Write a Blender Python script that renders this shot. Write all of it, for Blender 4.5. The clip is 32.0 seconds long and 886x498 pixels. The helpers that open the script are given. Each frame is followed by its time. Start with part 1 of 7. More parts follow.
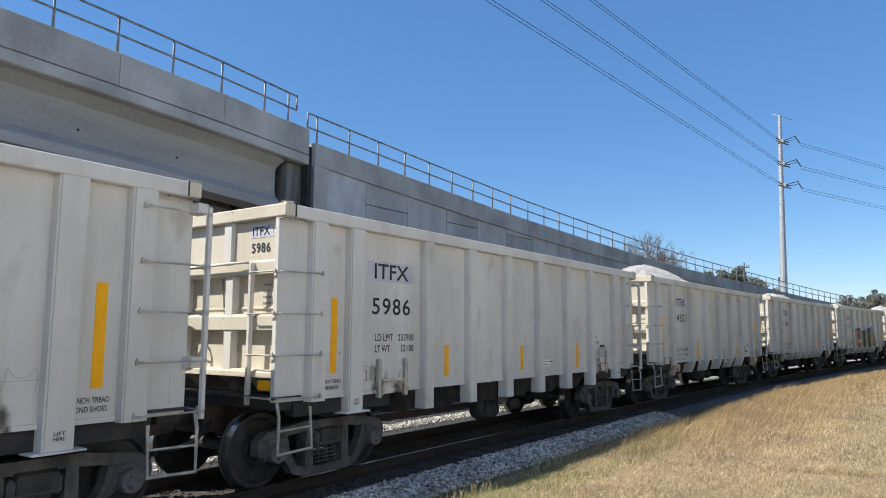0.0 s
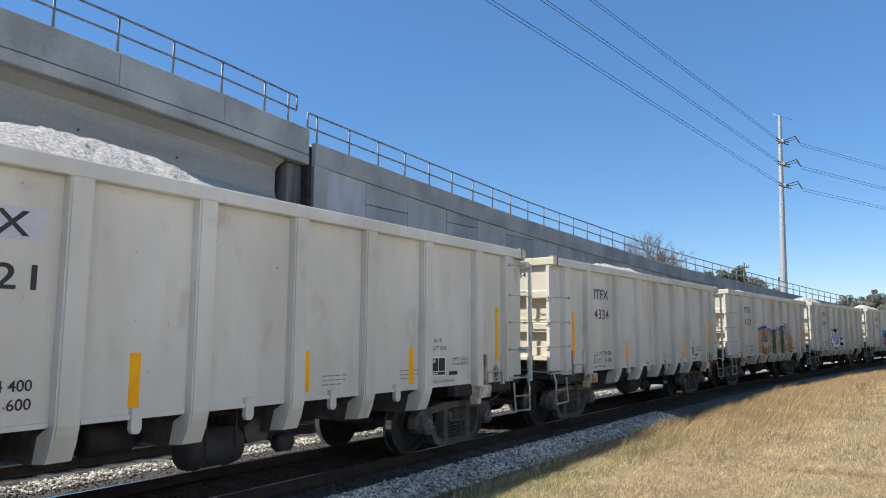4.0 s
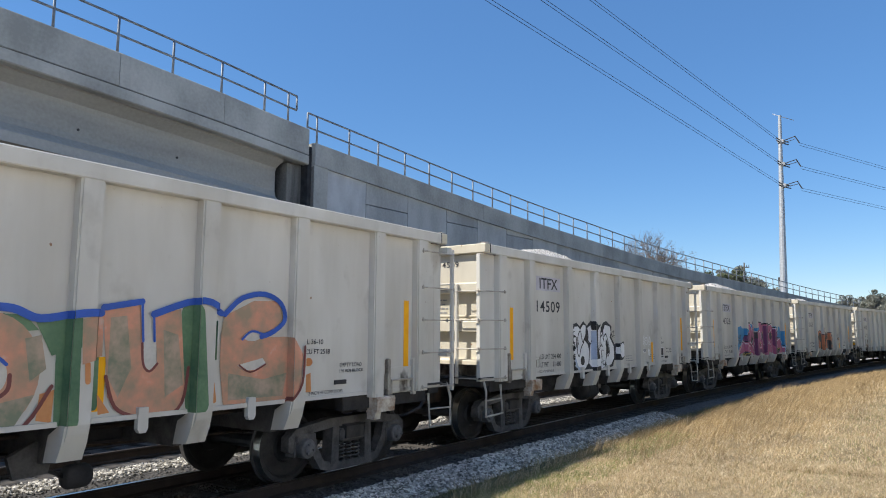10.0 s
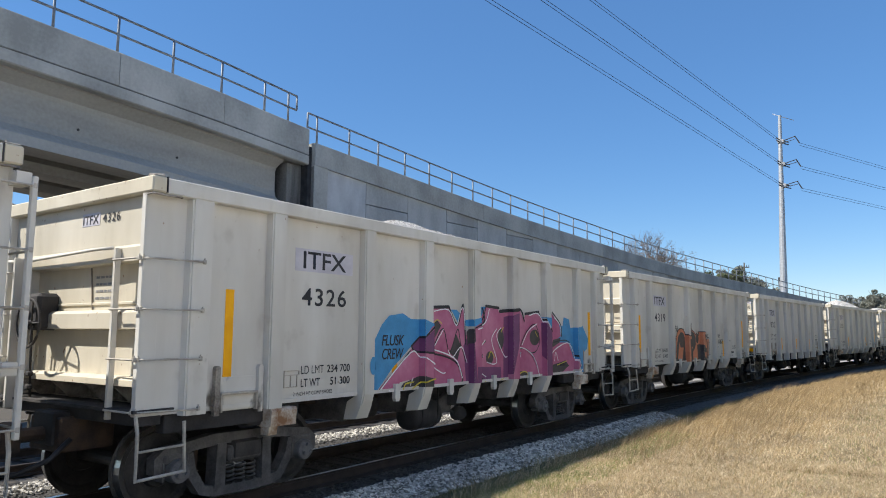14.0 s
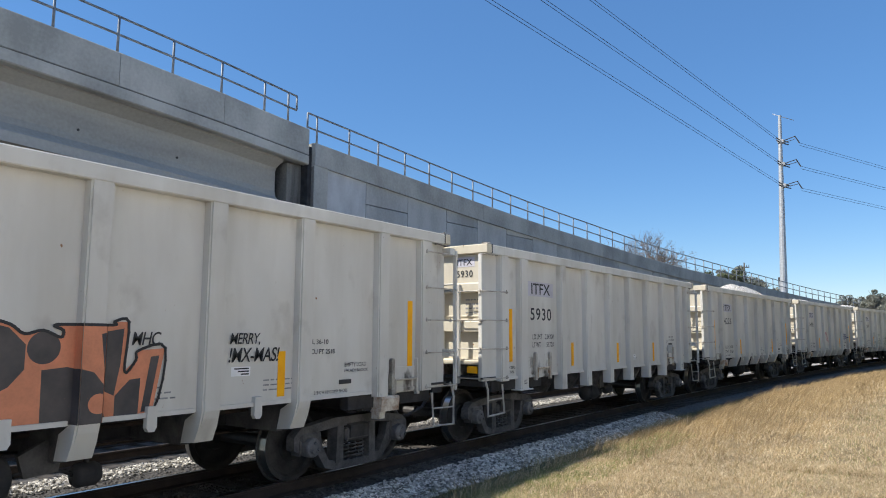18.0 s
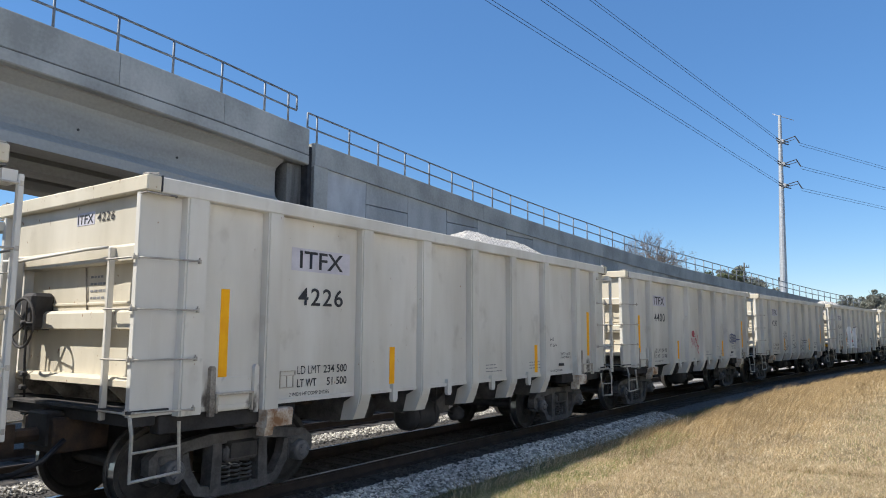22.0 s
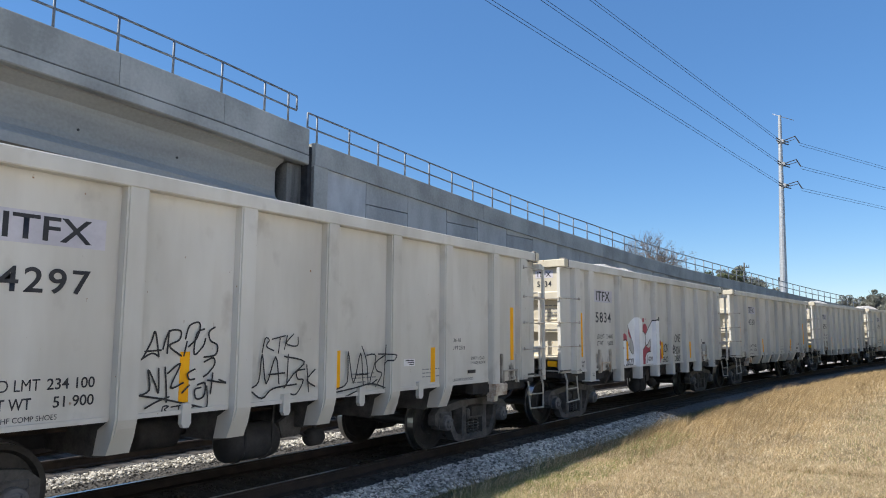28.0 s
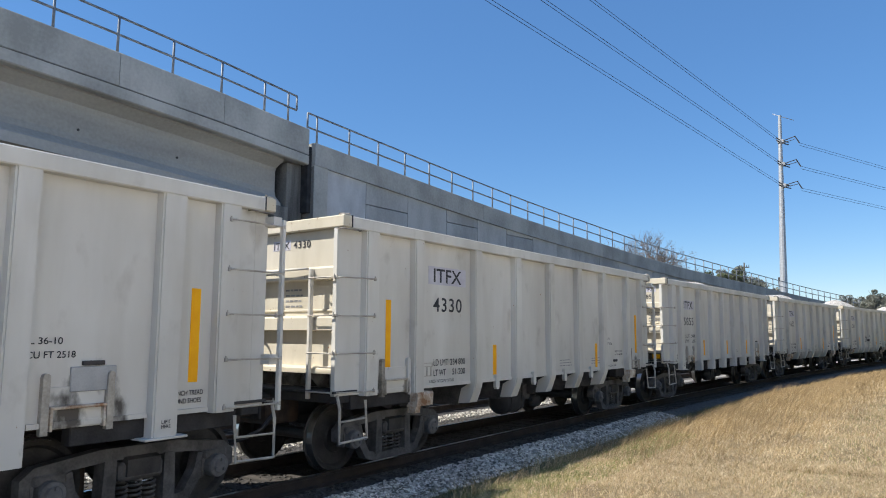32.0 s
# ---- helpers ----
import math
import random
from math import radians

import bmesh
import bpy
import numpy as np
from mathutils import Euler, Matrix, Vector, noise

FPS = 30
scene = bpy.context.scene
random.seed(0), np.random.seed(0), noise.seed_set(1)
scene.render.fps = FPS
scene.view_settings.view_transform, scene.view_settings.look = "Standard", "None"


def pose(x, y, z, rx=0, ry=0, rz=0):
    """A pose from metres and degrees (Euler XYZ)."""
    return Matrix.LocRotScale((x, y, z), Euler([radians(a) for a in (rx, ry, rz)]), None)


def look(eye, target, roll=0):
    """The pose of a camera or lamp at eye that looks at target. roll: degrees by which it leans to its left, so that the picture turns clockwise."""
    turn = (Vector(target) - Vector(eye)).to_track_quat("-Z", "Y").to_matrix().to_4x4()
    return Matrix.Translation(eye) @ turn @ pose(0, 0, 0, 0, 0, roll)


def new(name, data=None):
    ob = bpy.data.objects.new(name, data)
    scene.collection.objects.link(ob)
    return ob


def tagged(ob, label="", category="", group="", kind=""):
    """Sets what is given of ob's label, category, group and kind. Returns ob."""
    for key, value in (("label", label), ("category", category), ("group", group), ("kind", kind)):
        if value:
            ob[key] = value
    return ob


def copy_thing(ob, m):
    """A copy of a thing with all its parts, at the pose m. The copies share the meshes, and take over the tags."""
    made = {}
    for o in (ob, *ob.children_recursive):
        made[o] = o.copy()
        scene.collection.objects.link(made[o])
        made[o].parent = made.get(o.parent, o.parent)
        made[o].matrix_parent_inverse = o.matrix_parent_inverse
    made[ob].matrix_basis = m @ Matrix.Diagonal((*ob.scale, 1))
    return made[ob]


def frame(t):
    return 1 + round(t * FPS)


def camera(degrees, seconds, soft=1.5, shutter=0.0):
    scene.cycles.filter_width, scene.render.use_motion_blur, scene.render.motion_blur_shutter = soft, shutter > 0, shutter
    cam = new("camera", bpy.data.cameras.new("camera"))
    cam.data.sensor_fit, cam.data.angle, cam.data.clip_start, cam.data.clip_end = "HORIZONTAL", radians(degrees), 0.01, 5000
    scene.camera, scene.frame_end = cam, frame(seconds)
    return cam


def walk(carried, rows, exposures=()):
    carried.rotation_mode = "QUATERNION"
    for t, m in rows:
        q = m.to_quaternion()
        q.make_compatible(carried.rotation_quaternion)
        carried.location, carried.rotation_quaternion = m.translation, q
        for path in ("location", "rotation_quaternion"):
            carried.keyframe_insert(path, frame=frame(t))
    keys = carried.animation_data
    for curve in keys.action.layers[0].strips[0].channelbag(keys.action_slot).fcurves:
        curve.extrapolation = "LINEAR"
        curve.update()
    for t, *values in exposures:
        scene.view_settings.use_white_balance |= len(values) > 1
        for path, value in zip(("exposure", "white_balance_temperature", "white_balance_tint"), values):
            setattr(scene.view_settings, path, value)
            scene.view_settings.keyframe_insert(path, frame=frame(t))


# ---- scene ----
from mathutils.geometry import tessellate_polygon

# World: y runs along the straight track, away from the camera; x to the right of it; z = 0 about rail height.
cam = camera(64.77, 32.0, soft=1.0)
STAND = pose(0, 0, 2.0, 96.825, -0.265, 34.80)
walk(cam, [(0.0, STAND), (32.0, STAND)])

# ---------------------------------------------------------------- light
SUN_FROM = Vector((-0.60, -0.62, 1.0)).normalized()
world = bpy.data.worlds.new("sky")
scene.world = world
world.use_nodes = True
wn = world.node_tree
sky = wn.nodes.new("ShaderNodeTexSky")
sky.sky_type = "NISHITA"
sky.sun_disc = False
sky.sun_elevation = math.asin(SUN_FROM.z)
sky.sun_rotation = math.atan2(SUN_FROM.x, SUN_FROM.y)
sky.air_density, sky.dust_density, sky.ozone_density = 1.0, 0.25, 3.0
sky.altitude = 600.0
# deep winter blue: the clear sky's own gradient, evened out towards one blue
richer, even = wn.nodes.new("ShaderNodeHueSaturation"), wn.nodes.new("ShaderNodeMix")
richer.inputs["Saturation"].default_value = 1.27
even.data_type = "RGBA"
even.inputs[0].default_value = 0.32
even.inputs[7].default_value = (1.25, 2.40, 4.93, 1)
wn.links.new(sky.outputs[0], richer.inputs["Color"])
wn.links.new(richer.outputs[0], even.inputs[6])
wn.links.new(even.outputs[2], wn.nodes["Background"].inputs[0])
wn.nodes["Background"].inputs[1].default_value = 0.114
sun = new("sun", bpy.data.lights.new("sun", "SUN"))
sun.data.energy, sun.data.angle, sun.data.color = 5.0, radians(0.53), (1.0, 0.95, 0.86)
sun.matrix_world = look(SUN_FROM * 50, (0, 0, 0))
scene.view_settings.exposure = 0.48


# ---------------------------------------------------------------- materials
def material(name, rough=0.7, metal=0.0):
    m = bpy.data.materials.new(name)
    m.use_nodes = True
    b = m.node_tree.nodes["Principled BSDF"]
    b.inputs["Roughness"].default_value, b.inputs["Metallic"].default_value = rough, metal
    return m, m.node_tree, b


def mottled(name, dark, light, scale=2.0, fine=40.0, rough=0.75, metal=0.0, bump=0.15, stretch=(1, 1, 1), depth=0.01, per_piece=0.0, third=None):
    """Two scales of variation between two colours, with fine relief; stretch squeezes the large pattern along an axis."""
    m, tree, b = material(name, rough, metal)
    N, Lk = tree.nodes, tree.links
    tc = N.new("ShaderNodeTexCoord")
    mp = N.new("ShaderNodeMapping")
    mp.inputs["Scale"].default_value = stretch
    Lk.new(tc.outputs["Object"], mp.inputs[0])
    big, small = N.new("ShaderNodeTexNoise"), N.new("ShaderNodeTexNoise")
    big.inputs["Scale"].default_value, big.inputs["Detail"].default_value = scale, 6
    small.inputs["Scale"].default_value, small.inputs["Detail"].default_value = fine, 4
    Lk.new(mp.outputs[0], big.inputs["Vector"])
    Lk.new(tc.outputs["Object"], small.inputs["Vector"])
    mix = N.new("ShaderNodeMath")
    mix.operation = "MULTIPLY_ADD"
    mix.inputs[1].default_value = 0.22
    Lk.new(small.outputs[0], mix.inputs[0])
    half = N.new("ShaderNodeMath")
    half.operation = "MULTIPLY"
    half.inputs[1].default_value = 0.78
    Lk.new(big.outputs[0], half.inputs[0])
    Lk.new(half.outputs[0], mix.inputs[2])
    value = mix.outputs[0]
    if per_piece:
        info = N.new("ShaderNodeObjectInfo")
        shift = N.new("ShaderNodeMath")
        shift.operation = "MULTIPLY_ADD"
        shift.inputs[1].default_value = per_piece
        Lk.new(info.outputs["Random"], shift.inputs[0])
        Lk.new(value, shift.inputs[2])
        off = N.new("ShaderNodeMath")
        off.operation = "SUBTRACT"
        off.inputs[1].default_value = per_piece / 2
        Lk.new(shift.outputs[0], off.inputs[0])
        value = off.outputs[0]
    ramp = N.new("ShaderNodeValToRGB")
    ramp.color_ramp.elements[0].position, ramp.color_ramp.elements[1].position = 0.36, 0.64
    ramp.color_ramp.elements[0].color, ramp.color_ramp.elements[1].color = (*dark, 1), (*light, 1)
    if third:
        e = ramp.color_ramp.elements.new(0.72)
        e.color = (*third, 1)
    Lk.new(value, ramp.inputs[0])
    Lk.new(ramp.outputs[0], b.inputs["Base Color"])
    bm_ = N.new("ShaderNodeBump")
    bm_.inputs["Strength"].default_value, bm_.inputs["Distance"].default_value = bump, depth
    Lk.new(small.outputs[0], bm_.inputs["Height"])
    Lk.new(bm_.outputs[0], b.inputs["Normal"])
    return m


def car_paint(name, dark, light, rust=0.72, soot=4.68):
    """Cream paint with broad fading, thin vertical streaks, scuffs and a few rust spots."""
    m, tree, b = material(name, 0.62)
    b.inputs["Specular IOR Level"].default_value = 0.18
    N, Lk = tree.nodes, tree.links
    tc = N.new("ShaderNodeTexCoord")

    def field(scale, detail, stretch):
        mp, n = N.new("ShaderNodeMapping"), N.new("ShaderNodeTexNoise")
        mp.inputs["Scale"].default_value = stretch
        n.inputs["Scale"].default_value, n.inputs["Detail"].default_value = scale, detail
        Lk.new(tc.outputs["Object"], mp.inputs[0])
        Lk.new(mp.outputs[0], n.inputs["Vector"])
        return n.outputs[0]

    def ramp(src, p0, c0, p1, c1):
        r = N.new("ShaderNodeValToRGB")
        r.color_ramp.elements[0].position, r.color_ramp.elements[1].position = p0, p1
        r.color_ramp.elements[0].color, r.color_ramp.elements[1].color = (*c0, 1), (*c1, 1)
        Lk.new(src, r.inputs[0])
        return r.outputs[0]

    def mixed(kind, fac, one, two):
        x = N.new("ShaderNodeMix")
        x.data_type, x.blend_type = "RGBA", kind
        if isinstance(fac, float):
            x.inputs[0].default_value = fac
        else:
            Lk.new(fac, x.inputs[0])
        Lk.new(one, x.inputs[6])
        if isinstance(two, tuple):
            x.inputs[7].default_value = (*two, 1)
        else:
            Lk.new(two, x.inputs[7])
        return x.outputs[2]

    base = ramp(field(1.1, 5, (1, 1, 0.5)), 0.35, dark, 0.65, light)
    streak = ramp(field(3.6, 5, (1, 1, 0.16)), 0.34, (0.84, 0.82, 0.79), 0.56, (1, 1, 1))
    scuff = ramp(field(2.6, 9, (1, 1, 0.7)), 0.60, (1, 1, 1), 0.74, (0.74, 0.72, 0.70))
    col = mixed("MULTIPLY", 0.45, base, streak)
    col = mixed("MULTIPLY", 0.75, col, scuff)
    spots = ramp(field(16.0, 7, (1, 1, 0.6)), rust, (0, 0, 0), rust + 0.05, (1, 1, 1))
    col = mixed("MIX", spots, col, (0.25, 0.13, 0.065))
    # oily soot thrown up round the brackets beside the trucks
    def sums(op, a, c):
        n = N.new("ShaderNodeMath")
        n.operation = op
        for i, q in enumerate((a, c)):
            if isinstance(q, float):
                n.inputs[i].default_value = q
            elif q is not None:
                Lk.new(q, n.inputs[i])
        return n.outputs[0]

    xyz = N.new("ShaderNodeSeparateXYZ")
    Lk.new(tc.outputs["Object"], xyz.inputs[0])
    dy = sums("SUBTRACT", sums("ABSOLUTE", sums("SUBTRACT", sums("ABSOLUTE", xyz.outputs[1], None), soot), None), 0.25)
    dz = sums("MULTIPLY", sums("SUBTRACT", xyz.outputs[2], 1.12), 0.55)
    dist = sums("SQRT", sums("ADD", sums("MULTIPLY", dy, dy), sums("MULTIPLY", dz, dz)), None)
    blot = sums("SUBTRACT", sums("MULTIPLY", field(4.5, 7, (1, 1, 0.6)), 1.15), dist)
    black = ramp(blot, 0.43, (0, 0, 0), 0.60, (0.9, 0.9, 0.9))
    col = mixed("MIX", black, col, (0.055, 0.045, 0.037))
    Lk.new(col, b.inputs["Base Color"])
    bump = N.new("ShaderNodeBump")
    bump.inputs["Strength"].default_value, bump.inputs["Distance"].default_value = 0.12, 0.02
    Lk.new(field(2.2, 2, (1, 1, 1)), bump.inputs["Height"])
    Lk.new(bump.outputs[0], b.inputs["Normal"])
    return m


PAINT = car_paint("cream_car_paint", (0.575, 0.552, 0.50), (0.665, 0.642, 0.59))
PAINT_B = car_paint("grey_cream_car_paint", (0.575, 0.555, 0.51), (0.665, 0.645, 0.60), 0.735, 3.72)
ENDPAINT = car_paint("dirty_end_paint", (0.52, 0.475, 0.38), (0.65, 0.60, 0.50), 0.68, 9.0)
CHIPPED = car_paint("rust_chipped_paint", (0.56, 0.50, 0.385), (0.66, 0.60, 0.48), 0.67)
STAIN_SHADE = mottled("stain_shade_concrete", (0.07, 0.068, 0.065), (0.24, 0.23, 0.21), 1.2, 20, 0.85, 0, 0.25, (1, 3, 0.3))
RUSTY = mottled("rusty_steel", (0.03, 0.022, 0.018), (0.085, 0.055, 0.038), 6, 60, 0.85, 0.1, 0.3)
GRIME = mottled("grimy_truck_steel", (0.026, 0.025, 0.026), (0.072, 0.066, 0.064), 5, 50, 0.8, 0.1, 0.3)
WHEEL = mottled("wheel_steel", (0.03, 0.029, 0.03), (0.07, 0.065, 0.063), 5, 40, 0.6, 0.4, 0.2)
SHINY = mottled("polished_tread", (0.45, 0.44, 0.43), (0.6, 0.6, 0.6), 5, 80, 0.28, 1.0, 0.05)
GALV = mottled("galvanised_steel", (0.34, 0.35, 0.36), (0.46, 0.47, 0.48), 4, 60, 0.55, 0.3, 0.1)
STICKER = mottled("white_sticker", (0.74, 0.74, 0.74), (0.82, 0.82, 0.82), 5, 40, 0.5, 0.0, 0.02)
RAILING = mottled("dull_galvanised_pipe", (0.15, 0.165, 0.185), (0.25, 0.27, 0.295), 4, 60, 0.6, 0.2, 0.1)
GRABS = mottled("worn_grab_iron_paint", (0.30, 0.27, 0.23), (0.52, 0.48, 0.41), 5, 40, 0.6, 0.0, 0.1)
GRIME_SHADE = mottled("grime_shade_paint", (0.12, 0.10, 0.085), (0.40, 0.37, 0.32), 5, 40, 0.7, 0.0, 0.1)
RUSTPAINT = mottled("rust_stained_paint", (0.26, 0.13, 0.06), (0.70, 0.65, 0.55), 6, 40, 0.7, 0.0, 0.1)
YELLOW = mottled("yellow_reflector", (0.92, 0.40, 0.0), (0.98, 0.48, 0.002), 6, 60, 0.8, 0, 0.05)
BLACK = mottled("black_stencil_paint", (0.012, 0.013, 0.018), (0.03, 0.03, 0.036), 8, 60, 0.6, 0, 0.05)
PATCH = mottled("lavender_patch_paint", (0.47, 0.45, 0.50), (0.58, 0.56, 0.61), 3, 30, 0.55, 0, 0.05)
STONE = mottled("crushed_limestone", (0.34, 0.315, 0.28), (0.78, 0.74, 0.69), 28, 60, 0.9, 0, 0.9, (1, 1, 1), 0.05)
CONCRETE = mottled("weathered_concrete", (0.295, 0.285, 0.26), (0.49, 0.475, 0.435), 0.8, 11, 0.85, 0, 0.2, (1, 0.9, 0.65), 0.01, 0.10)
GIRDER = mottled("girder_concrete", (0.29, 0.28, 0.255), (0.46, 0.445, 0.41), 0.6, 11, 0.85, 0, 0.12, (1, 0.22, 1.6))
PANELC = mottled("wall_panel_concrete", (0.32, 0.315, 0.30), (0.48, 0.475, 0.455), 0.8, 10, 0.85, 0, 0.12, (1, 1.4, 0.6), 0.01, 0.24)
BOUNCE_CONC = mottled("bounce_lane_concrete", (0.66, 0.62, 0.54), (0.78, 0.74, 0.66), 0.8, 25, 0.85, 0, 0.25)
WASHED = mottled("pale_washed_concrete", (0.42, 0.42, 0.42), (0.56, 0.56, 0.56), 1.6, 10, 0.85, 0, 0.12, (1, 1, 0.5))
UNDER = mottled("dark_underframe", (0.02, 0.0195, 0.021), (0.05, 0.046, 0.046), 4, 40, 0.85, 0.0, 0.2)
FADED = mottled("faded_black_stencil", (0.16, 0.16, 0.165), (0.30, 0.30, 0.30), 8, 60, 0.6, 0, 0.05)
CAP = mottled("dusty_bearing_cap", (0.09, 0.09, 0.094), (0.18, 0.175, 0.178), 6, 40, 0.7, 0.1, 0.2)
FRAME = mottled("dusty_truck_steel", (0.055, 0.052, 0.052), (0.135, 0.128, 0.125), 5, 40, 0.85, 0.0, 0.3)
TIE = mottled("creosoted_timber", (0.03, 0.027, 0.025), (0.078, 0.068, 0.06), 3, 50, 0.9, 0, 0.4, (0.3, 3, 1))
RAIL = mottled("rusty_rail", (0.022, 0.017, 0.015), (0.05, 0.036, 0.03), 4, 50, 0.8, 0.2, 0.2)
BARK = mottled("bark", (0.06, 0.05, 0.042), (0.16, 0.14, 0.12), 6, 40, 0.9, 0, 0.5)
TWIG = mottled("bare_twigs", (0.13, 0.105, 0.09), (0.22, 0.19, 0.165), 6, 40, 0.9, 0, 0.3)
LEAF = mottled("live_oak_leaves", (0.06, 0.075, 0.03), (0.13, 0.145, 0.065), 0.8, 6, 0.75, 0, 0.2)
# paled and greyed: the haze over distant crowns is mixed into the leaf colour
LEAF2 = mottled("hazed_olive_leaves", (0.15, 0.155, 0.12), (0.22, 0.22, 0.175), 0.8, 6, 0.75, 0, 0.2)
WOODPOLE = mottled("grey_pole_timber", (0.06, 0.052, 0.045), (0.13, 0.115, 0.10), 3, 40, 0.9, 0, 0.3)
WIRE = mottled("aluminium_cable", (0.03, 0.032, 0.038), (0.06, 0.062, 0.07), 3, 40, 0.5, 0.6, 0.0)


def plain(name, rgb, rough=0.55):
    d = tuple(c * 0.8 for c in rgb)
    return mottled(name, d, rgb, 5, 40, rough, 0, 0.05)


# ---------------------------------------------------------------- mesh helpers
def part(name, bm, mat, parent=None, label="", smooth=False):
    me = bpy.data.meshes.new(name)
    bm.to_mesh(me)
    bm.free()
    me.materials.append(mat)
    if smooth:
        for p in me.polygons:
            p.use_smooth = True
    ob = new(name, me)
    ob.parent = parent
    if label:
        ob["label"] = label
    return ob


def box(bm, x0, x1, y0, y1, z0, z1, bevel=0.0):
    vs = [bm.verts.new((x, y, z)) for x in (x0, x1) for y in (y0, y1) for z in (z0, z1)]
    fs = [bm.faces.new([vs[i] for i in q]) for q in ((0, 1, 3, 2), (4, 6, 7, 5), (0, 4, 5, 1), (2, 3, 7, 6), (0, 2, 6, 4), (1, 5, 7, 3))]
    if bevel:
        es = {e for f in fs for e in f.edges}
        bmesh.ops.bevel(bm, geom=list(es), offset=bevel, segments=1, affect="EDGES")


def boxed(name, mat, parent, x0, x1, y0, y1, z0, z1, bevel=0.0, label=""):
    bm = bmesh.new()
    box(bm, x0, x1, y0, y1, z0, z1, bevel)
    return part(name, bm, mat, parent, label)


def prism(bm, pts, a0, a1, axis="y"):
    """Extrude a closed outline: pts are (x, z) along y, (y, z) along x, or (x, y) along z."""
    def place(p, a):
        return {"y": (p[0], a, p[1]), "x": (a, p[0], p[1]), "z": (p[0], p[1], a)}[axis]
    A = [bm.verts.new(place(p, a0)) for p in pts]
    B = [bm.verts.new(place(p, a1)) for p in pts]
    n = len(pts)
    fs = [bm.faces.new(A), bm.faces.new(B[::-1])]
    fs += [bm.faces.new((A[i], B[i], B[(i + 1) % n], A[(i + 1) % n])) for i in range(n)]
    bmesh.ops.recalc_face_normals(bm, faces=fs)


def tube(bm, pts, r, n=8, r_end=None, cap=True):
    pts = [Vector(p) for p in pts]
    rings = []
    for i, p in enumerate(pts):
        d = (pts[min(i + 1, len(pts) - 1)] - pts[max(i - 1, 0)]).normalized()
        up = Vector((0, 0, 1)) if abs(d.z) < 0.9 else Vector((1, 0, 0))
        a = d.cross(up).normalized()
        b = a.cross(d)
        rr = r if r_end is None else r + (r_end - r) * i / (len(pts) - 1)
        rings.append([bm.verts.new(p + (a * math.cos(t) + b * math.sin(t)) * rr) for t in (2 * math.pi * k / n for k in range(n))])
    for q, w in zip(rings, rings[1:]):
        for k in range(n):
            bm.faces.new((q[k], q[(k + 1) % n], w[(k + 1) % n], w[k]))
    if cap:
        bm.faces.new(rings[0][::-1])
        bm.faces.new(rings[-1])


def tubed(name, mat, parent, pts, r, n=8, label="", r_end=None):
    bm = bmesh.new()
    tube(bm, pts, r, n, r_end)
    return part(name, bm, mat, parent, label, smooth=True)


def lathe(bm, profile, n=32, axis="x"):
    """Turn (radius, along) points round an axis."""
    rings = []
    for r, a in profile:
        ring = []
        for k in range(n):
            c, s = math.cos(2 * math.pi * k / n) * r, math.sin(2 * math.pi * k / n) * r
            ring.append(bm.verts.new({"x": (a, c, s), "y": (c, a, s), "z": (c, s, a)}[axis]))
        rings.append(ring)
    for q, w in zip(rings, rings[1:]):
        for k in range(n):
            bm.faces.new((q[k], q[(k + 1) % n], w[(k + 1) % n], w[k]))
    for ring in (rings[0], rings[-1]):
        if profile[rings.index(ring)][0] > 1e-4:
            bm.faces.new(ring)
    bmesh.ops.recalc_face_normals(bm, faces=bm.faces[:])


TEXT_CACHE = {}


def letter_mesh(text, hand=False):
    if (text, hand) not in TEXT_CACHE:
        cu = bpy.data.curves.new("lettering", "FONT")
        cu.body = text
        cu.offset = 0.010 if hand else (0.0 if "M" in text else 0.012)
        cu.shear = 0.22 if hand else 0.0
        cu.space_character = 0.92 if hand else (1.16 if text.isdigit() else 1.0)
        ob = bpy.data.objects.new("lettering", cu)
        scene.collection.objects.link(ob)
        bpy.context.view_layer.update()
        me = bpy.data.meshes.new_from_object(ob.evaluated_get(bpy.context.evaluated_depsgraph_get()))
        bpy.data.objects.remove(ob)
        TEXT_CACHE[text, hand] = me
    return TEXT_CACHE[text, hand]


def lettering(name, text, parent, mat, place, width=None, height=0.2, face="side", label="", squash=1.0):
    """Flat stencilled writing. place: the lower left corner; face side reads along +y on a +x face, face end reads along +x on a -y face."""
    src = letter_mesh(text, name == "sprayed_word")
    co = np.empty(len(src.vertices) * 3)
    src.vertices.foreach_get("co", co)
    co = co.reshape(-1, 3)
    lo, hi = co.min(0), co.max(0)
    k = height / (hi[1] - lo[1])
    kx = width / (hi[0] - lo[0]) if width else k * squash
    me = src.copy()
    a, h = (co[:, 0] - lo[0]) * kx, (co[:, 1] - lo[1]) * k
    out = np.zeros_like(co)
    if face == "side":
        out[:, 1], out[:, 2] = a, h
    else:
        out[:, 0], out[:, 2] = a, h
    me.vertices.foreach_set("co", out.ravel())
    me.name = name
    me.materials.clear()
    me.materials.append(mat)
    ob = new(name, me)
    ob.parent = parent
    ob.location = place
    if height < 0.14:
        tagged(ob, kind="stuff")
    if label:
        ob["label"] = label
    return ob


# ---------------------------------------------------------------- the line of the track
TRACK_X, BEND_AT, RADIUS = -7.74, 7.68, 314.7
RAILTOP = 0.085


def grade(s):
    """The track's slow rise."""
    d = min(max(0.0, s - 14.0), 60.0)
    return 4.4e-5 * d * d + 0.005 * max(0.0, s - 74.0)


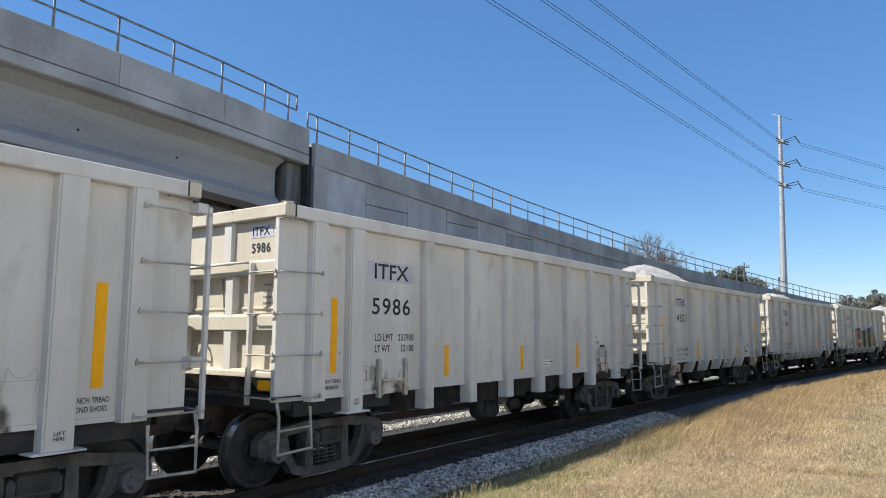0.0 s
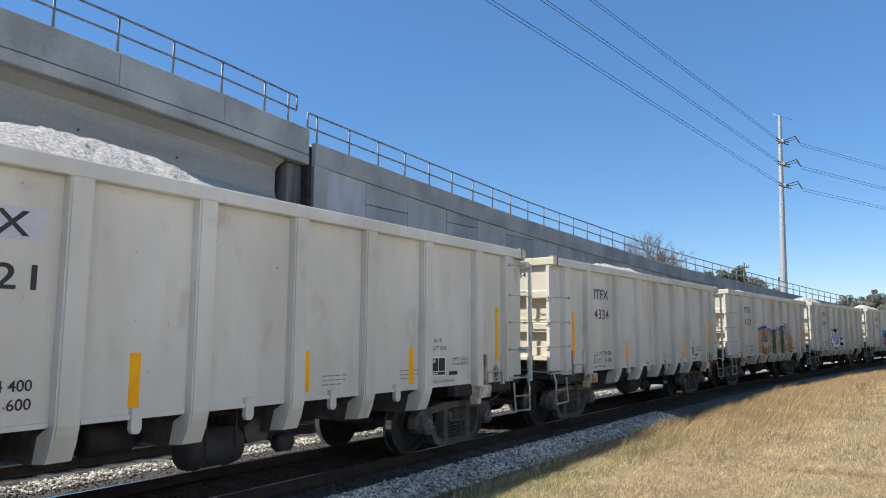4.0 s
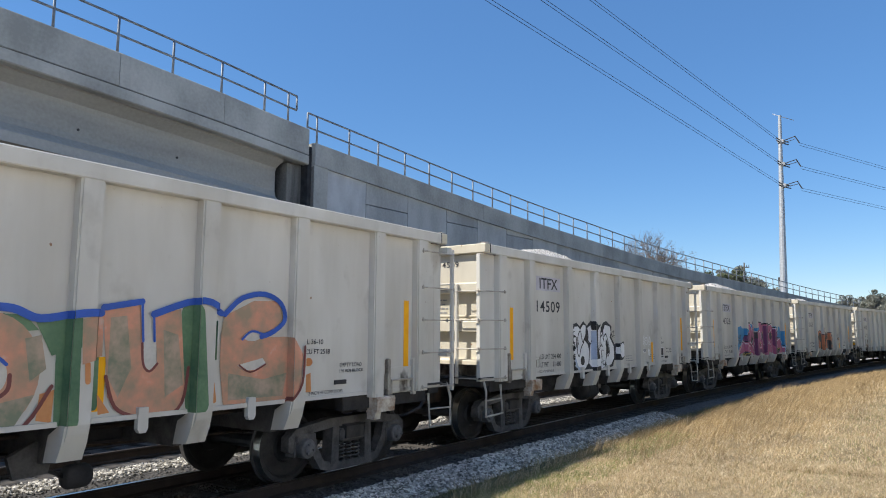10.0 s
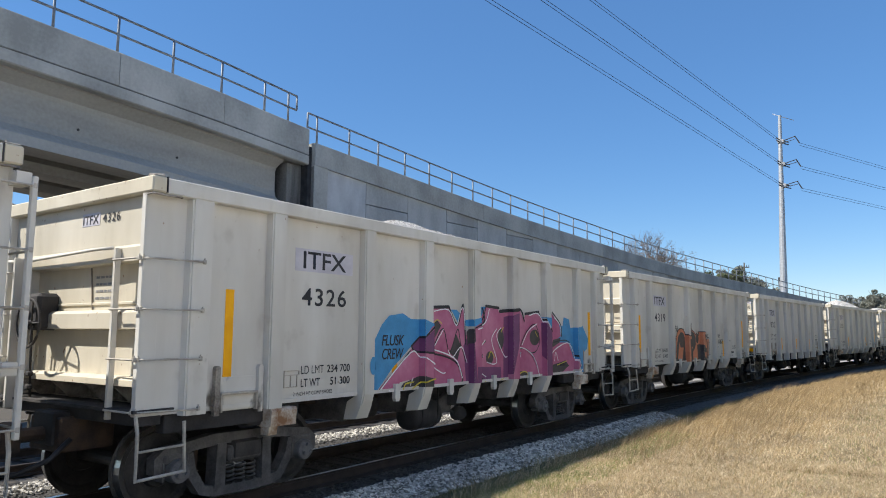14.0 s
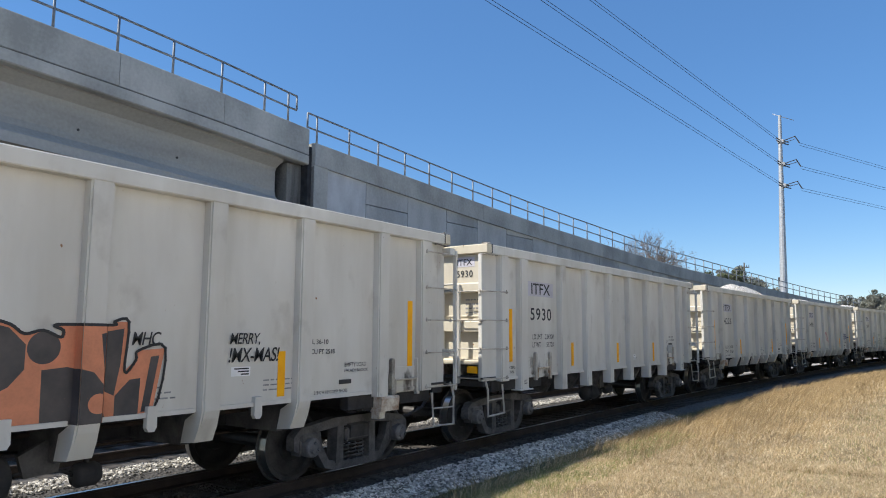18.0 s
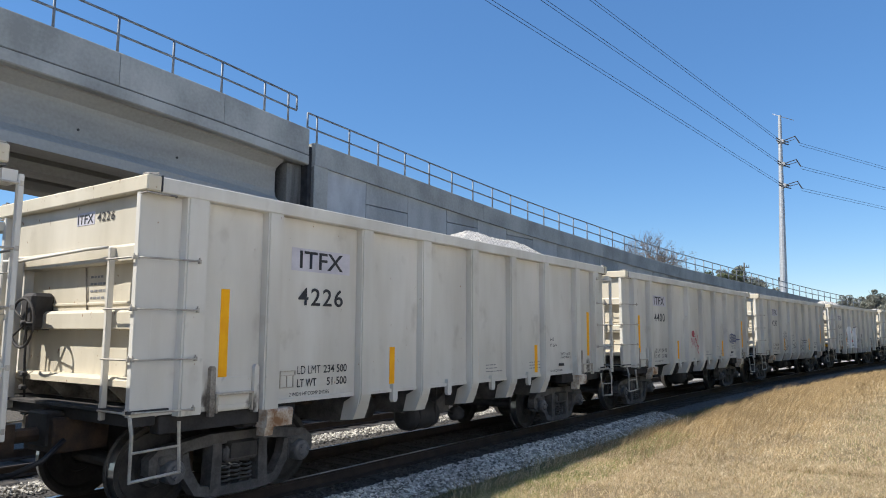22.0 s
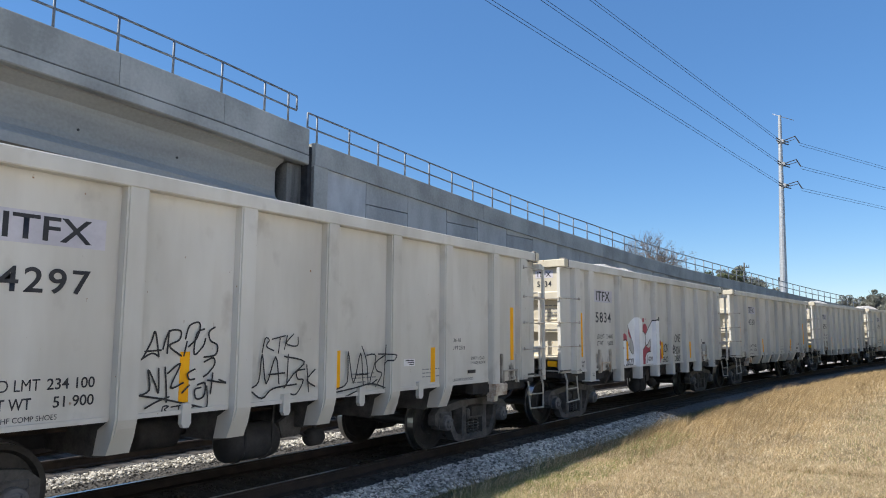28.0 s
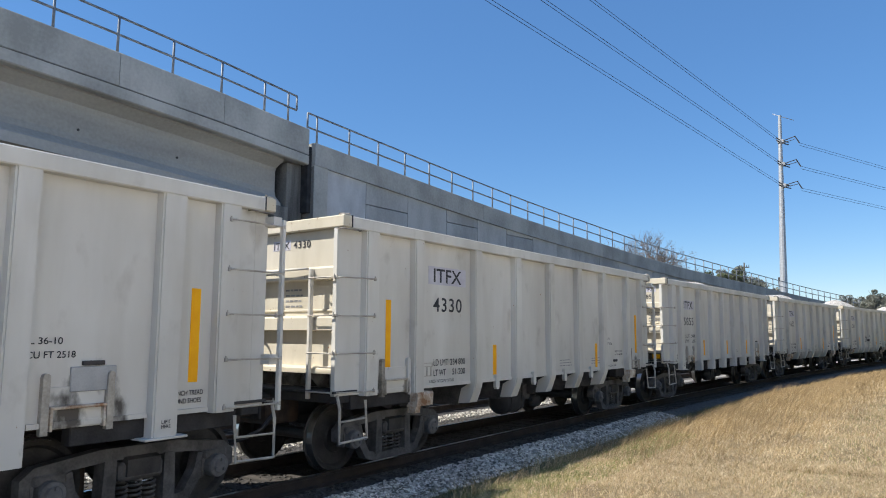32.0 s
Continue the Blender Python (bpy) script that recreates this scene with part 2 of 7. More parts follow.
def track(s):
    """Place and heading of the track's centre line at s metres along it."""
    if s <= BEND_AT:
        return Vector((TRACK_X, s, RAILTOP)), 0.0
    a = (s - BEND_AT) / RADIUS
    rise = grade(s)
    return Vector((TRACK_X + RADIUS * (1 - math.cos(a)), BEND_AT + RADIUS * math.sin(a), RAILTOP + rise)), a


def track_pose(s, extra=0.0):
    p, a = track(s)
    return Matrix.Translation(p) @ Matrix.Rotation(-a, 4, "Z") @ Matrix.Translation((0, extra, 0))


def track_side(x, y):
    """Distance to the right of the track's centre line, and the track's rise there."""
    if y <= BEND_AT:
        return x - TRACK_X, 0.0
    cx = TRACK_X + RADIUS
    e = RADIUS - math.hypot(x - cx, y - BEND_AT)
    return e, grade(y)

# ---------------------------------------------------------------- gondola cars
PITCH, LENGTH = 12.818, 11.6
HALF = LENGTH / 2
SIDE, SHEET, INNER = 1.60, 1.475, 1.40
RIM_TOP, RIM_LOW, SILL = 3.44, 3.28, 1.095
STAKES = {"A": (0.61, 1.66, 3.27, 4.61, 5.95, 7.24, 8.55, 10.00, 10.99),
          "B": (0.61, 1.30, 2.90, 4.09, 5.29, 6.50, 7.70, 8.90, 10.30, 10.99)}
TAPER = 0.97
TRUCK_AT = {"A": 1.62, "B": 1.25}
AXLE = 0.89


def wheelset(parent, y):
    """Two flanged wheels on an axle; the treads are polished by the rail."""
    bm = bmesh.new()
    tube(bm, [(-1.12, 0, 0), (1.12, 0, 0)], 0.085, 12)
    for s in (-1, 1):
        prof = [(0.10, 0.84), (0.19, 0.84), (0.21, 0.80), (0.37, 0.775), (0.40, 0.82), (0.452, 0.82), (0.457, 0.70), (0.485, 0.69), (0.485, 0.675),
                (0.44, 0.67), (0.40, 0.69), (0.37, 0.73), (0.21, 0.74), (0.19, 0.70), (0.10, 0.70)]
        sub = bmesh.new()
        lathe(sub, [(r, s * a) for r, a in prof] + [(prof[0][0], s * prof[0][1])], 40)
        me = bpy.data.meshes.new("tmp")
        sub.to_mesh(me)
        sub.free()
        bm.from_mesh(me)
        bpy.data.meshes.remove(me)
    ob = part("wheelset", bm, WHEEL, parent, "dark steel wheels with worn shiny treads")
    for p in ob.data.polygons:
        r = math.hypot(p.center.y, p.center.z)
        if 0.44 < r < 0.48 and abs(p.center.x) > 0.69 and abs(p.normal.x) < 0.7:
            p.material_index = 1
    ob.data.materials.append(SHINY)
    ob.location = (0, y, 0.457)
    # cap bolts and bearing ends turn with the axle
    for s in (-1, 1):
        b2 = bmesh.new()
        lathe(b2, [(0.0, s * 1.24), (0.07, s * 1.24), (0.085, s * 1.225), (0.115, s * 1.22), (0.125, s * 1.20), (0.125, s * 1.08), (0.0, s * 1.08)], 20)
        for k in range(3):
            a = 2 * math.pi * k / 3
            box(b2, *sorted((s * 1.235, s * 1.262)), 0.06 * math.cos(a) - 0.016, 0.06 * math.cos(a) + 0.016, 0.06 * math.sin(a) - 0.016, 0.06 * math.sin(a) + 0.016)
        part("bearing_cap", b2, CAP, ob)
    return ob


def truck(parent, y):
    """A three-piece freight truck: bolster, two cast side frames with springs, brake beams, two wheelsets."""
    bm = bmesh.new()
    prism(bm, [(-1.20, 0.50), (-1.20, 0.66), (-0.7, 0.80), (0.7, 0.80), (1.20, 0.66), (1.20, 0.50), (0.6, 0.46), (-0.6, 0.46)], -0.18, 0.18)
    lathe_part = bmesh.new()
    lathe(lathe_part, [(0.0, 0.80), (0.2, 0.80), (0.2, 0.92), (0.0, 0.92)], 16, "z")
    me = bpy.data.meshes.new("tmp")
    lathe_part.to_mesh(me)
    lathe_part.free()
    bm.from_mesh(me)
    bpy.data.meshes.remove(me)
    t = part("truck", bm, GRIME, parent, "grimy dark cast steel freight truck")
    t.location = (0, y, 0)
    for s in (-1, 1):
        bm = bmesh.new()
        x0, x1 = sorted((s * 0.98, s * 1.12))
        # ring of members round the window openings
        top = [(-1.14, 0.44), (-1.14, 0.60), (-1.02, 0.70), (-0.72, 0.74), (-0.42, 0.78), (0.42, 0.78), (0.72, 0.74), (1.02, 0.70), (1.14, 0.60), (1.14, 0.44), (1.06, 0.40),
               (1.04, 0.55), (0.80, 0.58), (0.70, 0.63), (0.36, 0.66), (-0.36, 0.66), (-0.70, 0.63), (-0.80, 0.58), (-1.04, 0.55), (-1.06, 0.40)]
        prism(bm, top, x0, x1, "x")
        prism(bm, [(-0.58, 0.15), (-0.40, 0.10), (0.40, 0.10), (0.58, 0.15), (0.52, 0.24), (0.30, 0.20), (-0.30, 0.20), (-0.52, 0.24)], x0, x1, "x")
        for q in (-1, 1):
            prism(bm, [(q * 0.80, 0.59), (q * 0.76, 0.40), (q * 0.58, 0.15), (q * 0.50, 0.22), (q * 0.64, 0.44), (q * 0.68, 0.62)], x0, x1, "x")
            prism(bm, [(q * 0.38, 0.67), (q * 0.26, 0.67), (q * 0.26, 0.19), (q * 0.40, 0.19)], x0 - 0.02, x1 + 0.02, "x")
            box(bm, x0 - 0.03, x1 + 0.03, q * AXLE - 0.15, q * AXLE + 0.15, 0.53, 0.63, 0.02)
            for d in (-0.16, 0.13):
                box(bm, x0 - 0.01, x1 + 0.01, q * AXLE + d, q * AXLE + d + 0.03, 0.36, 0.55)
        part("side_frame", bm, FRAME, t)
        bm = bmesh.new()
        for cy in (-0.15, 0.0, 0.15):
            n, turns = 9, 5
            pts = [(s * 1.06 + 0.055 * math.cos(2 * math.pi * i / n), cy + 0.055 * math.sin(2 * math.pi * i / n), 0.20 + 0.24 * i / (n * turns)) for i in range(n * turns + 1)]
            tube(bm, pts, 0.014, 5)
        part("spring_nest", bm, FRAME, t, "stacked coil springs", smooth=True)
        boxed("bolster_end", FRAME, t, *sorted((s * 1.0, s * 1.17)), -0.24, 0.24, 0.45, 0.63, 0.03)
    bm = bmesh.new()
    for q in (-1, 1):
        tube(bm, [(-0.75, q * 0.40, 0.36), (0.75, q * 0.40, 0.36)], 0.045, 8)
        for s in (-1, 1):
            box(bm, s * 0.75 - 0.05, s * 0.75 + 0.05, q * 0.42 - 0.04, q * 0.42 + 0.04, 0.22, 0.58, 0.01)
    part("brake_beam", bm, RUSTY, t)
    for q in (-1, 1):
        wheelset(t, q * AXLE)
    return t


def rung(parent, pts, label=""):
    bm = bmesh.new()
    tube(bm, pts, 0.0115, 6)
    for p in (pts[0], pts[-1]):
        box(bm, p[0] - 0.016, p[0] + 0.016, p[1] - 0.016, p[1] + 0.016, p[2] - 0.022, p[2] + 0.022, 0.004)
        tube(bm, [(p[0], p[1], p[2] + 0.02), (p[0], p[1], p[2] + 0.04)], 0.008, 5)
    return part("grab_iron", bm, GRABS, parent)


def gondola(kind):
    """An aggregate gondola, origin at rail height under its middle; the end towards -y carries the brake wheel."""
    paint = PAINT if kind == "A" else PAINT_B
    car = new("gondola_car")
    y0, y1 = -HALF, HALF
    stakes = [u - HALF for u in STAKES[kind]]
    # tub
    for s in (-1, 1):
        bm = bmesh.new()
        box(bm, *sorted((s * INNER, s * SHEET)), y0 + 0.02, y1 - 0.02, SILL, RIM_LOW + 0.02)
        part("side_sheet", bm, paint, car)
        bm = bmesh.new()
        box(bm, *sorted((s * 1.36, s * SIDE)), y0 + 0.16, y1 - 0.16, RIM_LOW, RIM_TOP, 0.012)
        part("top_chord", bm, paint, car)
        for i, y in enumerate(stakes):
            end = i in (0, len(stakes) - 1)
            w = 0.135 if end else (0.14 if kind == "B" and i in (1, len(stakes) - 2) else 0.115)
            bm = bmesh.new()
            low = SILL - 0.02
            if kind == "A" and not end and i not in (1, len(stakes) - 2):
                outline = [(s * SHEET, RIM_LOW), (s * (SIDE - 0.01), RIM_LOW), (s * (SIDE - 0.01), 1.10), (s * (SIDE - 0.03), 1.02), (s * 1.46, 0.78), (s * 1.24, 0.76), (s * 1.30, 1.0), (s * SHEET, SILL)]
            elif kind == "A" and not end:
                outline = [(s * SHEET, RIM_LOW), (s * (SIDE - 0.01), RIM_LOW), (s * (SIDE - 0.01), 1.05), (s * SHEET, 1.05)]
            elif kind == "B" and not end:
                low = 0.805 if 1 < i < len(stakes) - 2 else 0.90
                outline = [(s * SHEET, RIM_LOW), (s * (SIDE - 0.01), RIM_LOW), (s * (SIDE - 0.01), low), (s * 1.40, low), (s * 1.40, SILL), (s * SHEET, SILL)]
            else:
                outline = [(s * SHEET, RIM_LOW), (s * (SIDE - 0.01), RIM_LOW), (s * (SIDE - 0.01), low), (s * SHEET, low)]
            prism(bm, outline, y - w, y + w)
            for v in bm.verts:
                if abs(v.co.x) > SIDE - 0.05:
                    v.co.y = y + (v.co.y - y) * TAPER
            es = [e for e in bm.edges if abs(e.verts[0].co.y - e.verts[1].co.y) < 1e-5 and min(abs(v.co.x) for v in e.verts) > SIDE - 0.05]
            bmesh.ops.bevel(bm, geom=es, offset=0.018, segments=2, affect="EDGES")
            part("side_stake", bm, paint, car)
        # bottom flange of the side between the stakes
        for a, b in zip(stakes, stakes[1:]):
            boxed("sill_flange", paint, car, *sorted((s * SHEET, s * (SHEET + 0.035))), a + 0.15, b - 0.15, SILL - 0.005, SILL + 0.04)
    # floor, slope sheets and underframe
    boxed("floor_plate", paint, car, -INNER, INNER, y0 + 0.2, y1 - 0.2, SILL - 0.02, SILL + 0.06)
    boxed("centre_sill", UNDER, car, -0.22, 0.22, y0 - 0.12, y1 + 0.12, 0.72, SILL - 0.02, 0.02)
    for i, y in enumerate(stakes):
        if 0 < i < len(stakes) - 1:
            bm = bmesh.new()
            bot = 0.72 if 1 < i < len(stakes) - 2 else 0.92
            prism(bm, [(-1.36, SILL - 0.02), (1.36, SILL - 0.02), (1.15, bot), (-1.15, bot)], y - 0.05, y + 0.05)
            part("cross_bearer", bm, FRAME, car)
    # bolster ends with jacking pads
    for q in (-1, 1):
        yb = q * (HALF - TRUCK_AT[kind])
        boxed("bolster", UNDER, car, -1.42, 1.42, yb - 0.2, yb + 0.2, 0.86, SILL - 0.02, 0.02)
        for s in (-1, 1):
            if kind == "A":
                bm = bmesh.new()
                prism(bm, [(s * 1.38, 1.05), (s * 1.585, 1.05), (s * 1.60, 1.02), (s * 1.585, 0.85), (s * 1.40, 0.84)], yb - 0.02, yb + 0.36)
                prism(bm, [(s * 1.40, 0.86), (s * 1.55, 0.86), (s * 1.53, 0.75), (s * 1.40, 0.75)], yb + 0.0, yb + 0.12)
                part("jacking_pad", bm, RUSTPAINT, car, "rust-stained jacking pad")
            else:
                boxed("lift_plate", paint, car, *sorted((s * 1.38, s * 1.625)), q * 4.5 - 0.23, q * 4.5 + 0.23, 0.88, 0.902, 0.004)
                if s > 0:
                    for word, z in (("LIFT", 1.03), ("HERE", 0.985)):
                        lettering("lift_notice", word, car, BLACK, (SIDE - 0.005, q * 4.5 - 0.05, z), 0.10, 0.032)
            # Near-black box added to stand for the shadow beside the bolster end.
            boxed("side_bolster_plate", UNDER, car, *sorted((s * 1.30, s * 1.45)), *sorted((q * (HALF - 0.35), q * (HALF - 2.15))), 0.90, SILL - 0.012, 0.01)
            # roping bracket: two round-topped bars, a crossbar and a plate between them
            yy = {"A": {-1: 1.20, 1: 10.575}, "B": {-1: 2.125, 1: 9.475}}[kind][q] - HALF
            for c in (-0.29, 0.29):
                bm = bmesh.new()
                arc = [(yy + c + 0.032 * math.cos(k * math.pi / 6), 1.52 + 0.032 * math.sin(k * math.pi / 6)) for k in range(7)]
                prism(bm, [(yy + c - 0.032, 1.03), (yy + c + 0.032, 1.03)] + arc, *sorted((s * SHEET, s * (SHEET + 0.055))), "x")
                part("bracket_upright", bm, (GRIME_SHADE if c < 0 else paint) if kind == "A" else GRABS, car)
            bm = bmesh.new()
            box(bm, *sorted((s * SHEET, s * (SHEET + 0.016))), yy - 0.25, yy + 0.25, 1.07, 1.43, 0.004)
            part("bracket_plate", bm, paint, car)
            bm = bmesh.new()
            box(bm, *sorted((s * (SHEET + 0.012), s * (SHEET + 0.07))), yy - 0.25, yy + 0.25, 1.24, 1.268, 0.006)
            for c in (-0.235, 0.235):
                box(bm, *sorted((s * (SHEET + 0.012), s * (SHEET + 0.065))), yy + c - 0.012, yy + c + 0.012, 1.06, 1.245, 0.004)
            part("bracket_bar", bm, RUSTPAINT if kind == "B" else GRABS, car)
    # tabs along the sill
    if kind == "A":
        for a, b in list(zip(stakes, stakes[1:]))[2:-2]:
            for s in (-1, 1):
                bm = bmesh.new()
                m = (a + b) / 2
                prism(bm, [(m - 0.05, SILL + 0.10), (m + 0.05, SILL + 0.10), (m + 0.055, SILL - 0.10), (m + 0.03, SILL - 0.14), (m - 0.03, SILL - 0.14), (m - 0.055, SILL - 0.10)], *sorted((s * SHEET, s * (SHEET + 0.06))), "x")
                part("sill_tab", bm, paint, car)
    for q in (-1, 1):
        ye = q * HALF

        def Y(d):
            """d metres inwards from the end."""
            return ye - q * d

        def slab(name, x0, x1, d0, d1, z0, z1, bevel=0.01, mat=paint, label=""):
            return boxed(name, mat, car, x0, x1, *sorted((Y(d0), Y(d1))), z0, z1, bevel, label)

        slab("end_chord", -SIDE, SIDE, 0.0, 0.16, RIM_LOW + 0.005, RIM_TOP + 0.006, 0.014, CHIPPED)
        for s in (-1, 1):
            bm = bmesh.new()
            box(bm, *sorted((s * 1.46, s * (SIDE - 0.015))), *sorted((Y(0.02), Y(0.15))), RIM_TOP + 0.004, RIM_TOP + 0.024, 0.008)
            tube(bm, [(s * 1.47, Y(0.03), RIM_TOP + 0.03), (s * (SIDE - 0.03), Y(0.14), RIM_TOP + 0.03)], 0.012, 5)
            part("corner_cap", bm, GRIME_SHADE, car, "rust-edged weld plate")
            boxed("corner_seam", BLACK, car, *sorted((s * (SIDE - 0.02), s * (SIDE + 0.004))), *sorted((Y(0.155), Y(0.168))), RIM_LOW + 0.01, RIM_TOP + 0.01)
            # bent rod tucked under the chord at the corner
            tubed("corner_rod", GRIME_SHADE, car, [(s * 1.45, Y(0.02), RIM_LOW - 0.015), (s * (SIDE - 0.02), Y(0.02), RIM_LOW - 0.012), (s * (SIDE - 0.01), Y(0.16), RIM_LOW - 0.02), (s * (SIDE - 0.01), Y(0.34), RIM_LOW - 0.012), (s * (SIDE - 0.06), Y(0.36), RIM_LOW - 0.012)], 0.011, 5)
            slab("corner_post", *sorted((s * 1.405, s * (SHEET + 0.003))), 0.012, 0.20, SILL, RIM_LOW, 0.006)
        slab("end_panel", -1.405, 1.405, 0.09, 0.15, 2.79, RIM_LOW, 0.0, ENDPAINT)
        deep = 0.19
        slab("end_sheet", -1.405, 1.405, deep, deep + 0.06, 1.42, 2.70, 0.0, ENDPAINT)
        # Recess below the last beam: its shadow is in this grimy colour too.
        slab("lower_sheet", -1.40, 1.40, 0.52, 0.58, SILL, 1.42, 0.0, GRIME_SHADE)
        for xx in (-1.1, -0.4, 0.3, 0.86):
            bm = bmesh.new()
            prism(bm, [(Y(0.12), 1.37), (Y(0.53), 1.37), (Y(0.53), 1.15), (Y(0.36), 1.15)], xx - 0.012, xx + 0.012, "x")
            part("end_gusset", bm, GRIME_SHADE, car)
        for z0_, z1_, d in ((2.61, 2.79, 0.06), (1.93, 2.13, 0.07), (1.36, 1.46, 0.07)):
            bm = bmesh.new()
            back = deep + 0.01 if z0_ > 1.5 else 0.53
            prism(bm, [(Y(back), z0_), (Y(d), z0_ + 0.01), (Y(d), z1_ - 0.03), (Y(d + 0.03), z1_), (Y(back), z1_ + 0.01)], -1.405, 1.405, "x")
            part("end_beam", bm, CHIPPED if z0_ < 1.5 else ENDPAINT, car)
        posts = (-1.05,) if kind == "A" else (-0.485, 0.485)
        for xx in posts:
            for za, zb in ((1.46, 1.935), (2.13, 2.615)):
                slab("end_post", xx - 0.075, xx + 0.075, 0.085, deep + 0.01, za - 0.02, zb, 0.006)
            if kind == "B":
                slab("end_post", xx - 0.075, xx + 0.075, 0.035, 0.10, 2.78, RIM_LOW + 0.01, 0.006)
        # conduit lines and a worn data panel on the middle sheet
        tubed("end_cable", GRIME_SHADE, car, [(0.22, Y(deep - 0.012), 2.60), (0.25, Y(deep - 0.014), 2.42), (0.29, Y(deep - 0.012), 2.14)], 0.009, 5)
        slab("end_rib", -1.3, 1.3, deep - 0.018, deep + 0.01, 2.19, 2.22, 0.006, ENDPAINT)
        slab("end_sill", -1.47, 1.47, 0.05, 0.30, 1.0, 1.12, 0.01, UNDER)
        slab("draft_pocket", -0.32, 0.32, -0.1, 0.5, 0.66, 1.02, 0.02, RUSTY)
        bm = bmesh.new()
        tube(bm, [(0, Y(0.1), 0.84), (0, Y(-0.42), 0.84)], 0.075, 8)
        prism(bm, [(-0.14, Y(-0.38)), (0.16, Y(-0.40)), (0.18, Y(-0.60)), (0.07, Y(-0.66)), (0.02, Y(-0.52)), (-0.13, Y(-0.60))], 0.70, 0.98, "z")
        part("coupler", bm, RUSTY, car, "rusty knuckle coupler")
        bm = bmesh.new()
        tube(bm, [(0.35, Y(0.0), 0.80), (0.36, Y(-0.2), 0.62), (0.25, Y(-0.45), 0.50), (0.08, Y(-0.63), 0.48)], 0.028, 6)
        part("brake_hose", bm, BLACK, car, "black rubber brake hose", smooth=True)
        # diagonal pair of ladders: tall on one corner of each side, short grab irons on the other
        for s in (-1, 1):
            tall = (q > 0) == (s > 0)
            ys = -0.08 if tall else 0.02
            zs = (3.12, 2.58, 2.10, 1.62, 1.12) if tall else (2.63, 2.13, 1.64, 1.14)
            for z in zs:
                rung(car, [(s * (SIDE + 0.0), Y(0.63), z), (s * (SIDE + 0.05), Y(0.60), z), (s * (SIDE + 0.05), Y(ys), z)] if tall else
                     [(s * (SIDE + 0.0), Y(0.63), z), (s * (SIDE + 0.045), Y(0.60), z), (s * (SHEET + 0.05), Y(0.04), z), (s * (SHEET + 0.0), Y(0.02), z)])
            if tall:
                boxed("ladder_stile", paint, car, *sorted((s * (SIDE + 0.0), s * (SIDE + 0.06))), *sorted((Y(ys - 0.022), Y(ys + 0.022))), 1.04, 3.20, 0.006)
                for z in (3.12, 1.55):
                    slab("ladder_bracket", *sorted((s * 1.44, s * (SIDE + 0.03))), ys + 0.02, 0.06, z, z + 0.11, 0.0)
            for z in zs[-4:]:
                rung(car, [(s * (1.52 if tall else 1.45), Y(ys - 0.03), z), (s * (1.48 if tall else 1.42), Y(ys - 0.05), z), (s * 1.0, Y(ys - 0.05), z), (s * 0.98, Y(ys), z)])
            boxed("ladder_stile", paint, car, *sorted((s * 0.955, s * 1.005)), *sorted((Y(ys - 0.02), Y(0.06))), 1.04, 2.76, 0.006)
            # stirrup step
            bm = bmesh.new()
            a, b = Y(-0.04), Y(0.48)
            tube(bm, [(s * (SIDE - 0.02), a, 1.12), (s * (SIDE + 0.03), a, 0.95), (s * (SIDE + 0.03), a, 0.53), (s * (SIDE + 0.03), b, 0.55), (s * (SIDE - 0.01), b, 1.03)], 0.02, 6)
            tube(bm, [(s * (SIDE + 0.03), a, 0.79), (s * (SIDE + 0.01), b, 0.80)], 0.013, 6)
            part("stirrup_step", bm, GRABS, car)
        # operating rod across the end
        tubed("uncoupling_rod", paint, car, [(-1.3, Y(-0.02), 2.74), (-0.95, Y(0.0), 2.72), (0.6, Y(-0.02), 2.76), (0.95, Y(0.0), 2.76)], 0.018, 6)
        slab("platform", -1.5, 1.5, -0.02, 0.42, 1.13, 1.16, 0.0, GRIME)
    # brake wheel and gear on the -y end
    bm = bmesh.new()
    ring = [(-0.50 + 0.27 * math.cos(2 * math.pi * k / 20), -HALF - 0.12, 2.0 + 0.27 * math.sin(2 * math.pi * k / 20)) for k in range(21)]
    tube(bm, ring, 0.016, 6, cap=False)
    for k in range(5):
        a = 2 * math.pi * k / 5
        tube(bm, [(-0.50, -HALF - 0.08, 2.0), (-0.50 + 0.27 * math.cos(a), -HALF - 0.12, 2.0 + 0.27 * math.sin(a))], 0.011, 5)
    tube(bm, [(-0.50, -HALF - 0.13, 2.0), (-0.50, -HALF + 0.1, 2.0)], 0.03, 8)
    part("brake_wheel", bm, GRIME, car, "dark spoked brake wheel", smooth=True)
    boxed("brake_housing", UNDER, car, -0.74, -0.44, -HALF - 0.05, -HALF + 0.2, 1.92, 2.34, 0.04, "black hand brake gear housing")
    tubed("brake_chain", UNDER, car, [(-0.70, -HALF + 0.02, 1.93), (-0.71, -HALF + 0.03, 1.6), (-0.70, -HALF + 0.05, 1.17)], 0.014, 5)
    for z in (1.25, 1.40):
        boxed("chain_sheave", UNDER, car, -0.76, -0.66, -HALF + 0.0, -HALF + 0.06, z, z + 0.06, 0.015)
    if kind == "B":
        boxed("reflector_plate", YELLOW, car, 1.14, 1.36, -HALF + 0.04, -HALF + 0.07, 1.22, 1.34, 0.01, "yellow reflective plate")
    # air reservoir and brake gear hung below the floor
    r, half, at = (0.215, 0.40, (0.98, -0.62, 0.625)) if kind == "A" else (0.16, 0.34, (0.92, -0.32, 0.53))
    bm = bmesh.new()
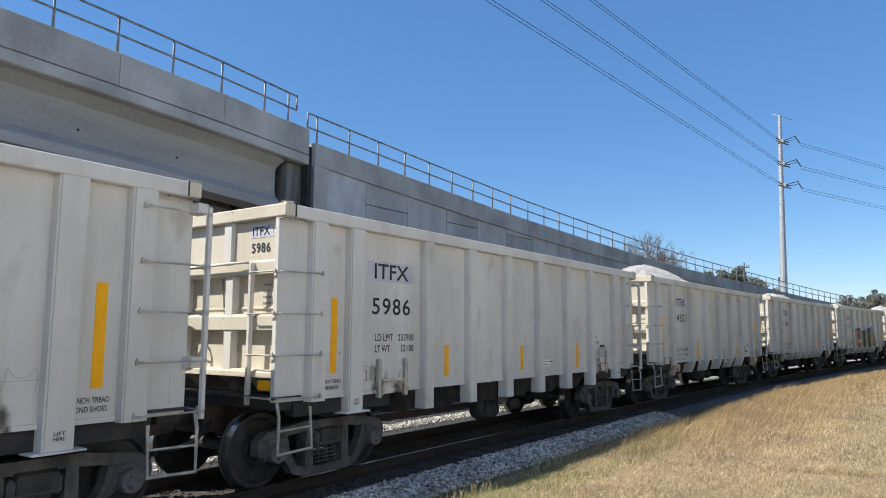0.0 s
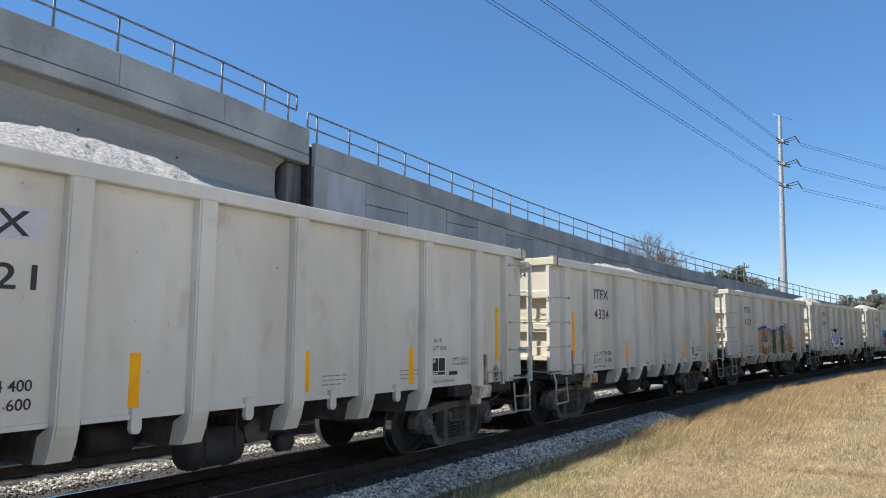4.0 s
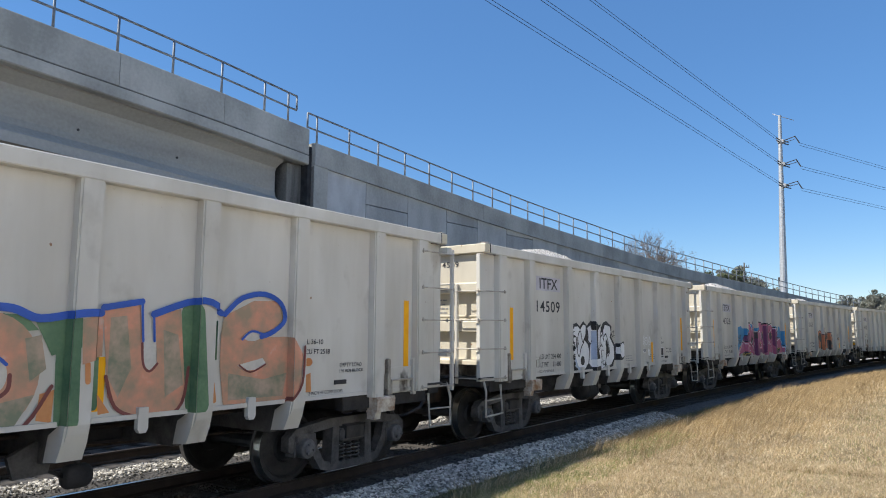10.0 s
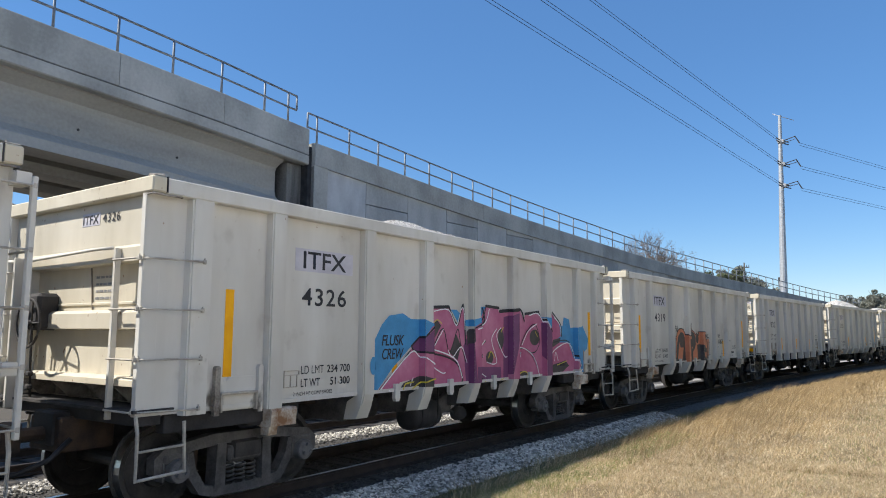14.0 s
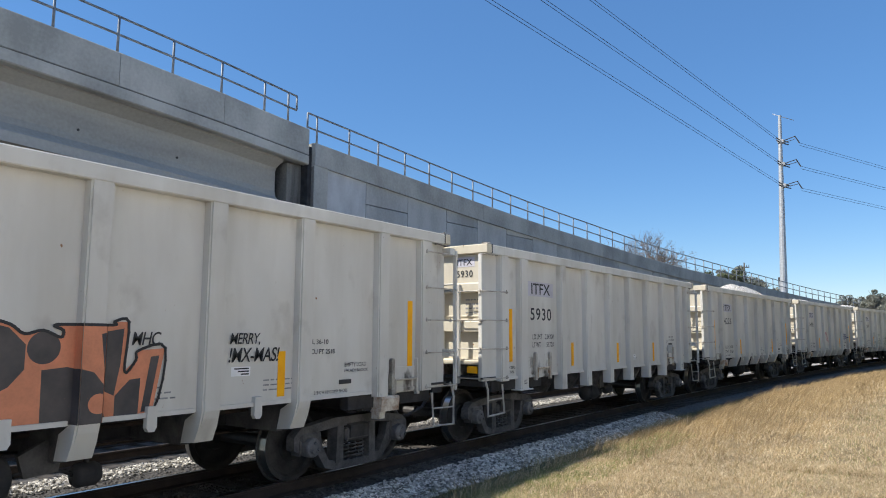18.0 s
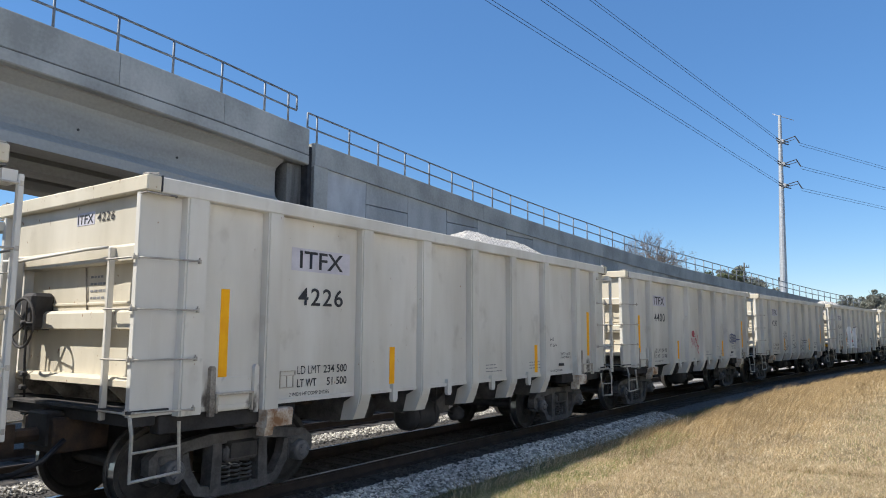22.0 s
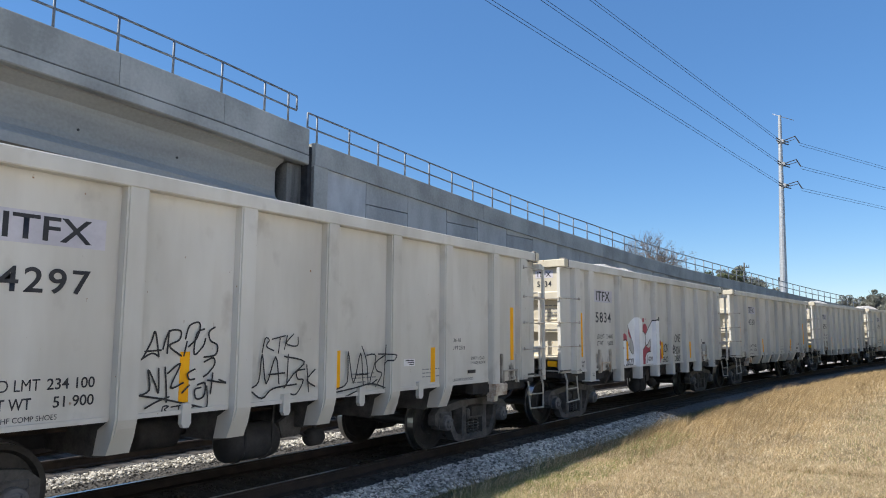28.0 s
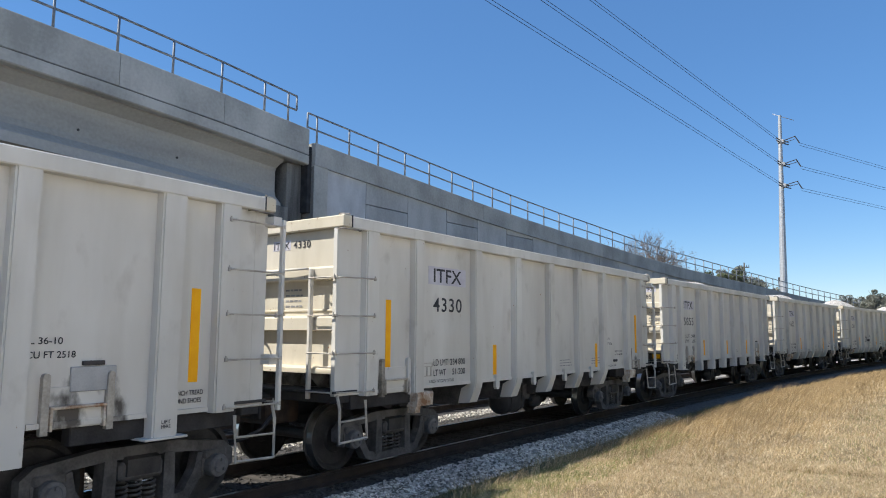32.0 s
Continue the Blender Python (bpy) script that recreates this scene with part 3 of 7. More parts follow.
    lathe(bm, [(0.0, -half), (r * 0.6, -half + 0.02), (r * 0.93, -half + 0.06), (r, -half + 0.11), (r, half - 0.11), (r * 0.93, half - 0.06), (r * 0.6, half - 0.02), (0.0, half)], 24, "y")
    ob = part("air_reservoir", bm, UNDER, car, "dusty dark grey air reservoir", smooth=True)
    ob.location = at
    for d in (-0.2, 0.2):
        bm = bmesh.new()
        tube(bm, [(at[0] - r, at[1] + d, SILL - 0.03), (at[0] - r, at[1] + d, at[2])] + [(at[0] - r * math.cos(k * math.pi / 6), at[1] + d, at[2] - r * math.sin(k * math.pi / 6) - 0.006) for k in range(7)] + [(at[0] + r, at[1] + d, SILL - 0.03)], 0.016, 5)
        part("reservoir_strap", bm, UNDER, car)
    bm = bmesh.new()
    prism(bm, [(at[1] + half + 0.06, 0.80), (at[1] + half + 0.30, 0.92), (at[1] + half + 0.46, 0.80), (at[1] + half + 0.42, 0.62), (at[1] + half + 0.12, 0.60)], at[0] - 0.03, at[0] + 0.03, "x")
    part("valve_bracket", bm, FRAME, car)
    bm = bmesh.new()
    lathe(bm, [(0.0, -0.13), (0.09, -0.12), (0.115, -0.08), (0.115, 0.08), (0.09, 0.12), (0.0, 0.13)], 16, "y")
    ob = part("control_valve", bm, UNDER, car, "", smooth=True)
    ob.location = (at[0], at[1] + half + 0.70, 0.55)
    tubed("valve_hanger", UNDER, car, [(at[0], at[1] + half + 0.70, 0.60), (at[0], at[1] + half + 0.70, SILL)], 0.03, 6)
    tubed("valve_pipe", UNDER, car, [(at[0], at[1] + half, at[2]), (at[0], at[1] + half + 0.3, 0.70), (at[0], at[1] + half + 0.6, 0.55)], 0.018, 6)
    bm = bmesh.new()
    lathe(bm, [(0.0, -0.30), (0.16, -0.30), (0.17, -0.26), (0.17, 0.2), (0.06, 0.27), (0.05, 0.40), (0.0, 0.40)], 18, "y")
    ob = part("brake_cylinder", bm, GRIME, car, "", smooth=True)
    ob.location = (0.62, -1.6, 0.80)
    tubed("train_pipe", RUSTY, car, [(0.62, -HALF + 0.3, 0.98), (0.62, -1.2, 0.93), (0.62, 1.5, 0.93), (0.62, HALF - 0.3, 0.98)], 0.025, 6)
    tubed("brake_rod", RUSTY, car, [(0.35, -3.6, 0.62), (0.45, -1.3, 0.80), (0.35, 3.6, 0.62)], 0.016, 6)
    for q in (-1, 1):
        truck(car, q * (HALF - TRUCK_AT[kind]))
    # reflectors
    skin = SHEET + 0.003
    strips = {"A": ((1.06, 1.39, 2.375), (3.93, 1.20, 1.71), (6.165, 1.19, 1.68), (8.265, 1.17, 1.69), (10.72, 1.40, 2.375)),
              "B": ((0.97, 1.40, 2.35), (3.48, 1.24, 1.72), (5.90, 1.24, 1.69), (8.30, 1.20, 1.68), (10.66, 1.40, 2.36))}[kind]
    for i, (u, a, b) in enumerate(strips):
        boxed("reflector_strip", YELLOW, car, skin - 0.003, skin + 0.002, u - 0.055 - HALF, u + 0.055 - HALF, a, b, 0.0, "yellow reflective strip")
    return car


def stencils(car, kind, number, limit, light):
    """Reporting marks, number, weights and small data on the side and end of one car."""
    skin = SHEET + 0.006
    u0 = 2.0 if kind == "A" else 1.61
    low = 0.0 if kind == "A" else 0.035
    up = {"14509": 0.09, "14521": 0.02}.get(number, 0.0)
    # leave the first letter of the side block as in the clip: mark on a lavender patch
    boxed("mark_patch", PATCH, car, SHEET, SHEET + 0.003, u0 - HALF, u0 + 1.02 - HALF, 2.655 - low + up, 2.935 - low + up, 0.0, "greyish lavender repaint patch")
    lettering("reporting_mark", "ITFX", car, BLACK, (skin, u0 + 0.13 - HALF, 2.69 - low + up), 0.76, 0.215)
    w = 0.19 * len(number) + (0.02 if kind == "A" else 0.08)
    lettering("car_number", number, car, BLACK, (skin, u0 + (0.49 if len(number) > 4 else 0.51) - w / 2 - HALF, 2.235 - 2.2 * low + up), w, 0.22 if kind == "A" else 0.235)
    ul = u0 + 0.14 if kind == "A" else u0 + 0.16
    if kind == "A":
        limit, light = limit[:3] + " " + limit[3:], light[:2] + " " + light[2:]
    for z, a, b in ((1.41, "LD LMT", limit), (1.255, "LT WT", light)):
        zz = z + (0.0 if kind == "A" else 0.385)
        lettering("load_data", a, car, BLACK, (skin, ul - HALF, zz), 0.064 * len(a), 0.097)
        lettering("load_data", b, car, BLACK, (skin, ul + 0.86 - 0.06 * len(b) - HALF, zz), 0.06 * len(b), 0.097)
    if kind == "A":
        lettering("shoe_notice", "2 INCH HF COMP SHOES", car, BLACK, (skin, 2.02 - HALF, 1.155), 0.66, 0.045)
        lettering("capacity_data", "IL 36-10", car, BLACK, (skin, 8.73 - HALF, 1.765), 0.30, 0.06)
        lettering("capacity_data", "CU FT 2518", car, BLACK, (skin, 8.73 - HALF, 1.645), 0.42, 0.06)
        lettering("brake_notice", "EMPTY LOAD", car, BLACK, (skin, 9.34 - HALF, 1.47), 0.42, 0.052)
        lettering("brake_notice", "1/4 ADJ BLOCK", car, BLACK, (skin, 9.34 - HALF, 1.39), 0.46, 0.052)
    else:
        if number == "5930":
            lettering("brake_notice", "EMPTY LOAD", car, BLACK, (skin, 9.52 - HALF, 1.79), 0.38, 0.055)
            lettering("brake_notice", "5PI ADJ BLOCK", car, BLACK, (skin, 9.52 - HALF, 1.70), 0.46, 0.055)
        boxed("tag_plate", GALV, car, SHEET, SHEET + 0.03, 9.40 - HALF, 9.82 - HALF, 1.38, 1.60, 0.006, "grey metal tag plate")
        boxed("tag_plate", GRIME, car, SHEET, SHEET + 0.04, 9.50 - HALF, 9.70 - HALF, 1.61, 1.65, 0.004, "small dark tag plate")
        boxed("sticker", STICKER, car, SHEET, SHEET + 0.002, 6.57 - HALF, 7.02 - HALF, 1.28, 1.40, 0.0, "white sticker with black print")
        lettering("tread_notice", "2 INCH TREAD", car, BLACK, (skin, 0.75 - HALF, 1.27), 0.36, 0.05)
        lettering("tread_notice", "COND SHOES", car, BLACK, (skin, 0.75 - HALF, 1.19), 0.32, 0.05)
        lettering("tread_notice", "2 INCH TREAD", car, BLACK, (skin, 10.43 - HALF, 1.27), 0.36, 0.05)
        lettering("tread_notice", "COND SHOES", car, BLACK, (skin, 10.43 - HALF, 1.19), 0.34, 0.05)
        lettering("capacity_data", "IL 36-10", car, BLACK, (skin, 9.02 - HALF, 1.80), 0.30, 0.06)
        lettering("capacity_data", "CU FT 2518", car, BLACK, (skin, 9.02 - HALF, 1.68), 0.42, 0.06)
    # data plates and small unreadable blocks
    bm = bmesh.new()
    rng = random.Random(int(number))
    for u, z in ((6.45, 1.36), (8.0, 1.36)) if kind == "A" else ((6.6, 1.355),):
        for k in range(3 if kind == "A" else 2):
            n, x = rng.randint(3, 5), 0.0
            for _ in range(n):
                ln = rng.uniform(0.05, 0.12)
                box(bm, SHEET, SHEET + 0.003, u + x - HALF, u + x + ln - HALF, z - 0.055 * k, z - 0.055 * k + 0.016)
                x += ln + 0.025
    tagged(part("data_print", bm, FADED if kind == "A" else BLACK, car), kind="stuff")
    bm = bmesh.new()
    cu, cz = ul - 0.27 - HALF, 1.26 + (0.0 if kind == "A" else 0.0)
    for y0_, y1_, z0_, z1_ in ((0, 0.24, 0.19, 0.2), (0, 0.24, 0.14, 0.15), (0, 0.2, 0.0, 0.01), (0, 0.01, 0.0, 0.2), (0.2, 0.21, 0.0, 0.14), (0.1, 0.11, 0.0, 0.14), (0.23, 0.24, 0.14, 0.2)):
        box(bm, SHEET, SHEET + 0.012, cu + y0_, cu + y1_, cz + z0_, cz + z1_)
    tagged(part("card_holder", bm, GRABS, car, "small wire card holder"), kind="stuff")
    if number in ("4334", "14521", "14509", "4326"):
        boxed("consolidated_stencil", BLACK, car, SHEET, SHEET + 0.003, 8.77 - HALF, 9.13 - HALF, 1.27, 1.53, 0.0, "black data stencil panel with white lines")
        bm = bmesh.new()
        for y0_, y1_, z0_, z1_ in ((8.75, 9.15, 1.525, 1.54), (8.75, 9.15, 1.255, 1.27), (8.75, 8.765, 1.255, 1.54), (9.135, 9.15, 1.255, 1.54), (8.765, 9.135, 1.315, 1.328), (8.945, 8.958, 1.328, 1.53), (8.79, 8.88, 1.49, 1.505), (8.79, 8.87, 1.46, 1.475), (8.78, 8.93, 1.285, 1.30)):
            box(bm, SHEET, SHEET + 0.005, y0_ - HALF, y1_ - HALF, z0_, z1_)
        tagged(part("stencil_lines", bm, STICKER, car), kind="stuff")
    if kind == "A":
        lettering("shoe_notice", "2 INCH HF COMP SHOES", car, BLACK, (skin, 8.80 - HALF, 1.15), 0.60, 0.042)
        boxed("tag_reader_plate", GRIME, car, SHEET, SHEET + 0.02, 9.24 - HALF, 9.46 - HALF, 1.255, 1.31, 0.004, "grey equipment tag")
    # end lettering
    d = -HALF + 0.083
    if kind == "A":
        boxed("mark_patch", PATCH, car, 0.14, 0.50, d + 0.003, d + 0.007, 3.05, 3.19)
        lettering("end_mark", "ITFX", car, BLACK, (0.16, d, 3.065), 0.32, 0.10, "end")
        lettering("end_number", number, car, BLACK, (0.56, d, 3.065), 0.084 * len(number), 0.10, "end")
    else:
        boxed("mark_patch", PATCH, car, 0.86, 1.28, d + 0.003, d + 0.007, 3.07, 3.24, 0.0, "greyish lavender repaint patch")
        lettering("end_mark", "ITFX", car, BLACK, (0.91, d, 3.095), 0.32, 0.11, "end")
        lettering("end_number", number, car, BLACK, (0.90, d, 2.885), 0.34, 0.12, "end")
    bm = bmesh.new()
    face, x0 = 0.19, (0.32 if kind == "A" else 1.02)
    for k in range(4):
        x = x0
        for _ in range(4):
            ln = rng.uniform(0.04, 0.09)
            box(bm, x, x + ln, -HALF + face - 0.005, -HALF + face - 0.0015, 2.48 - 0.075 * k, 2.505 - 0.075 * k)
            x += ln + 0.02
    tagged(part("end_data_print", bm, FADED, car), kind="stuff")


def load(k, heap, top):
    """Crushed stone in the tub: level below the rim, with one cone dumped at top metres from the leading end."""
    rng = random.Random(k + 50)
    nx, ny = 34, 150
    a = rng.uniform(0, 50)
    ys = np.linspace(-HALF + 0.60, HALF - 0.60, ny)
    xs = np.linspace(-INNER + 0.01, INNER - 0.01, nx)
    verts = []
    for y in ys:
        for x in xs:
            far = math.hypot(max(0.0, abs(y + HALF - top) - 0.8) * 0.75, x)
            base = RIM_LOW - 0.16 + max(0.0, heap - 0.60 * (math.sqrt(far * far + 0.05) - 0.22)) - 0.10 * abs(x / INNER) ** 3 - 0.35 * max(0.0, (abs(y) - 4.2) / 1.2)
            z = base + 0.10 * noise.noise((x * 0.8 + a, y * 0.7, k)) + 0.04 * noise.noise((x * 8, y * 8, k)) + 0.045 * noise.noise((x * 17, y * 17, k + 9))
            verts.append((x, y, z))
    faces = [(j * nx + i, j * nx + i + 1, (j + 1) * nx + i + 1, (j + 1) * nx + i) for j in range(ny - 1) for i in range(nx - 1)]
    me = bpy.data.meshes.new("stone_load")
    me.from_pydata(verts, [], faces)
    me.materials.append(STONE)
    return tagged(new("stone_load", me), "pale crushed limestone heaped in the gondola car", "stone load", "loads of the train", "stuff")


TRAIN = [  # position in the train, type, number, load limit, light weight, height and place of the heap
    (-1, "B", "5901", "233900", "52100", 0.1, 5), (0, "B", "5986", "233900", "52100", 0.3, 6), (1, "A", "14521", "234400", "51600", 0.92, 3.8),
    (2, "A", "4334", "234800", "51200", 0.74, 6.6), (3, "A", "4278", "234200", "51800", 0.60, 6.4), (4, "A", "14509", "234400", "51600", 0.74, 5),
    (5, "A", "4326", "234700", "51300", 0.72, 6.4), (6, "A", "4319", "234600", "51400", 0.62, 6), (7, "B", "5930", "234300", "51700", 0.3, 6),
    (8, "A", "4226", "234500", "51500", 0.86, 9.2), (9, "A", "4400", "234100", "51900", 0.64, 6), (10, "A", "4297", "234100", "51900", 0.60, 4.2),
    (11, "B", "5834", "234000", "52000", 0.70, 6), (12, "A", "4330", "234800", "51200", 0.55, 6), (13, "B", "5855", "234000", "52000", 0.68, 7),
    (14, "A", "4352", "234400", "51600", 0.70, 6), (15, "A", "4361", "234400", "51600", 0.86, 5.4), (16, "A", "4345", "234400", "51600", 0.78, 6), (17, "A", "4388", "234400", "51600", 0.78, 6)]
MASTER = {"A": gondola("A"), "B": gondola("B")}
CARS, LOADS = {}, {}
used = set()
for k, kind, number, limit, light, heap, top in TRAIN:
    if kind in used:
        car = copy_thing(MASTER[kind], Matrix.Identity(4))
    else:
        car = MASTER[kind]
        used.add(kind)
    CARS[k] = car
for k, kind, number, limit, light, heap, top in TRAIN:
    car = CARS[k]
    tagged(car, "cream painted steel gondola car heaped with crushed stone", "rail car", "cars of the stone train")
    stencils(car, kind, number, limit, light)
    LOADS[k] = load(k, heap, top)


# ---------------------------------------------------------------- spray paint on the cars
SPRAY = {"GREEN": mottled("green_spray", (0.05, 0.13, 0.07), (0.14, 0.24, 0.13), 3, 25, 0.6, 0, 0.02),
         "ORANGE": mottled("orange_spray", (0.55, 0.20, 0.06), (0.66, 0.30, 0.12), 3, 25, 0.6, 0, 0.02),
         "SALMON": mottled("faded_salmon_spray", (0.36, 0.27, 0.18), (0.68, 0.31, 0.20), 4.5, 16, 0.65, 0, 0.02, (1, 1, 1), 0.01, 0.0, (0.66, 0.46, 0.36)),
         "CREAM": plain("bare_cream_paint", (0.66, 0.63, 0.57)), "MOSS": mottled("faded_moss_spray", (0.20, 0.22, 0.15), (0.46, 0.34, 0.25), 4.5, 18, 0.65, 0, 0.02), "PALEBLUE": plain("pale_blue_spray", (0.50, 0.58, 0.72)), "MAROON": plain("maroon_spray", (0.20, 0.055, 0.05)), "BLUE": plain("blue_spray", (0.03, 0.11, 0.50)),
         "BLACKP": plain("black_spray", (0.022, 0.022, 0.026)), "WHITEP": mottled("white_spray", (0.78, 0.78, 0.79), (0.90, 0.90, 0.91), 2, 20, 0.6, 0, 0.02),
         "SKYBLUE": plain("sky_blue_spray", (0.06, 0.30, 0.58)), "PINK": mottled("pink_spray", (0.42, 0.085, 0.19), (0.58, 0.22, 0.33), 1.6, 9, 0.6, 0, 0.02),
         "PURPLE": plain("purple_spray", (0.20, 0.06, 0.16)), "YELLOW": plain("yellow_spray", (0.70, 0.58, 0.06)),
         "RUSTO": plain("burnt_orange_spray", (0.68, 0.25, 0.13)), "CHAR": mottled("charcoal_spray", (0.045, 0.042, 0.0448), (0.09, 0.077, 0.0728), 3, 20, 0.6, 0, 0.02),
         "REDP": plain("red_spray", (0.46, 0.06, 0.09)), "PGREY": plain("pale_grey_spray", (0.5, 0.48, 0.44)), "TAGBLUE": plain("blue_marker", (0.12, 0.13, 0.24))}


def clip_slab(poly, a, b):
    """Cut a convex outline to a <= u <= b."""
    for sign, lim in ((1, a), (-1, -b)):
        out = []
        for p, q in zip(poly, poly[1:] + poly[:1]):
            dp, dq = sign * p[0] - lim, sign * q[0] - lim
            if dp >= 0:
                out.append(p)
            if (dp > 0 > dq) or (dp < 0 < dq):
                f = dp / (dp - dq)
                out.append((p[0] + (q[0] - p[0]) * f, p[1] + (q[1] - p[1]) * f))
        poly = out
        if len(poly) < 3:
            return []
    return poly


def convex_pieces(shape):
    if shape[0] == "p":
        flat = [Vector((u, z, 0)) for u, z in shape[1]]
        return [[shape[1][i] for i in tri] for tri in tessellate_polygon([flat])]
    if shape[0] == "e":
        _, u, z, ru, rz = shape
        return [[(u + ru * math.cos(2 * math.pi * i / 28), z + rz * math.sin(2 * math.pi * i / 28)) for i in range(28)]]
    _, w, pts = shape
    out, r = [], w / 2
    # round off the corners of the stroke
    fine = [pts[0]]
    for i in range(len(pts) - 1):
        p0, p1, p2, p3 = pts[max(i - 1, 0)], pts[i], pts[i + 1], pts[min(i + 2, len(pts) - 1)]
        n = 4 if w < 0.12 else 3
        for j in range(1, n + 1):
            t = j / n
            fine.append(tuple(0.5 * (2 * p1[c] + (p2[c] - p0[c]) * t + (2 * p0[c] - 5 * p1[c] + 4 * p2[c] - p3[c]) * t * t + (3 * p1[c] - p0[c] - 3 * p2[c] + p3[c]) * t ** 3) for c in (0, 1)))
    for a, b in zip(fine, fine[1:]):
        d = math.hypot(b[0] - a[0], b[1] - a[1])
        if d < 1e-4:
            continue
        nx, nz = -(b[1] - a[1]) / d * r, (b[0] - a[0]) / d * r
        out.append([(a[0] + nx, a[1] + nz), (a[0] - nx, a[1] - nz), (b[0] - nx, b[1] - nz), (b[0] + nx, b[1] + nz)])
    for p in fine:
        out.append([(p[0] + r * math.cos(2 * math.pi * i / 14), p[1] + r * math.sin(2 * math.pi * i / 14)) for i in range(14)])
    return out


def spray(car, kind, layers):
    """Painted shapes on the near side, following the sheet and the faces of the stakes."""
    edges = [(u - (0.135 if i in (0, len(STAKES[kind]) - 1) else 0.115), u + (0.135 if i in (0, len(STAKES[kind]) - 1) else 0.115)) for i, u in enumerate(STAKES[kind])]
    slabs, prev = [], 0.0
    for a, b in edges:
        t = (b - a) / 2 * (1 - TAPER)
        slabs += [(SHEET, SHEET, prev, a), (SHEET, SIDE - 0.01, a, a + t), (SIDE - 0.01, SIDE - 0.01, a + t + 0.006, b - t - 0.006), (SIDE - 0.01, SHEET, b - t, b)]
        prev = b
    slabs.append((SHEET, SHEET, prev, LENGTH))
    lift = 0.0065
    for colour, shapes in layers:
        bm = bmesh.new()
        for sh in shapes:
            for poly in convex_pieces(sh):
                poly = [(u, max(z, SILL + 0.004)) for u, z in poly]
                lift += 0.00004
                for xa, xb, a, b in slabs:
                    cut = clip_slab(poly, a, b)
                    if len(cut) >= 3:
                        vs = [bm.verts.new((xa + (xb - xa) * (u - a) / (b - a) + lift, u - HALF, z)) for u, z in cut]
                        f = bm.faces.new(vs)
        bmesh.ops.recalc_face_normals(bm, faces=bm.faces[:])
        for f in bm.faces:
            if f.normal.x < 0:
                f.normal_flip()
        tagged(part("spray_paint", bm, SPRAY[colour], car, colour.lower().replace("blackp", "black").replace("whitep", "white").replace("redp", "red").replace("rusto", "burnt orange").replace("char", "charcoal").replace("pgrey", "pale grey").replace("skyblue", "sky blue").replace("tagblue", "blue").replace("paleblue", "pale blue") + " sprayed graffiti paint"), kind="stuff")


def scribble(seed, u0, z0, u1, z1, n, w):
    """A hand-drawn tag: tall looping zigzags in a box."""
    rng = random.Random(seed)
    out = []
    step = (u1 - u0) / n
    pts = []
    for i in range(n):
        u = u0 + step * (i + 0.5)
        pts += [(u - step * rng.uniform(0.2, 0.6), z0 + (z1 - z0) * rng.uniform(0.0, 0.3)), (u + step * rng.uniform(-0.3, 0.3), z0 + (z1 - z0) * rng.uniform(0.75, 1.0)), (u + step * rng.uniform(0.2, 0.7), z0 + (z1 - z0) * rng.uniform(0.2, 0.6))]
    third = max(3, len(pts) // 3)
    for i in range(0, len(pts) - 1, third):
        out.append(("s", w, tuple(pts[i:i + third + 1])))
    for _ in range(n // 2):
        a, z = rng.uniform(u0, u1 - step), rng.uniform(z0, z1)
        out.append(("s", w, ((a, z), (a + step * 1.4, z + rng.uniform(-0.06, 0.06)))))
    return out


GRAFFITI = {}
GRAFFITI[5] = []
GRAFFITI[5].append(("SKYBLUE", (("p", ((3.45, 1.09), (3.44, 1.74), (3.63, 2.02), (3.79, 2.15), (4.1, 2.19), (4.29, 2.11), (4.5, 2.11), (4.78, 2.03), (4.3, 1.71), (3.87, 1.41), (3.55, 1.12))), ("e", 3.33, 1.47, 0.06, 0.12), ("p", ((8.41, 2.22), (8.93, 2.21), (9.37, 2.05), (9.43, 2.24), (9.69, 2.2), (9.74, 2.02), (10.36, 2.08), (10.65, 1.79), (10.58, 1.58), (10.4, 1.5), (10.39, 1.09), (10.05, 1.1), (9.68, 1.7), (9.07, 1.7))), ("p", ((5.32, 2.28), (5.49, 2.28), (5.76, 2.12), (6.11, 2.17), (6.2, 2.35), (6.37, 2.36), (6.31, 2.09), (5.92, 2.01), (5.56, 2.04))),)))
GRAFFITI[5].append(("PINK", (("p", ((3.53, 1.08), (4.26, 1.64), (4.68, 2.01), (4.84, 2.03), (4.83, 2.28), (5.26, 2.31), (5.5, 2.04), (5.67, 2.35), (5.75, 1.85), (5.86, 2.01), (6.18, 2.13), (6.37, 2.36), (6.75, 2.35), (6.83, 2.27), (7.32, 2.33), (7.55, 2.36), (7.72, 2.16), (7.8, 2.3), (8.28, 2.31), (8.59, 2.04), (8.85, 1.85), (8.88, 2.3), (9.22, 2.09), (9.27, 1.85), (8.92, 1.73), (9.63, 1.72), (10.0, 1.23), (9.78, 1.09), (8.96, 1.06), (8.4, 1.07), (7.32, 1.06), (6.88, 1.09), (6.32, 1.07), (5.7, 1.11), (5.29, 1.04), (4.81, 1.06), (4.71, 1.22), (4.46, 1.25), (4.05, 1.21), (3.94, 1.08), (3.95, 0.95), (3.84, 0.96), (3.83, 1.04))),)))
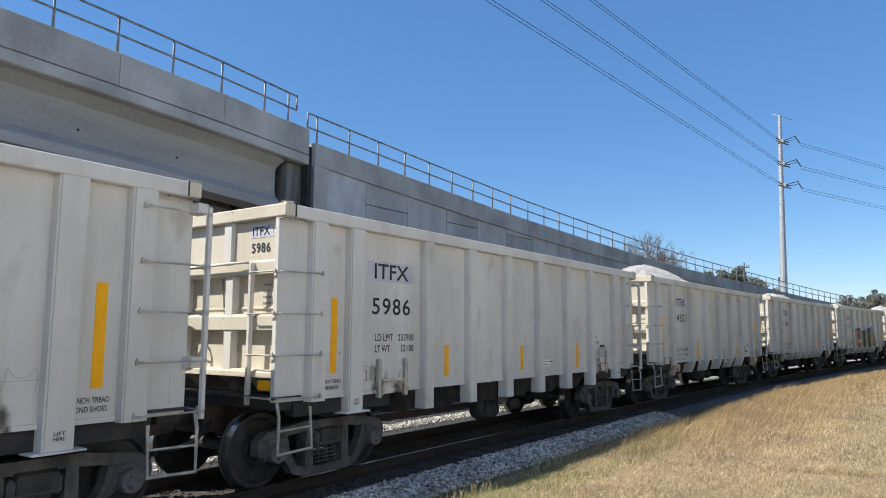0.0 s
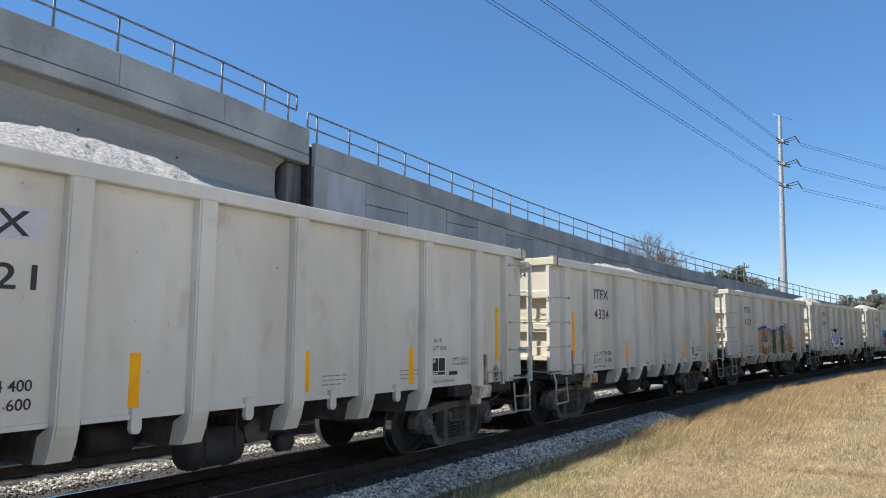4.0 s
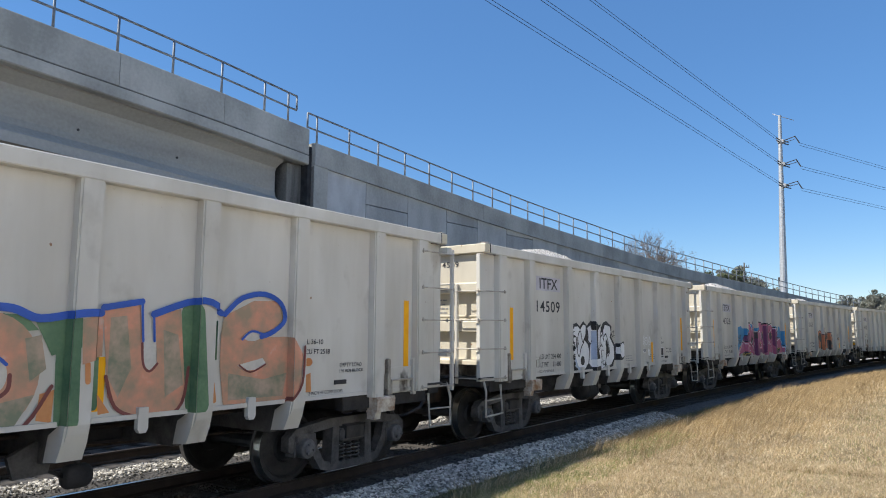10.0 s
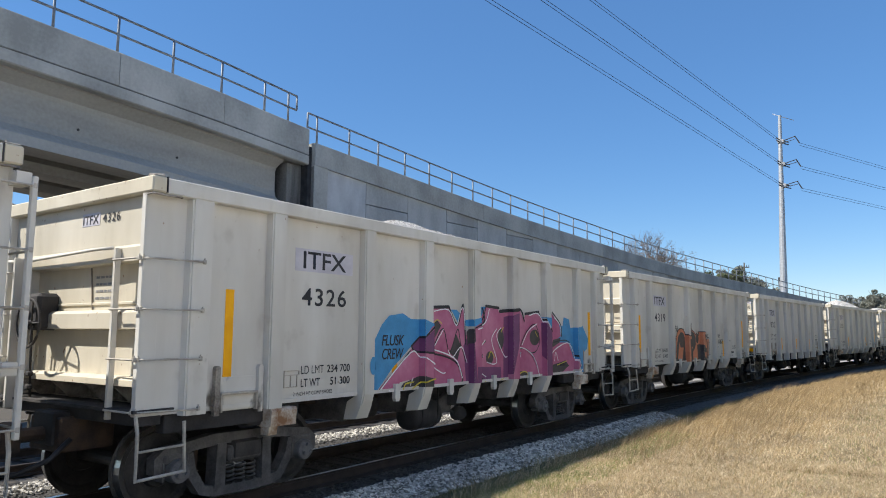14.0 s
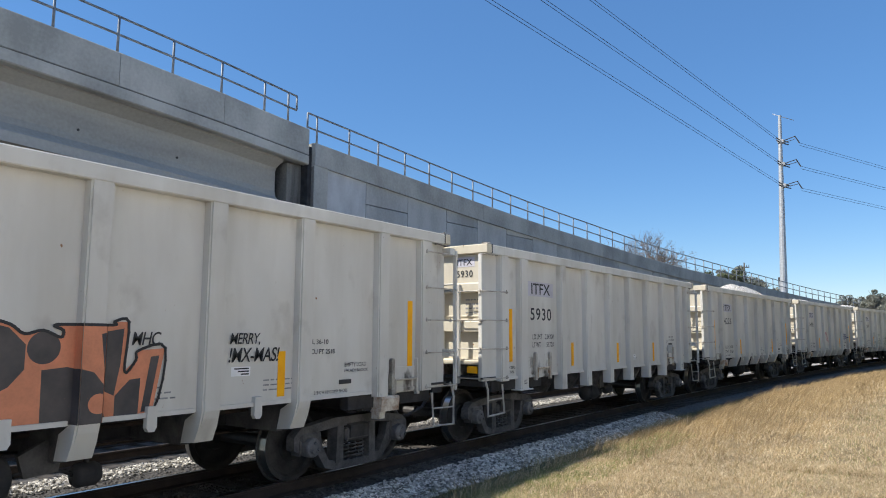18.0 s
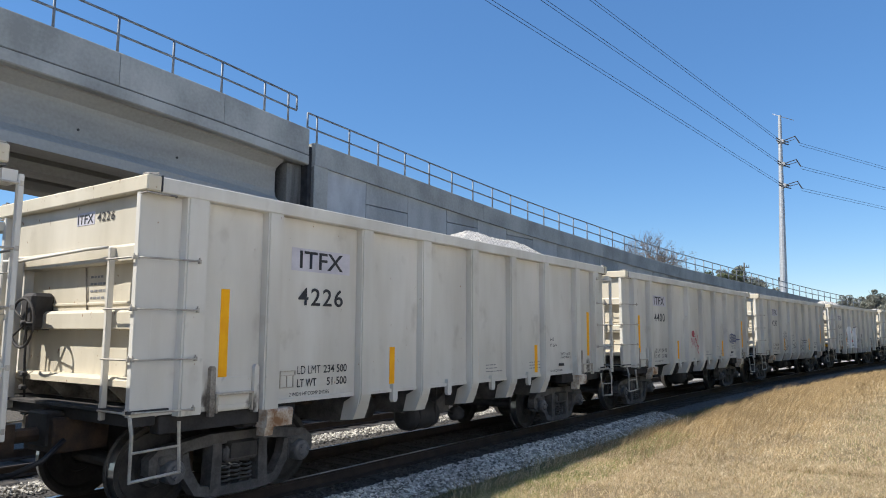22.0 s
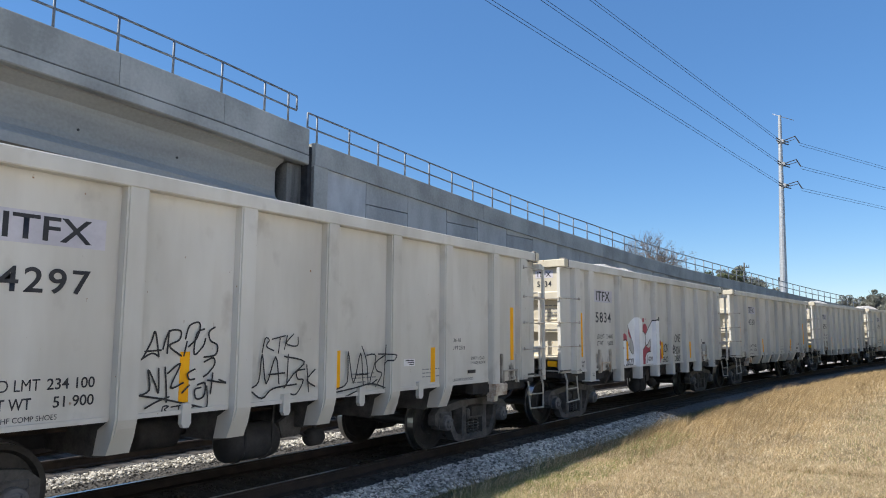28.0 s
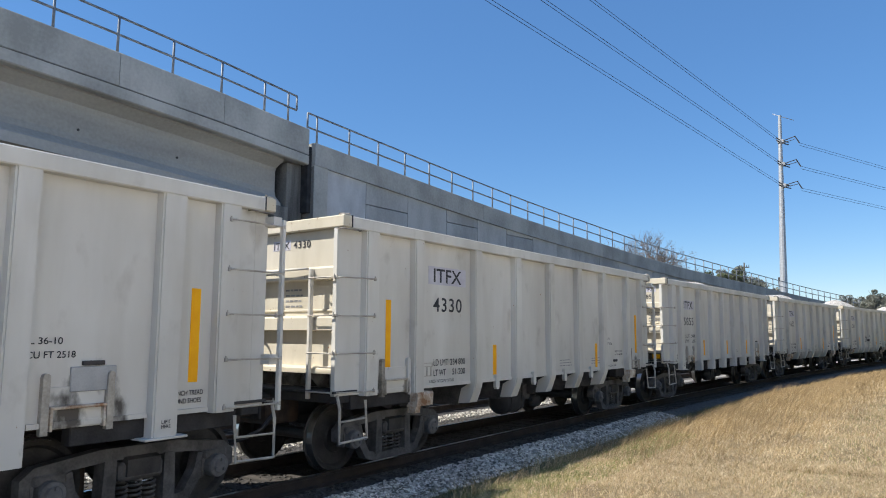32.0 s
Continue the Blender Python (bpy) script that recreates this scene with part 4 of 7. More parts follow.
GRAFFITI[5].append(("PURPLE", (("p", ((4.3, 1.72), (4.79, 2.0), (4.85, 1.68), (4.8, 1.6), (4.42, 1.64))), ("p", ((5.68, 1.7), (5.83, 1.89), (5.94, 1.09), (5.76, 1.1))), ("p", ((6.97, 2.19), (7.43, 2.29), (7.32, 1.64), (7.09, 1.1), (6.95, 1.11))), ("p", ((8.41, 2.13), (8.83, 1.85), (8.72, 1.1), (8.45, 1.09))), ("p", ((5.93, 1.36), (6.87, 1.32), (6.88, 1.09), (5.94, 1.09))),)))
GRAFFITI[5].append(("CHAR", (("p", ((4.03, 1.09), (4.12, 1.19), (4.51, 1.28), (4.81, 1.21), (4.8, 1.11), (4.51, 1.12), (4.28, 1.07))), ("p", ((4.79, 2.0), (4.94, 2.11), (5.05, 2.02), (4.89, 1.84), (4.79, 1.8))), ("p", ((5.28, 1.6), (5.47, 1.89), (5.61, 1.71), (5.51, 1.48))), ("e", 6.49, 1.49, 0.12, 0.11), ("e", 6.87, 1.81, 0.1, 0.18), ("e", 8.14, 1.83, 0.2, 0.15), ("p", ((8.82, 1.28), (9.47, 1.36), (9.65, 1.25), (9.36, 1.14), (8.91, 1.13))), ("p", ((7.32, 1.0), (7.52, 1.22), (7.8, 1.21), (7.88, 1.03))), ("p", ((5.77, 1.93), (5.86, 1.99), (5.88, 1.78), (5.79, 1.7))), ("p", ((8.92, 1.78), (9.27, 1.82), (9.22, 1.73), (8.82, 1.61))),)))
GRAFFITI[5].append(("BLACKP", (("s", 0.05, ((4.83, 2.3), (5.26, 2.32))), ("s", 0.035, ((5.26, 2.32), (5.5, 2.04), (5.67, 2.37), (5.74, 1.74))), ("s", 0.03, ((4.3, 1.72), (4.78, 2.03))), ("s", 0.03, ((4.3, 1.72), (4.4, 1.64), (4.8, 1.6), (5.23, 1.53), (5.51, 1.41), (5.66, 1.18), (5.58, 1.11))), ("s", 0.02, ((4.85, 1.7), (5.1, 1.98), (5.28, 1.6), (5.5, 1.97), (5.59, 1.74), (5.75, 1.44))), ("s", 0.025, ((5.86, 1.99), (6.24, 2.13), (6.37, 2.37))), ("s", 0.05, ((6.37, 2.37), (6.79, 2.35))), ("s", 0.06, ((6.83, 2.29), (7.32, 2.33))), ("s", 0.04, ((7.32, 2.33), (7.59, 2.34), (7.72, 2.14))), ("s", 0.05, ((7.76, 2.27), (8.3, 2.32))), ("s", 0.03, ((8.3, 2.32), (8.59, 2.01), (8.87, 1.82))), ("s", 0.03, ((8.88, 2.33), (9.25, 2.09), (9.29, 1.85))),)))
GRAFFITI[5].append(("BLACKP", (("s", 0.02, ((8.92, 1.73), (9.63, 1.74), (10.02, 1.21))), ("s", 0.02, ((6.06, 1.51), (6.12, 1.66), (6.35, 1.77))), ("s", 0.02, ((7.56, 1.68), (7.8, 1.94), (8.14, 2.08), (8.32, 1.78), (8.18, 1.58), (7.97, 1.54))), ("s", 0.02, ((7.48, 1.63), (7.8, 1.61), (8.1, 1.44), (8.31, 1.1))), ("s", 0.02, ((3.53, 1.08), (4.26, 1.65))), ("s", 0.02, ((6.19, 1.17), (6.32, 1.09), (6.19, 1.07))), ("s", 0.03, ((6.24, 2.33), (6.31, 2.13), (6.18, 2.01))),)))
GRAFFITI[5].append(("WHITEP", (("s", 0.02, ((3.57, 1.11), (4.26, 1.62), (4.5, 1.55), (5.02, 1.31), (5.15, 1.3))), ("s", 0.018, ((4.84, 2.24), (5.23, 2.27), (5.45, 2.03), (5.58, 2.28), (5.66, 2.29), (5.7, 1.97))), ("s", 0.022, ((4.82, 1.66), (5.23, 1.57), (5.48, 1.45), (5.62, 1.2))), ("s", 0.018, ((4.84, 1.7), (5.08, 1.96))), ("s", 0.018, ((5.22, 1.64), (5.34, 1.53), (5.59, 1.69), (5.75, 1.44))), ("s", 0.02, ((5.92, 1.97), (6.31, 2.08), (6.45, 2.31))), ("s", 0.018, ((6.31, 1.79), (6.09, 1.6), (6.09, 1.47), (6.19, 1.5))), ("s", 0.018, ((6.37, 1.42), (6.59, 1.38), (6.69, 1.45), (6.52, 1.79), (6.69, 1.98))), ("s", 0.018, ((6.83, 2.0), (6.69, 1.85), (6.94, 1.52), (7.05, 1.5))),)))
GRAFFITI[5].append(("WHITEP", (("s", 0.018, ((7.32, 1.49), (7.44, 1.64), (7.76, 1.61), (8.08, 1.44), (8.28, 1.11))), ("s", 0.018, ((7.6, 1.7), (7.84, 1.95), (8.19, 2.09))), ("s", 0.02, ((7.87, 2.24), (8.25, 2.28), (8.55, 2.01))), ("s", 0.02, ((8.82, 1.52), (9.07, 1.63), (9.63, 1.7), (9.95, 1.24))), ("s", 0.018, ((8.93, 2.23), (9.19, 2.07), (9.22, 1.9))), ("s", 0.02, ((8.91, 1.03), (9.67, 1.06), (10.0, 1.16))), ("s", 0.015, ((8.92, 1.37), (8.97, 1.54), (9.08, 1.37))), ("s", 0.015, ((6.14, 1.26), (6.32, 1.18))), ("s", 0.015, ((4.25, 1.16), (4.31, 1.26))), ("s", 0.015, ((3.77, 1.11), (3.84, 1.07), (3.84, 0.98))),)))
GRAFFITI[5].append(("YELLOW", (("s", 0.022, ((4.08, 1.08), (4.13, 1.18), (4.32, 1.2))), ("s", 0.022, ((4.26, 1.08), (4.46, 1.18), (4.71, 1.23), (4.78, 1.2))), ("s", 0.02, ((7.32, 1.0), (7.52, 1.19), (7.76, 1.19), (7.72, 1.05))), ("s", 0.018, ((6.29, 1.1), (6.59, 1.04), (6.91, 1.13))), ("s", 0.018, ((6.4, 1.49), (6.48, 1.6), (6.6, 1.49))), ("s", 0.018, ((6.82, 1.93), (6.9, 2.01))), ("s", 0.018, ((8.1, 1.94), (8.18, 1.85))), ("s", 0.018, ((9.01, 1.28), (9.47, 1.35))), ("s", 0.015, ((4.81, 2.07), (4.91, 2.11), (5.02, 2.05))),)))
GRAFFITI[3] = []
GRAFFITI[3].append(("GREEN", (("p", ((3.49, 1.63), (3.72, 1.64), (3.65, 1.37), (3.63, 1.15), (3.51, 1.15), (3.48, 1.38))), ("p", ((4.32, 1.63), (4.44, 1.66), (4.46, 1.07), (4.34, 1.08))), ("s", 0.14, ((4.7, 1.72), (4.72, 1.2))), ("s", 0.16, ((5.84, 1.85), (5.86, 1.13))), ("s", 0.08, ((6.11, 1.69), (6.12, 1.24))), ("s", 0.2, ((7.09, 2.1), (7.18, 1.17))), ("s", 0.06, ((7.38, 2.02), (7.38, 1.63))), ("p", ((4.82, 1.72), (4.92, 1.95), (5.15, 2.06), (5.49, 2.05), (5.61, 1.92), (5.32, 2.06), (5.0, 1.88))), ("p", ((5.58, 1.99), (5.92, 2.03), (5.93, 1.77), (5.73, 1.7))), ("s", 0.08, ((3.43, 1.74), (3.44, 1.39))),)))
GRAFFITI[3].append(("ORANGE", (("p", ((3.42, 1.42), (3.48, 1.36), (3.52, 1.13), (3.44, 1.11))), ("p", ((4.32, 1.37), (4.36, 1.38), (4.36, 1.09), (4.32, 1.1))), ("p", ((4.47, 1.39), (4.55, 1.34), (4.56, 1.1), (4.47, 1.1))), ("s", 0.05, ((4.61, 1.45), (4.63, 1.19))), ("p", ((4.82, 1.19), (4.97, 1.1), (4.83, 1.11))), ("p", ((5.65, 1.38), (5.77, 1.41), (5.76, 1.13), (5.63, 1.16))), ("s", 0.05, ((5.99, 1.62), (6.0, 1.47))), ("p", ((6.15, 1.35), (6.28, 1.17), (6.17, 1.16))), ("s", 0.05, ((7.4, 1.37), (7.43, 1.19))), ("p", ((8.67, 1.38), (8.82, 1.42), (8.84, 1.19), (8.69, 1.19))), ("e", 8.78, 1.55, 0.07, 0.05), ("s", 0.05, ((3.66, 1.46), (3.68, 1.4))),)))
GRAFFITI[3].append(("SALMON", (("p", ((3.42, 1.99), (4.51, 2.14), (4.75, 1.98), (4.77, 1.69), (4.24, 1.64), (3.79, 1.62), (3.45, 1.63))), ("p", ((3.82, 1.64), (4.18, 1.62), (4.27, 1.39), (4.28, 1.1), (4.0, 1.07), (3.71, 1.11), (3.75, 1.39))), ("e", 5.21, 1.57, 0.43, 0.5), ("p", ((5.92, 2.02), (6.17, 2.08), (6.18, 1.69), (5.94, 1.62))), ("p", ((6.16, 2.14), (6.53, 2.19), (6.59, 1.6), (6.66, 1.53), (6.74, 1.6), (6.69, 2.09), (6.98, 2.14), (7.07, 1.3), (6.99, 1.14), (6.71, 1.08), (6.44, 1.12), (6.25, 1.31))), ("p", ((7.51, 2.08), (7.91, 2.26), (8.27, 2.27), (8.36, 2.07), (8.2, 1.92), (7.99, 1.85), (8.43, 1.86), (8.58, 1.65), (8.55, 1.22), (8.44, 1.11), (7.54, 1.14), (7.48, 1.54), (7.48, 1.88))),)))
GRAFFITI[3].append(("MOSS", (("p", ((4.23, 1.88), (4.53, 1.82), (4.74, 1.95), (4.76, 1.69), (4.51, 1.63), (3.94, 1.59), (3.87, 1.63), (4.21, 1.67))), ("p", ((4.88, 1.39), (5.19, 1.3), (5.61, 1.38), (5.45, 1.11), (5.21, 1.09), (4.97, 1.16))), ("p", ((5.5, 1.85), (5.63, 1.88), (5.69, 1.59), (5.56, 1.49))), ("p", ((6.24, 2.04), (6.4, 2.06), (6.47, 1.57), (6.35, 1.3), (6.24, 1.5))), ("p", ((6.79, 1.93), (6.96, 1.88), (7.04, 1.38), (6.84, 1.27))), ("p", ((7.59, 1.47), (8.07, 1.38), (8.43, 1.44), (8.37, 1.18), (7.6, 1.18))), ("p", ((4.82, 1.78), (4.96, 1.92), (5.01, 1.75), (4.87, 1.55))),)))
GRAFFITI[3].append(("CREAM", (("e", 5.27, 1.55, 0.11, 0.15), ("p", ((6.58, 1.9), (6.71, 1.9), (6.73, 1.6), (6.66, 1.54), (6.59, 1.6))), ("e", 7.9, 1.86, 0.12, 0.05), ("p", ((7.71, 1.55), (8.06, 1.62), (8.11, 1.56), (7.96, 1.49), (7.79, 1.49))), ("p", ((4.24, 1.61), (4.32, 1.6), (4.32, 1.43), (4.27, 1.47))),)))
GRAFFITI[3].append(("MAROON", (("s", 0.035, ((5.14, 1.57), (5.18, 1.44), (5.29, 1.37), (5.39, 1.43), (5.4, 1.55))), ("s", 0.025, ((6.57, 1.8), (6.59, 1.6), (6.66, 1.53), (6.74, 1.6))), ("s", 0.04, ((3.83, 1.61), (3.72, 1.37), (3.71, 1.13))), ("s", 0.05, ((4.15, 1.62), (4.26, 1.41), (4.28, 1.12), (4.21, 1.08))), ("s", 0.05, ((3.71, 1.11), (4.0, 1.06), (4.21, 1.08))), ("s", 0.035, ((4.88, 1.34), (5.05, 1.14), (5.29, 1.07), (5.54, 1.13), (5.74, 1.44))), ("s", 0.035, ((6.22, 1.5), (6.32, 1.22), (6.54, 1.11), (6.82, 1.07), (7.03, 1.2), (7.09, 1.55))), ("s", 0.035, ((8.6, 1.74), (8.57, 1.31), (8.4, 1.11))), ("s", 0.06, ((4.46, 2.08), (4.45, 1.93))), ("s", 0.03, ((4.24, 1.65), (4.54, 1.61))),)))
GRAFFITI[3].append(("MAROON", (("s", 0.02, ((7.73, 1.55), (7.89, 1.47), (8.1, 1.55))), ("s", 0.03, ((3.78, 1.8), (3.84, 1.68), (3.83, 1.61))),)))
GRAFFITI[3].append(("BLUE", (("s", 0.1, ((3.46, 2.03), (3.96, 2.11), (4.49, 2.18))), ("s", 0.06, ((4.5, 2.18), (4.64, 2.1), (4.78, 1.98))), ("s", 0.07, ((4.81, 1.88), (4.9, 2.0), (5.11, 2.1), (5.38, 2.1), (5.6, 2.02), (5.92, 2.07), (6.14, 2.08))), ("s", 0.06, ((6.16, 2.13), (6.54, 2.2))), ("s", 0.025, ((6.54, 2.2), (6.57, 1.82))), ("s", 0.025, ((6.69, 1.82), (6.67, 2.07))), ("s", 0.07, ((6.67, 2.08), (7.16, 2.23), (7.46, 2.11))), ("s", 0.06, ((7.51, 2.1), (7.73, 2.28), (8.05, 2.34), (8.3, 2.24), (8.36, 2.05), (8.2, 1.92), (8.02, 1.86))), ("s", 0.03, ((5.16, 1.59), (5.19, 1.68), (5.27, 1.71), (5.36, 1.64))), ("s", 0.025, ((7.75, 1.83), (7.88, 1.92), (8.06, 1.88))),)))
GRAFFITI[4] = []
GRAFFITI[4].append(("BLACKP", (("p", ((3.45, 1.93), (3.57, 2.1), (3.74, 2.14), (3.9, 2.06), (4.08, 2.18), (4.25, 2.08), (4.47, 2.2), (4.62, 2.09), (4.78, 2.14), (4.96, 1.99), (5.11, 2.15), (5.3, 2.2), (5.6, 2.08), (5.57, 1.84), (5.75, 1.66), (6.02, 1.73), (6.15, 1.59), (6.12, 1.41), (5.97, 1.3), (5.73, 1.29), (5.65, 1.16), (5.37, 1.12), (5.16, 1.18), (5.11, 1.1), (4.86, 1.1), (4.48, 1.1), (4.31, 1.1), (3.98, 1.08), (3.74, 1.09), (3.56, 1.12), (3.49, 1.29), (3.52, 1.56))),)))
GRAFFITI[4].append(("WHITEP", (("p", ((3.56, 1.97), (3.65, 2.05), (3.8, 2.06), (3.92, 1.99), (4.06, 2.1), (4.19, 2.08), (4.18, 1.9), (4.1, 1.79), (4.28, 1.67), (4.35, 1.52), (4.3, 1.27), (4.13, 1.15), (3.86, 1.12), (3.64, 1.23), (3.59, 1.45), (3.58, 1.61), (3.55, 1.76), (3.59, 1.84))), ("p", ((4.28, 2.03), (4.43, 2.09), (4.5, 1.98), (4.52, 1.35), (4.65, 1.36), (4.76, 1.4), (4.71, 1.2), (4.48, 1.18), (4.34, 1.26), (4.39, 1.56), (4.41, 1.67), (4.29, 1.73), (4.33, 1.84))), ("p", ((4.57, 1.97), (4.71, 2.08), (4.86, 2.04), (4.89, 1.9), (5.07, 1.94), (5.1, 1.78), (5.27, 1.61), (5.25, 1.36), (5.16, 1.17), (4.96, 1.11), (4.76, 1.18), (4.67, 1.39), (4.58, 1.63))),)))
GRAFFITI[4].append(("WHITEP", (("p", ((5.12, 1.98), (5.22, 2.11), (5.5, 2.07), (5.55, 1.94), (5.48, 1.82), (5.7, 1.62), (5.71, 1.34), (5.53, 1.2), (5.29, 1.18), (5.23, 1.28), (5.33, 1.44), (5.45, 1.48), (5.35, 1.73), (5.26, 1.78), (5.22, 1.57), (5.13, 1.82))), ("e", 5.96, 1.52, 0.14, 0.17),)))
GRAFFITI[4].append(("PALEBLUE", (("p", ((4.45, 1.96), (4.51, 1.97), (4.52, 1.35), (4.43, 1.33))), ("p", ((3.64, 1.45), (3.81, 1.2), (4.09, 1.17), (3.86, 1.13), (3.64, 1.23))),)))
GRAFFITI[4].append(("BLACKP", (("e", 4.01, 1.33, 0.1, 0.1), ("s", 0.03, ((3.82, 1.68), (3.78, 1.79), (3.85, 1.93), (3.93, 1.95), (3.97, 1.84), (4.03, 1.73), (4.1, 1.79))), ("s", 0.03, ((3.79, 1.77), (3.75, 1.55), (3.84, 1.42), (3.93, 1.59), (4.07, 1.72))), ("s", 0.035, ((3.57, 1.61), (3.68, 1.61), (3.72, 1.73), (3.69, 1.84), (3.58, 1.83))), ("s", 0.028, ((4.63, 1.55), (4.72, 2.0), (4.77, 1.98), (4.78, 1.41))), ("s", 0.028, ((4.65, 1.63), (4.85, 1.65))), ("s", 0.03, ((5.07, 1.92), (4.92, 1.76), (5.04, 1.62))), ("s", 0.03, ((5.13, 1.84), (5.27, 1.88), (5.44, 1.52), (5.33, 1.39))), ("s", 0.03, ((4.29, 1.75), (4.4, 1.68), (4.45, 1.75))), ("s", 0.04, ((5.53, 1.94), (5.62, 1.84))), ("s", 0.035, ((4.18, 1.9), (4.1, 1.79), (4.16, 1.75))),)))
GRAFFITI[4].append(("BLACKP", (("s", 0.016, ((4.78, 1.39), (4.84, 1.54), (4.89, 1.38), (4.96, 1.54), (4.98, 1.36))), ("s", 0.016, ((5.09, 1.53), (5.0, 1.53), (5.01, 1.38))), ("s", 0.016, ((4.77, 1.31), (4.85, 1.35), (4.81, 1.21), (4.9, 1.22))), ("s", 0.016, ((4.9, 1.23), (4.92, 1.34), (4.99, 1.23), (5.0, 1.36))), ("s", 0.016, ((5.04, 1.28), (5.11, 1.31), (5.05, 1.21), (5.14, 1.22))), ("s", 0.016, ((5.59, 1.94), (5.7, 1.97), (5.65, 1.88), (5.73, 1.87))), ("s", 0.016, ((5.68, 1.84), (5.71, 1.81))), ("s", 0.022, ((3.36, 1.95), (3.29, 1.93), (3.31, 1.86), (3.37, 1.87))), ("s", 0.03, ((3.29, 1.8), (3.31, 1.71), (3.37, 1.72))), ("s", 0.035, ((3.28, 1.66), (3.3, 1.57), (3.37, 1.58), (3.36, 1.68))),)))
GRAFFITI[4].append(("BLACKP", (("s", 0.03, ((3.37, 1.48), (3.3, 1.46), (3.31, 1.38), (3.39, 1.4))), ("s", 0.03, ((3.3, 1.43), (3.38, 1.44))), ("s", 0.03, ((3.32, 1.16), (3.31, 1.31), (3.4, 1.3), (3.34, 1.24), (3.42, 1.15))),)))
GRAFFITI[4].append(("WHITEP", (("s", 0.02, ((7.44, 1.61), (7.46, 1.77), (7.55, 1.84), (7.61, 1.75), (7.63, 1.89))), ("s", 0.03, ((7.51, 1.69), (7.55, 1.73), (7.6, 1.68), (7.54, 1.64), (7.51, 1.68))), ("s", 0.02, ((7.63, 1.75), (7.66, 1.58))), ("s", 0.02, ((7.65, 1.77), (7.79, 1.82), (7.83, 1.68), (7.75, 1.63), (7.68, 1.7), (7.7, 1.75), (7.79, 1.72))), ("s", 0.02, ((7.9, 1.86), (7.87, 1.71), (7.91, 1.58))), ("s", 0.02, ((7.98, 1.84), (8.06, 1.74), (8.01, 1.62), (7.93, 1.71), (7.97, 1.8), (8.02, 1.73), (7.98, 1.68))), ("s", 0.035, ((7.88, 1.46), (7.93, 1.52), (7.98, 1.44), (7.93, 1.35), (7.89, 1.44), (7.96, 1.49), (7.99, 1.41))),)))
GRAFFITI[6] = []
GRAFFITI[6].append(("RUSTO", (("p", ((3.31, 1.23), (3.35, 1.65), (3.45, 1.83), (3.72, 1.83), (3.84, 1.98), (4.08, 2.06), (4.33, 2.04), (4.29, 2.03), (4.43, 1.96), (4.53, 1.86), (4.75, 1.86), (4.76, 1.95), (4.68, 2.18), (4.84, 2.19), (4.84, 2.04), (5.05, 2.03), (5.28, 1.97), (5.4, 1.89), (5.55, 1.92), (5.7, 1.86), (5.72, 1.92), (5.66, 1.97), (6.17, 1.97), (6.18, 2.0), (6.33, 2.0), (6.31, 1.54), (6.42, 1.64), (6.44, 1.73), (6.73, 1.75), (6.62, 1.14), (6.21, 1.08), (6.18, 0.93), (5.95, 0.84), (5.82, 0.97), (5.35, 1.04), (5.3, 0.96), (5.19, 0.98), (5.14, 1.07), (4.83, 1.08), (4.8, 0.88), (4.57, 0.83), (4.52, 1.03), (4.24, 1.03), (3.56, 1.06), (3.64, 1.23))),)))
GRAFFITI[6].append(("CHAR", (("p", ((3.45, 1.75), (3.67, 1.76), (3.71, 1.27), (3.45, 1.27))), ("p", ((3.62, 1.07), (3.74, 1.52), (3.9, 1.85), (4.11, 1.96), (4.33, 1.94), (4.44, 1.8), (4.48, 1.03))), ("p", ((4.83, 1.99), (5.05, 2.0), (5.28, 1.94), (5.42, 1.8), (5.42, 1.59), (5.3, 1.45), (5.16, 1.38), (5.13, 1.08), (4.65, 1.06), (4.6, 1.73), (4.81, 1.81))), ("e", 5.57, 1.77, 0.14, 0.14), ("p", ((5.56, 1.58), (5.78, 1.6), (5.96, 1.55), (6.07, 1.42), (6.15, 1.07), (5.94, 0.95), (5.57, 1.03))), ("p", ((6.01, 1.89), (6.29, 1.94), (6.27, 1.61), (6.22, 1.32), (6.08, 1.39))), ("p", ((6.23, 1.32), (6.37, 1.46), (6.48, 1.47), (6.47, 1.12), (6.23, 1.09))), ("p", ((6.58, 1.67), (6.67, 1.68), (6.58, 1.15), (6.5, 1.15))),)))
GRAFFITI[6].append(("RUSTO", (("p", ((3.81, 1.2), (3.98, 1.66), (4.05, 1.52), (4.32, 1.51), (4.16, 1.06))), ("p", ((4.83, 1.59), (4.93, 1.59), (4.93, 1.53), (5.12, 1.51), (5.12, 1.48), (4.84, 1.49))), ("p", ((5.15, 1.34), (5.41, 1.46), (5.35, 1.18), (5.28, 0.98), (5.19, 1.0))), ("e", 6.02, 1.27, 0.1, 0.09), ("p", ((4.66, 1.48), (4.74, 1.55), (4.78, 1.47))),)))
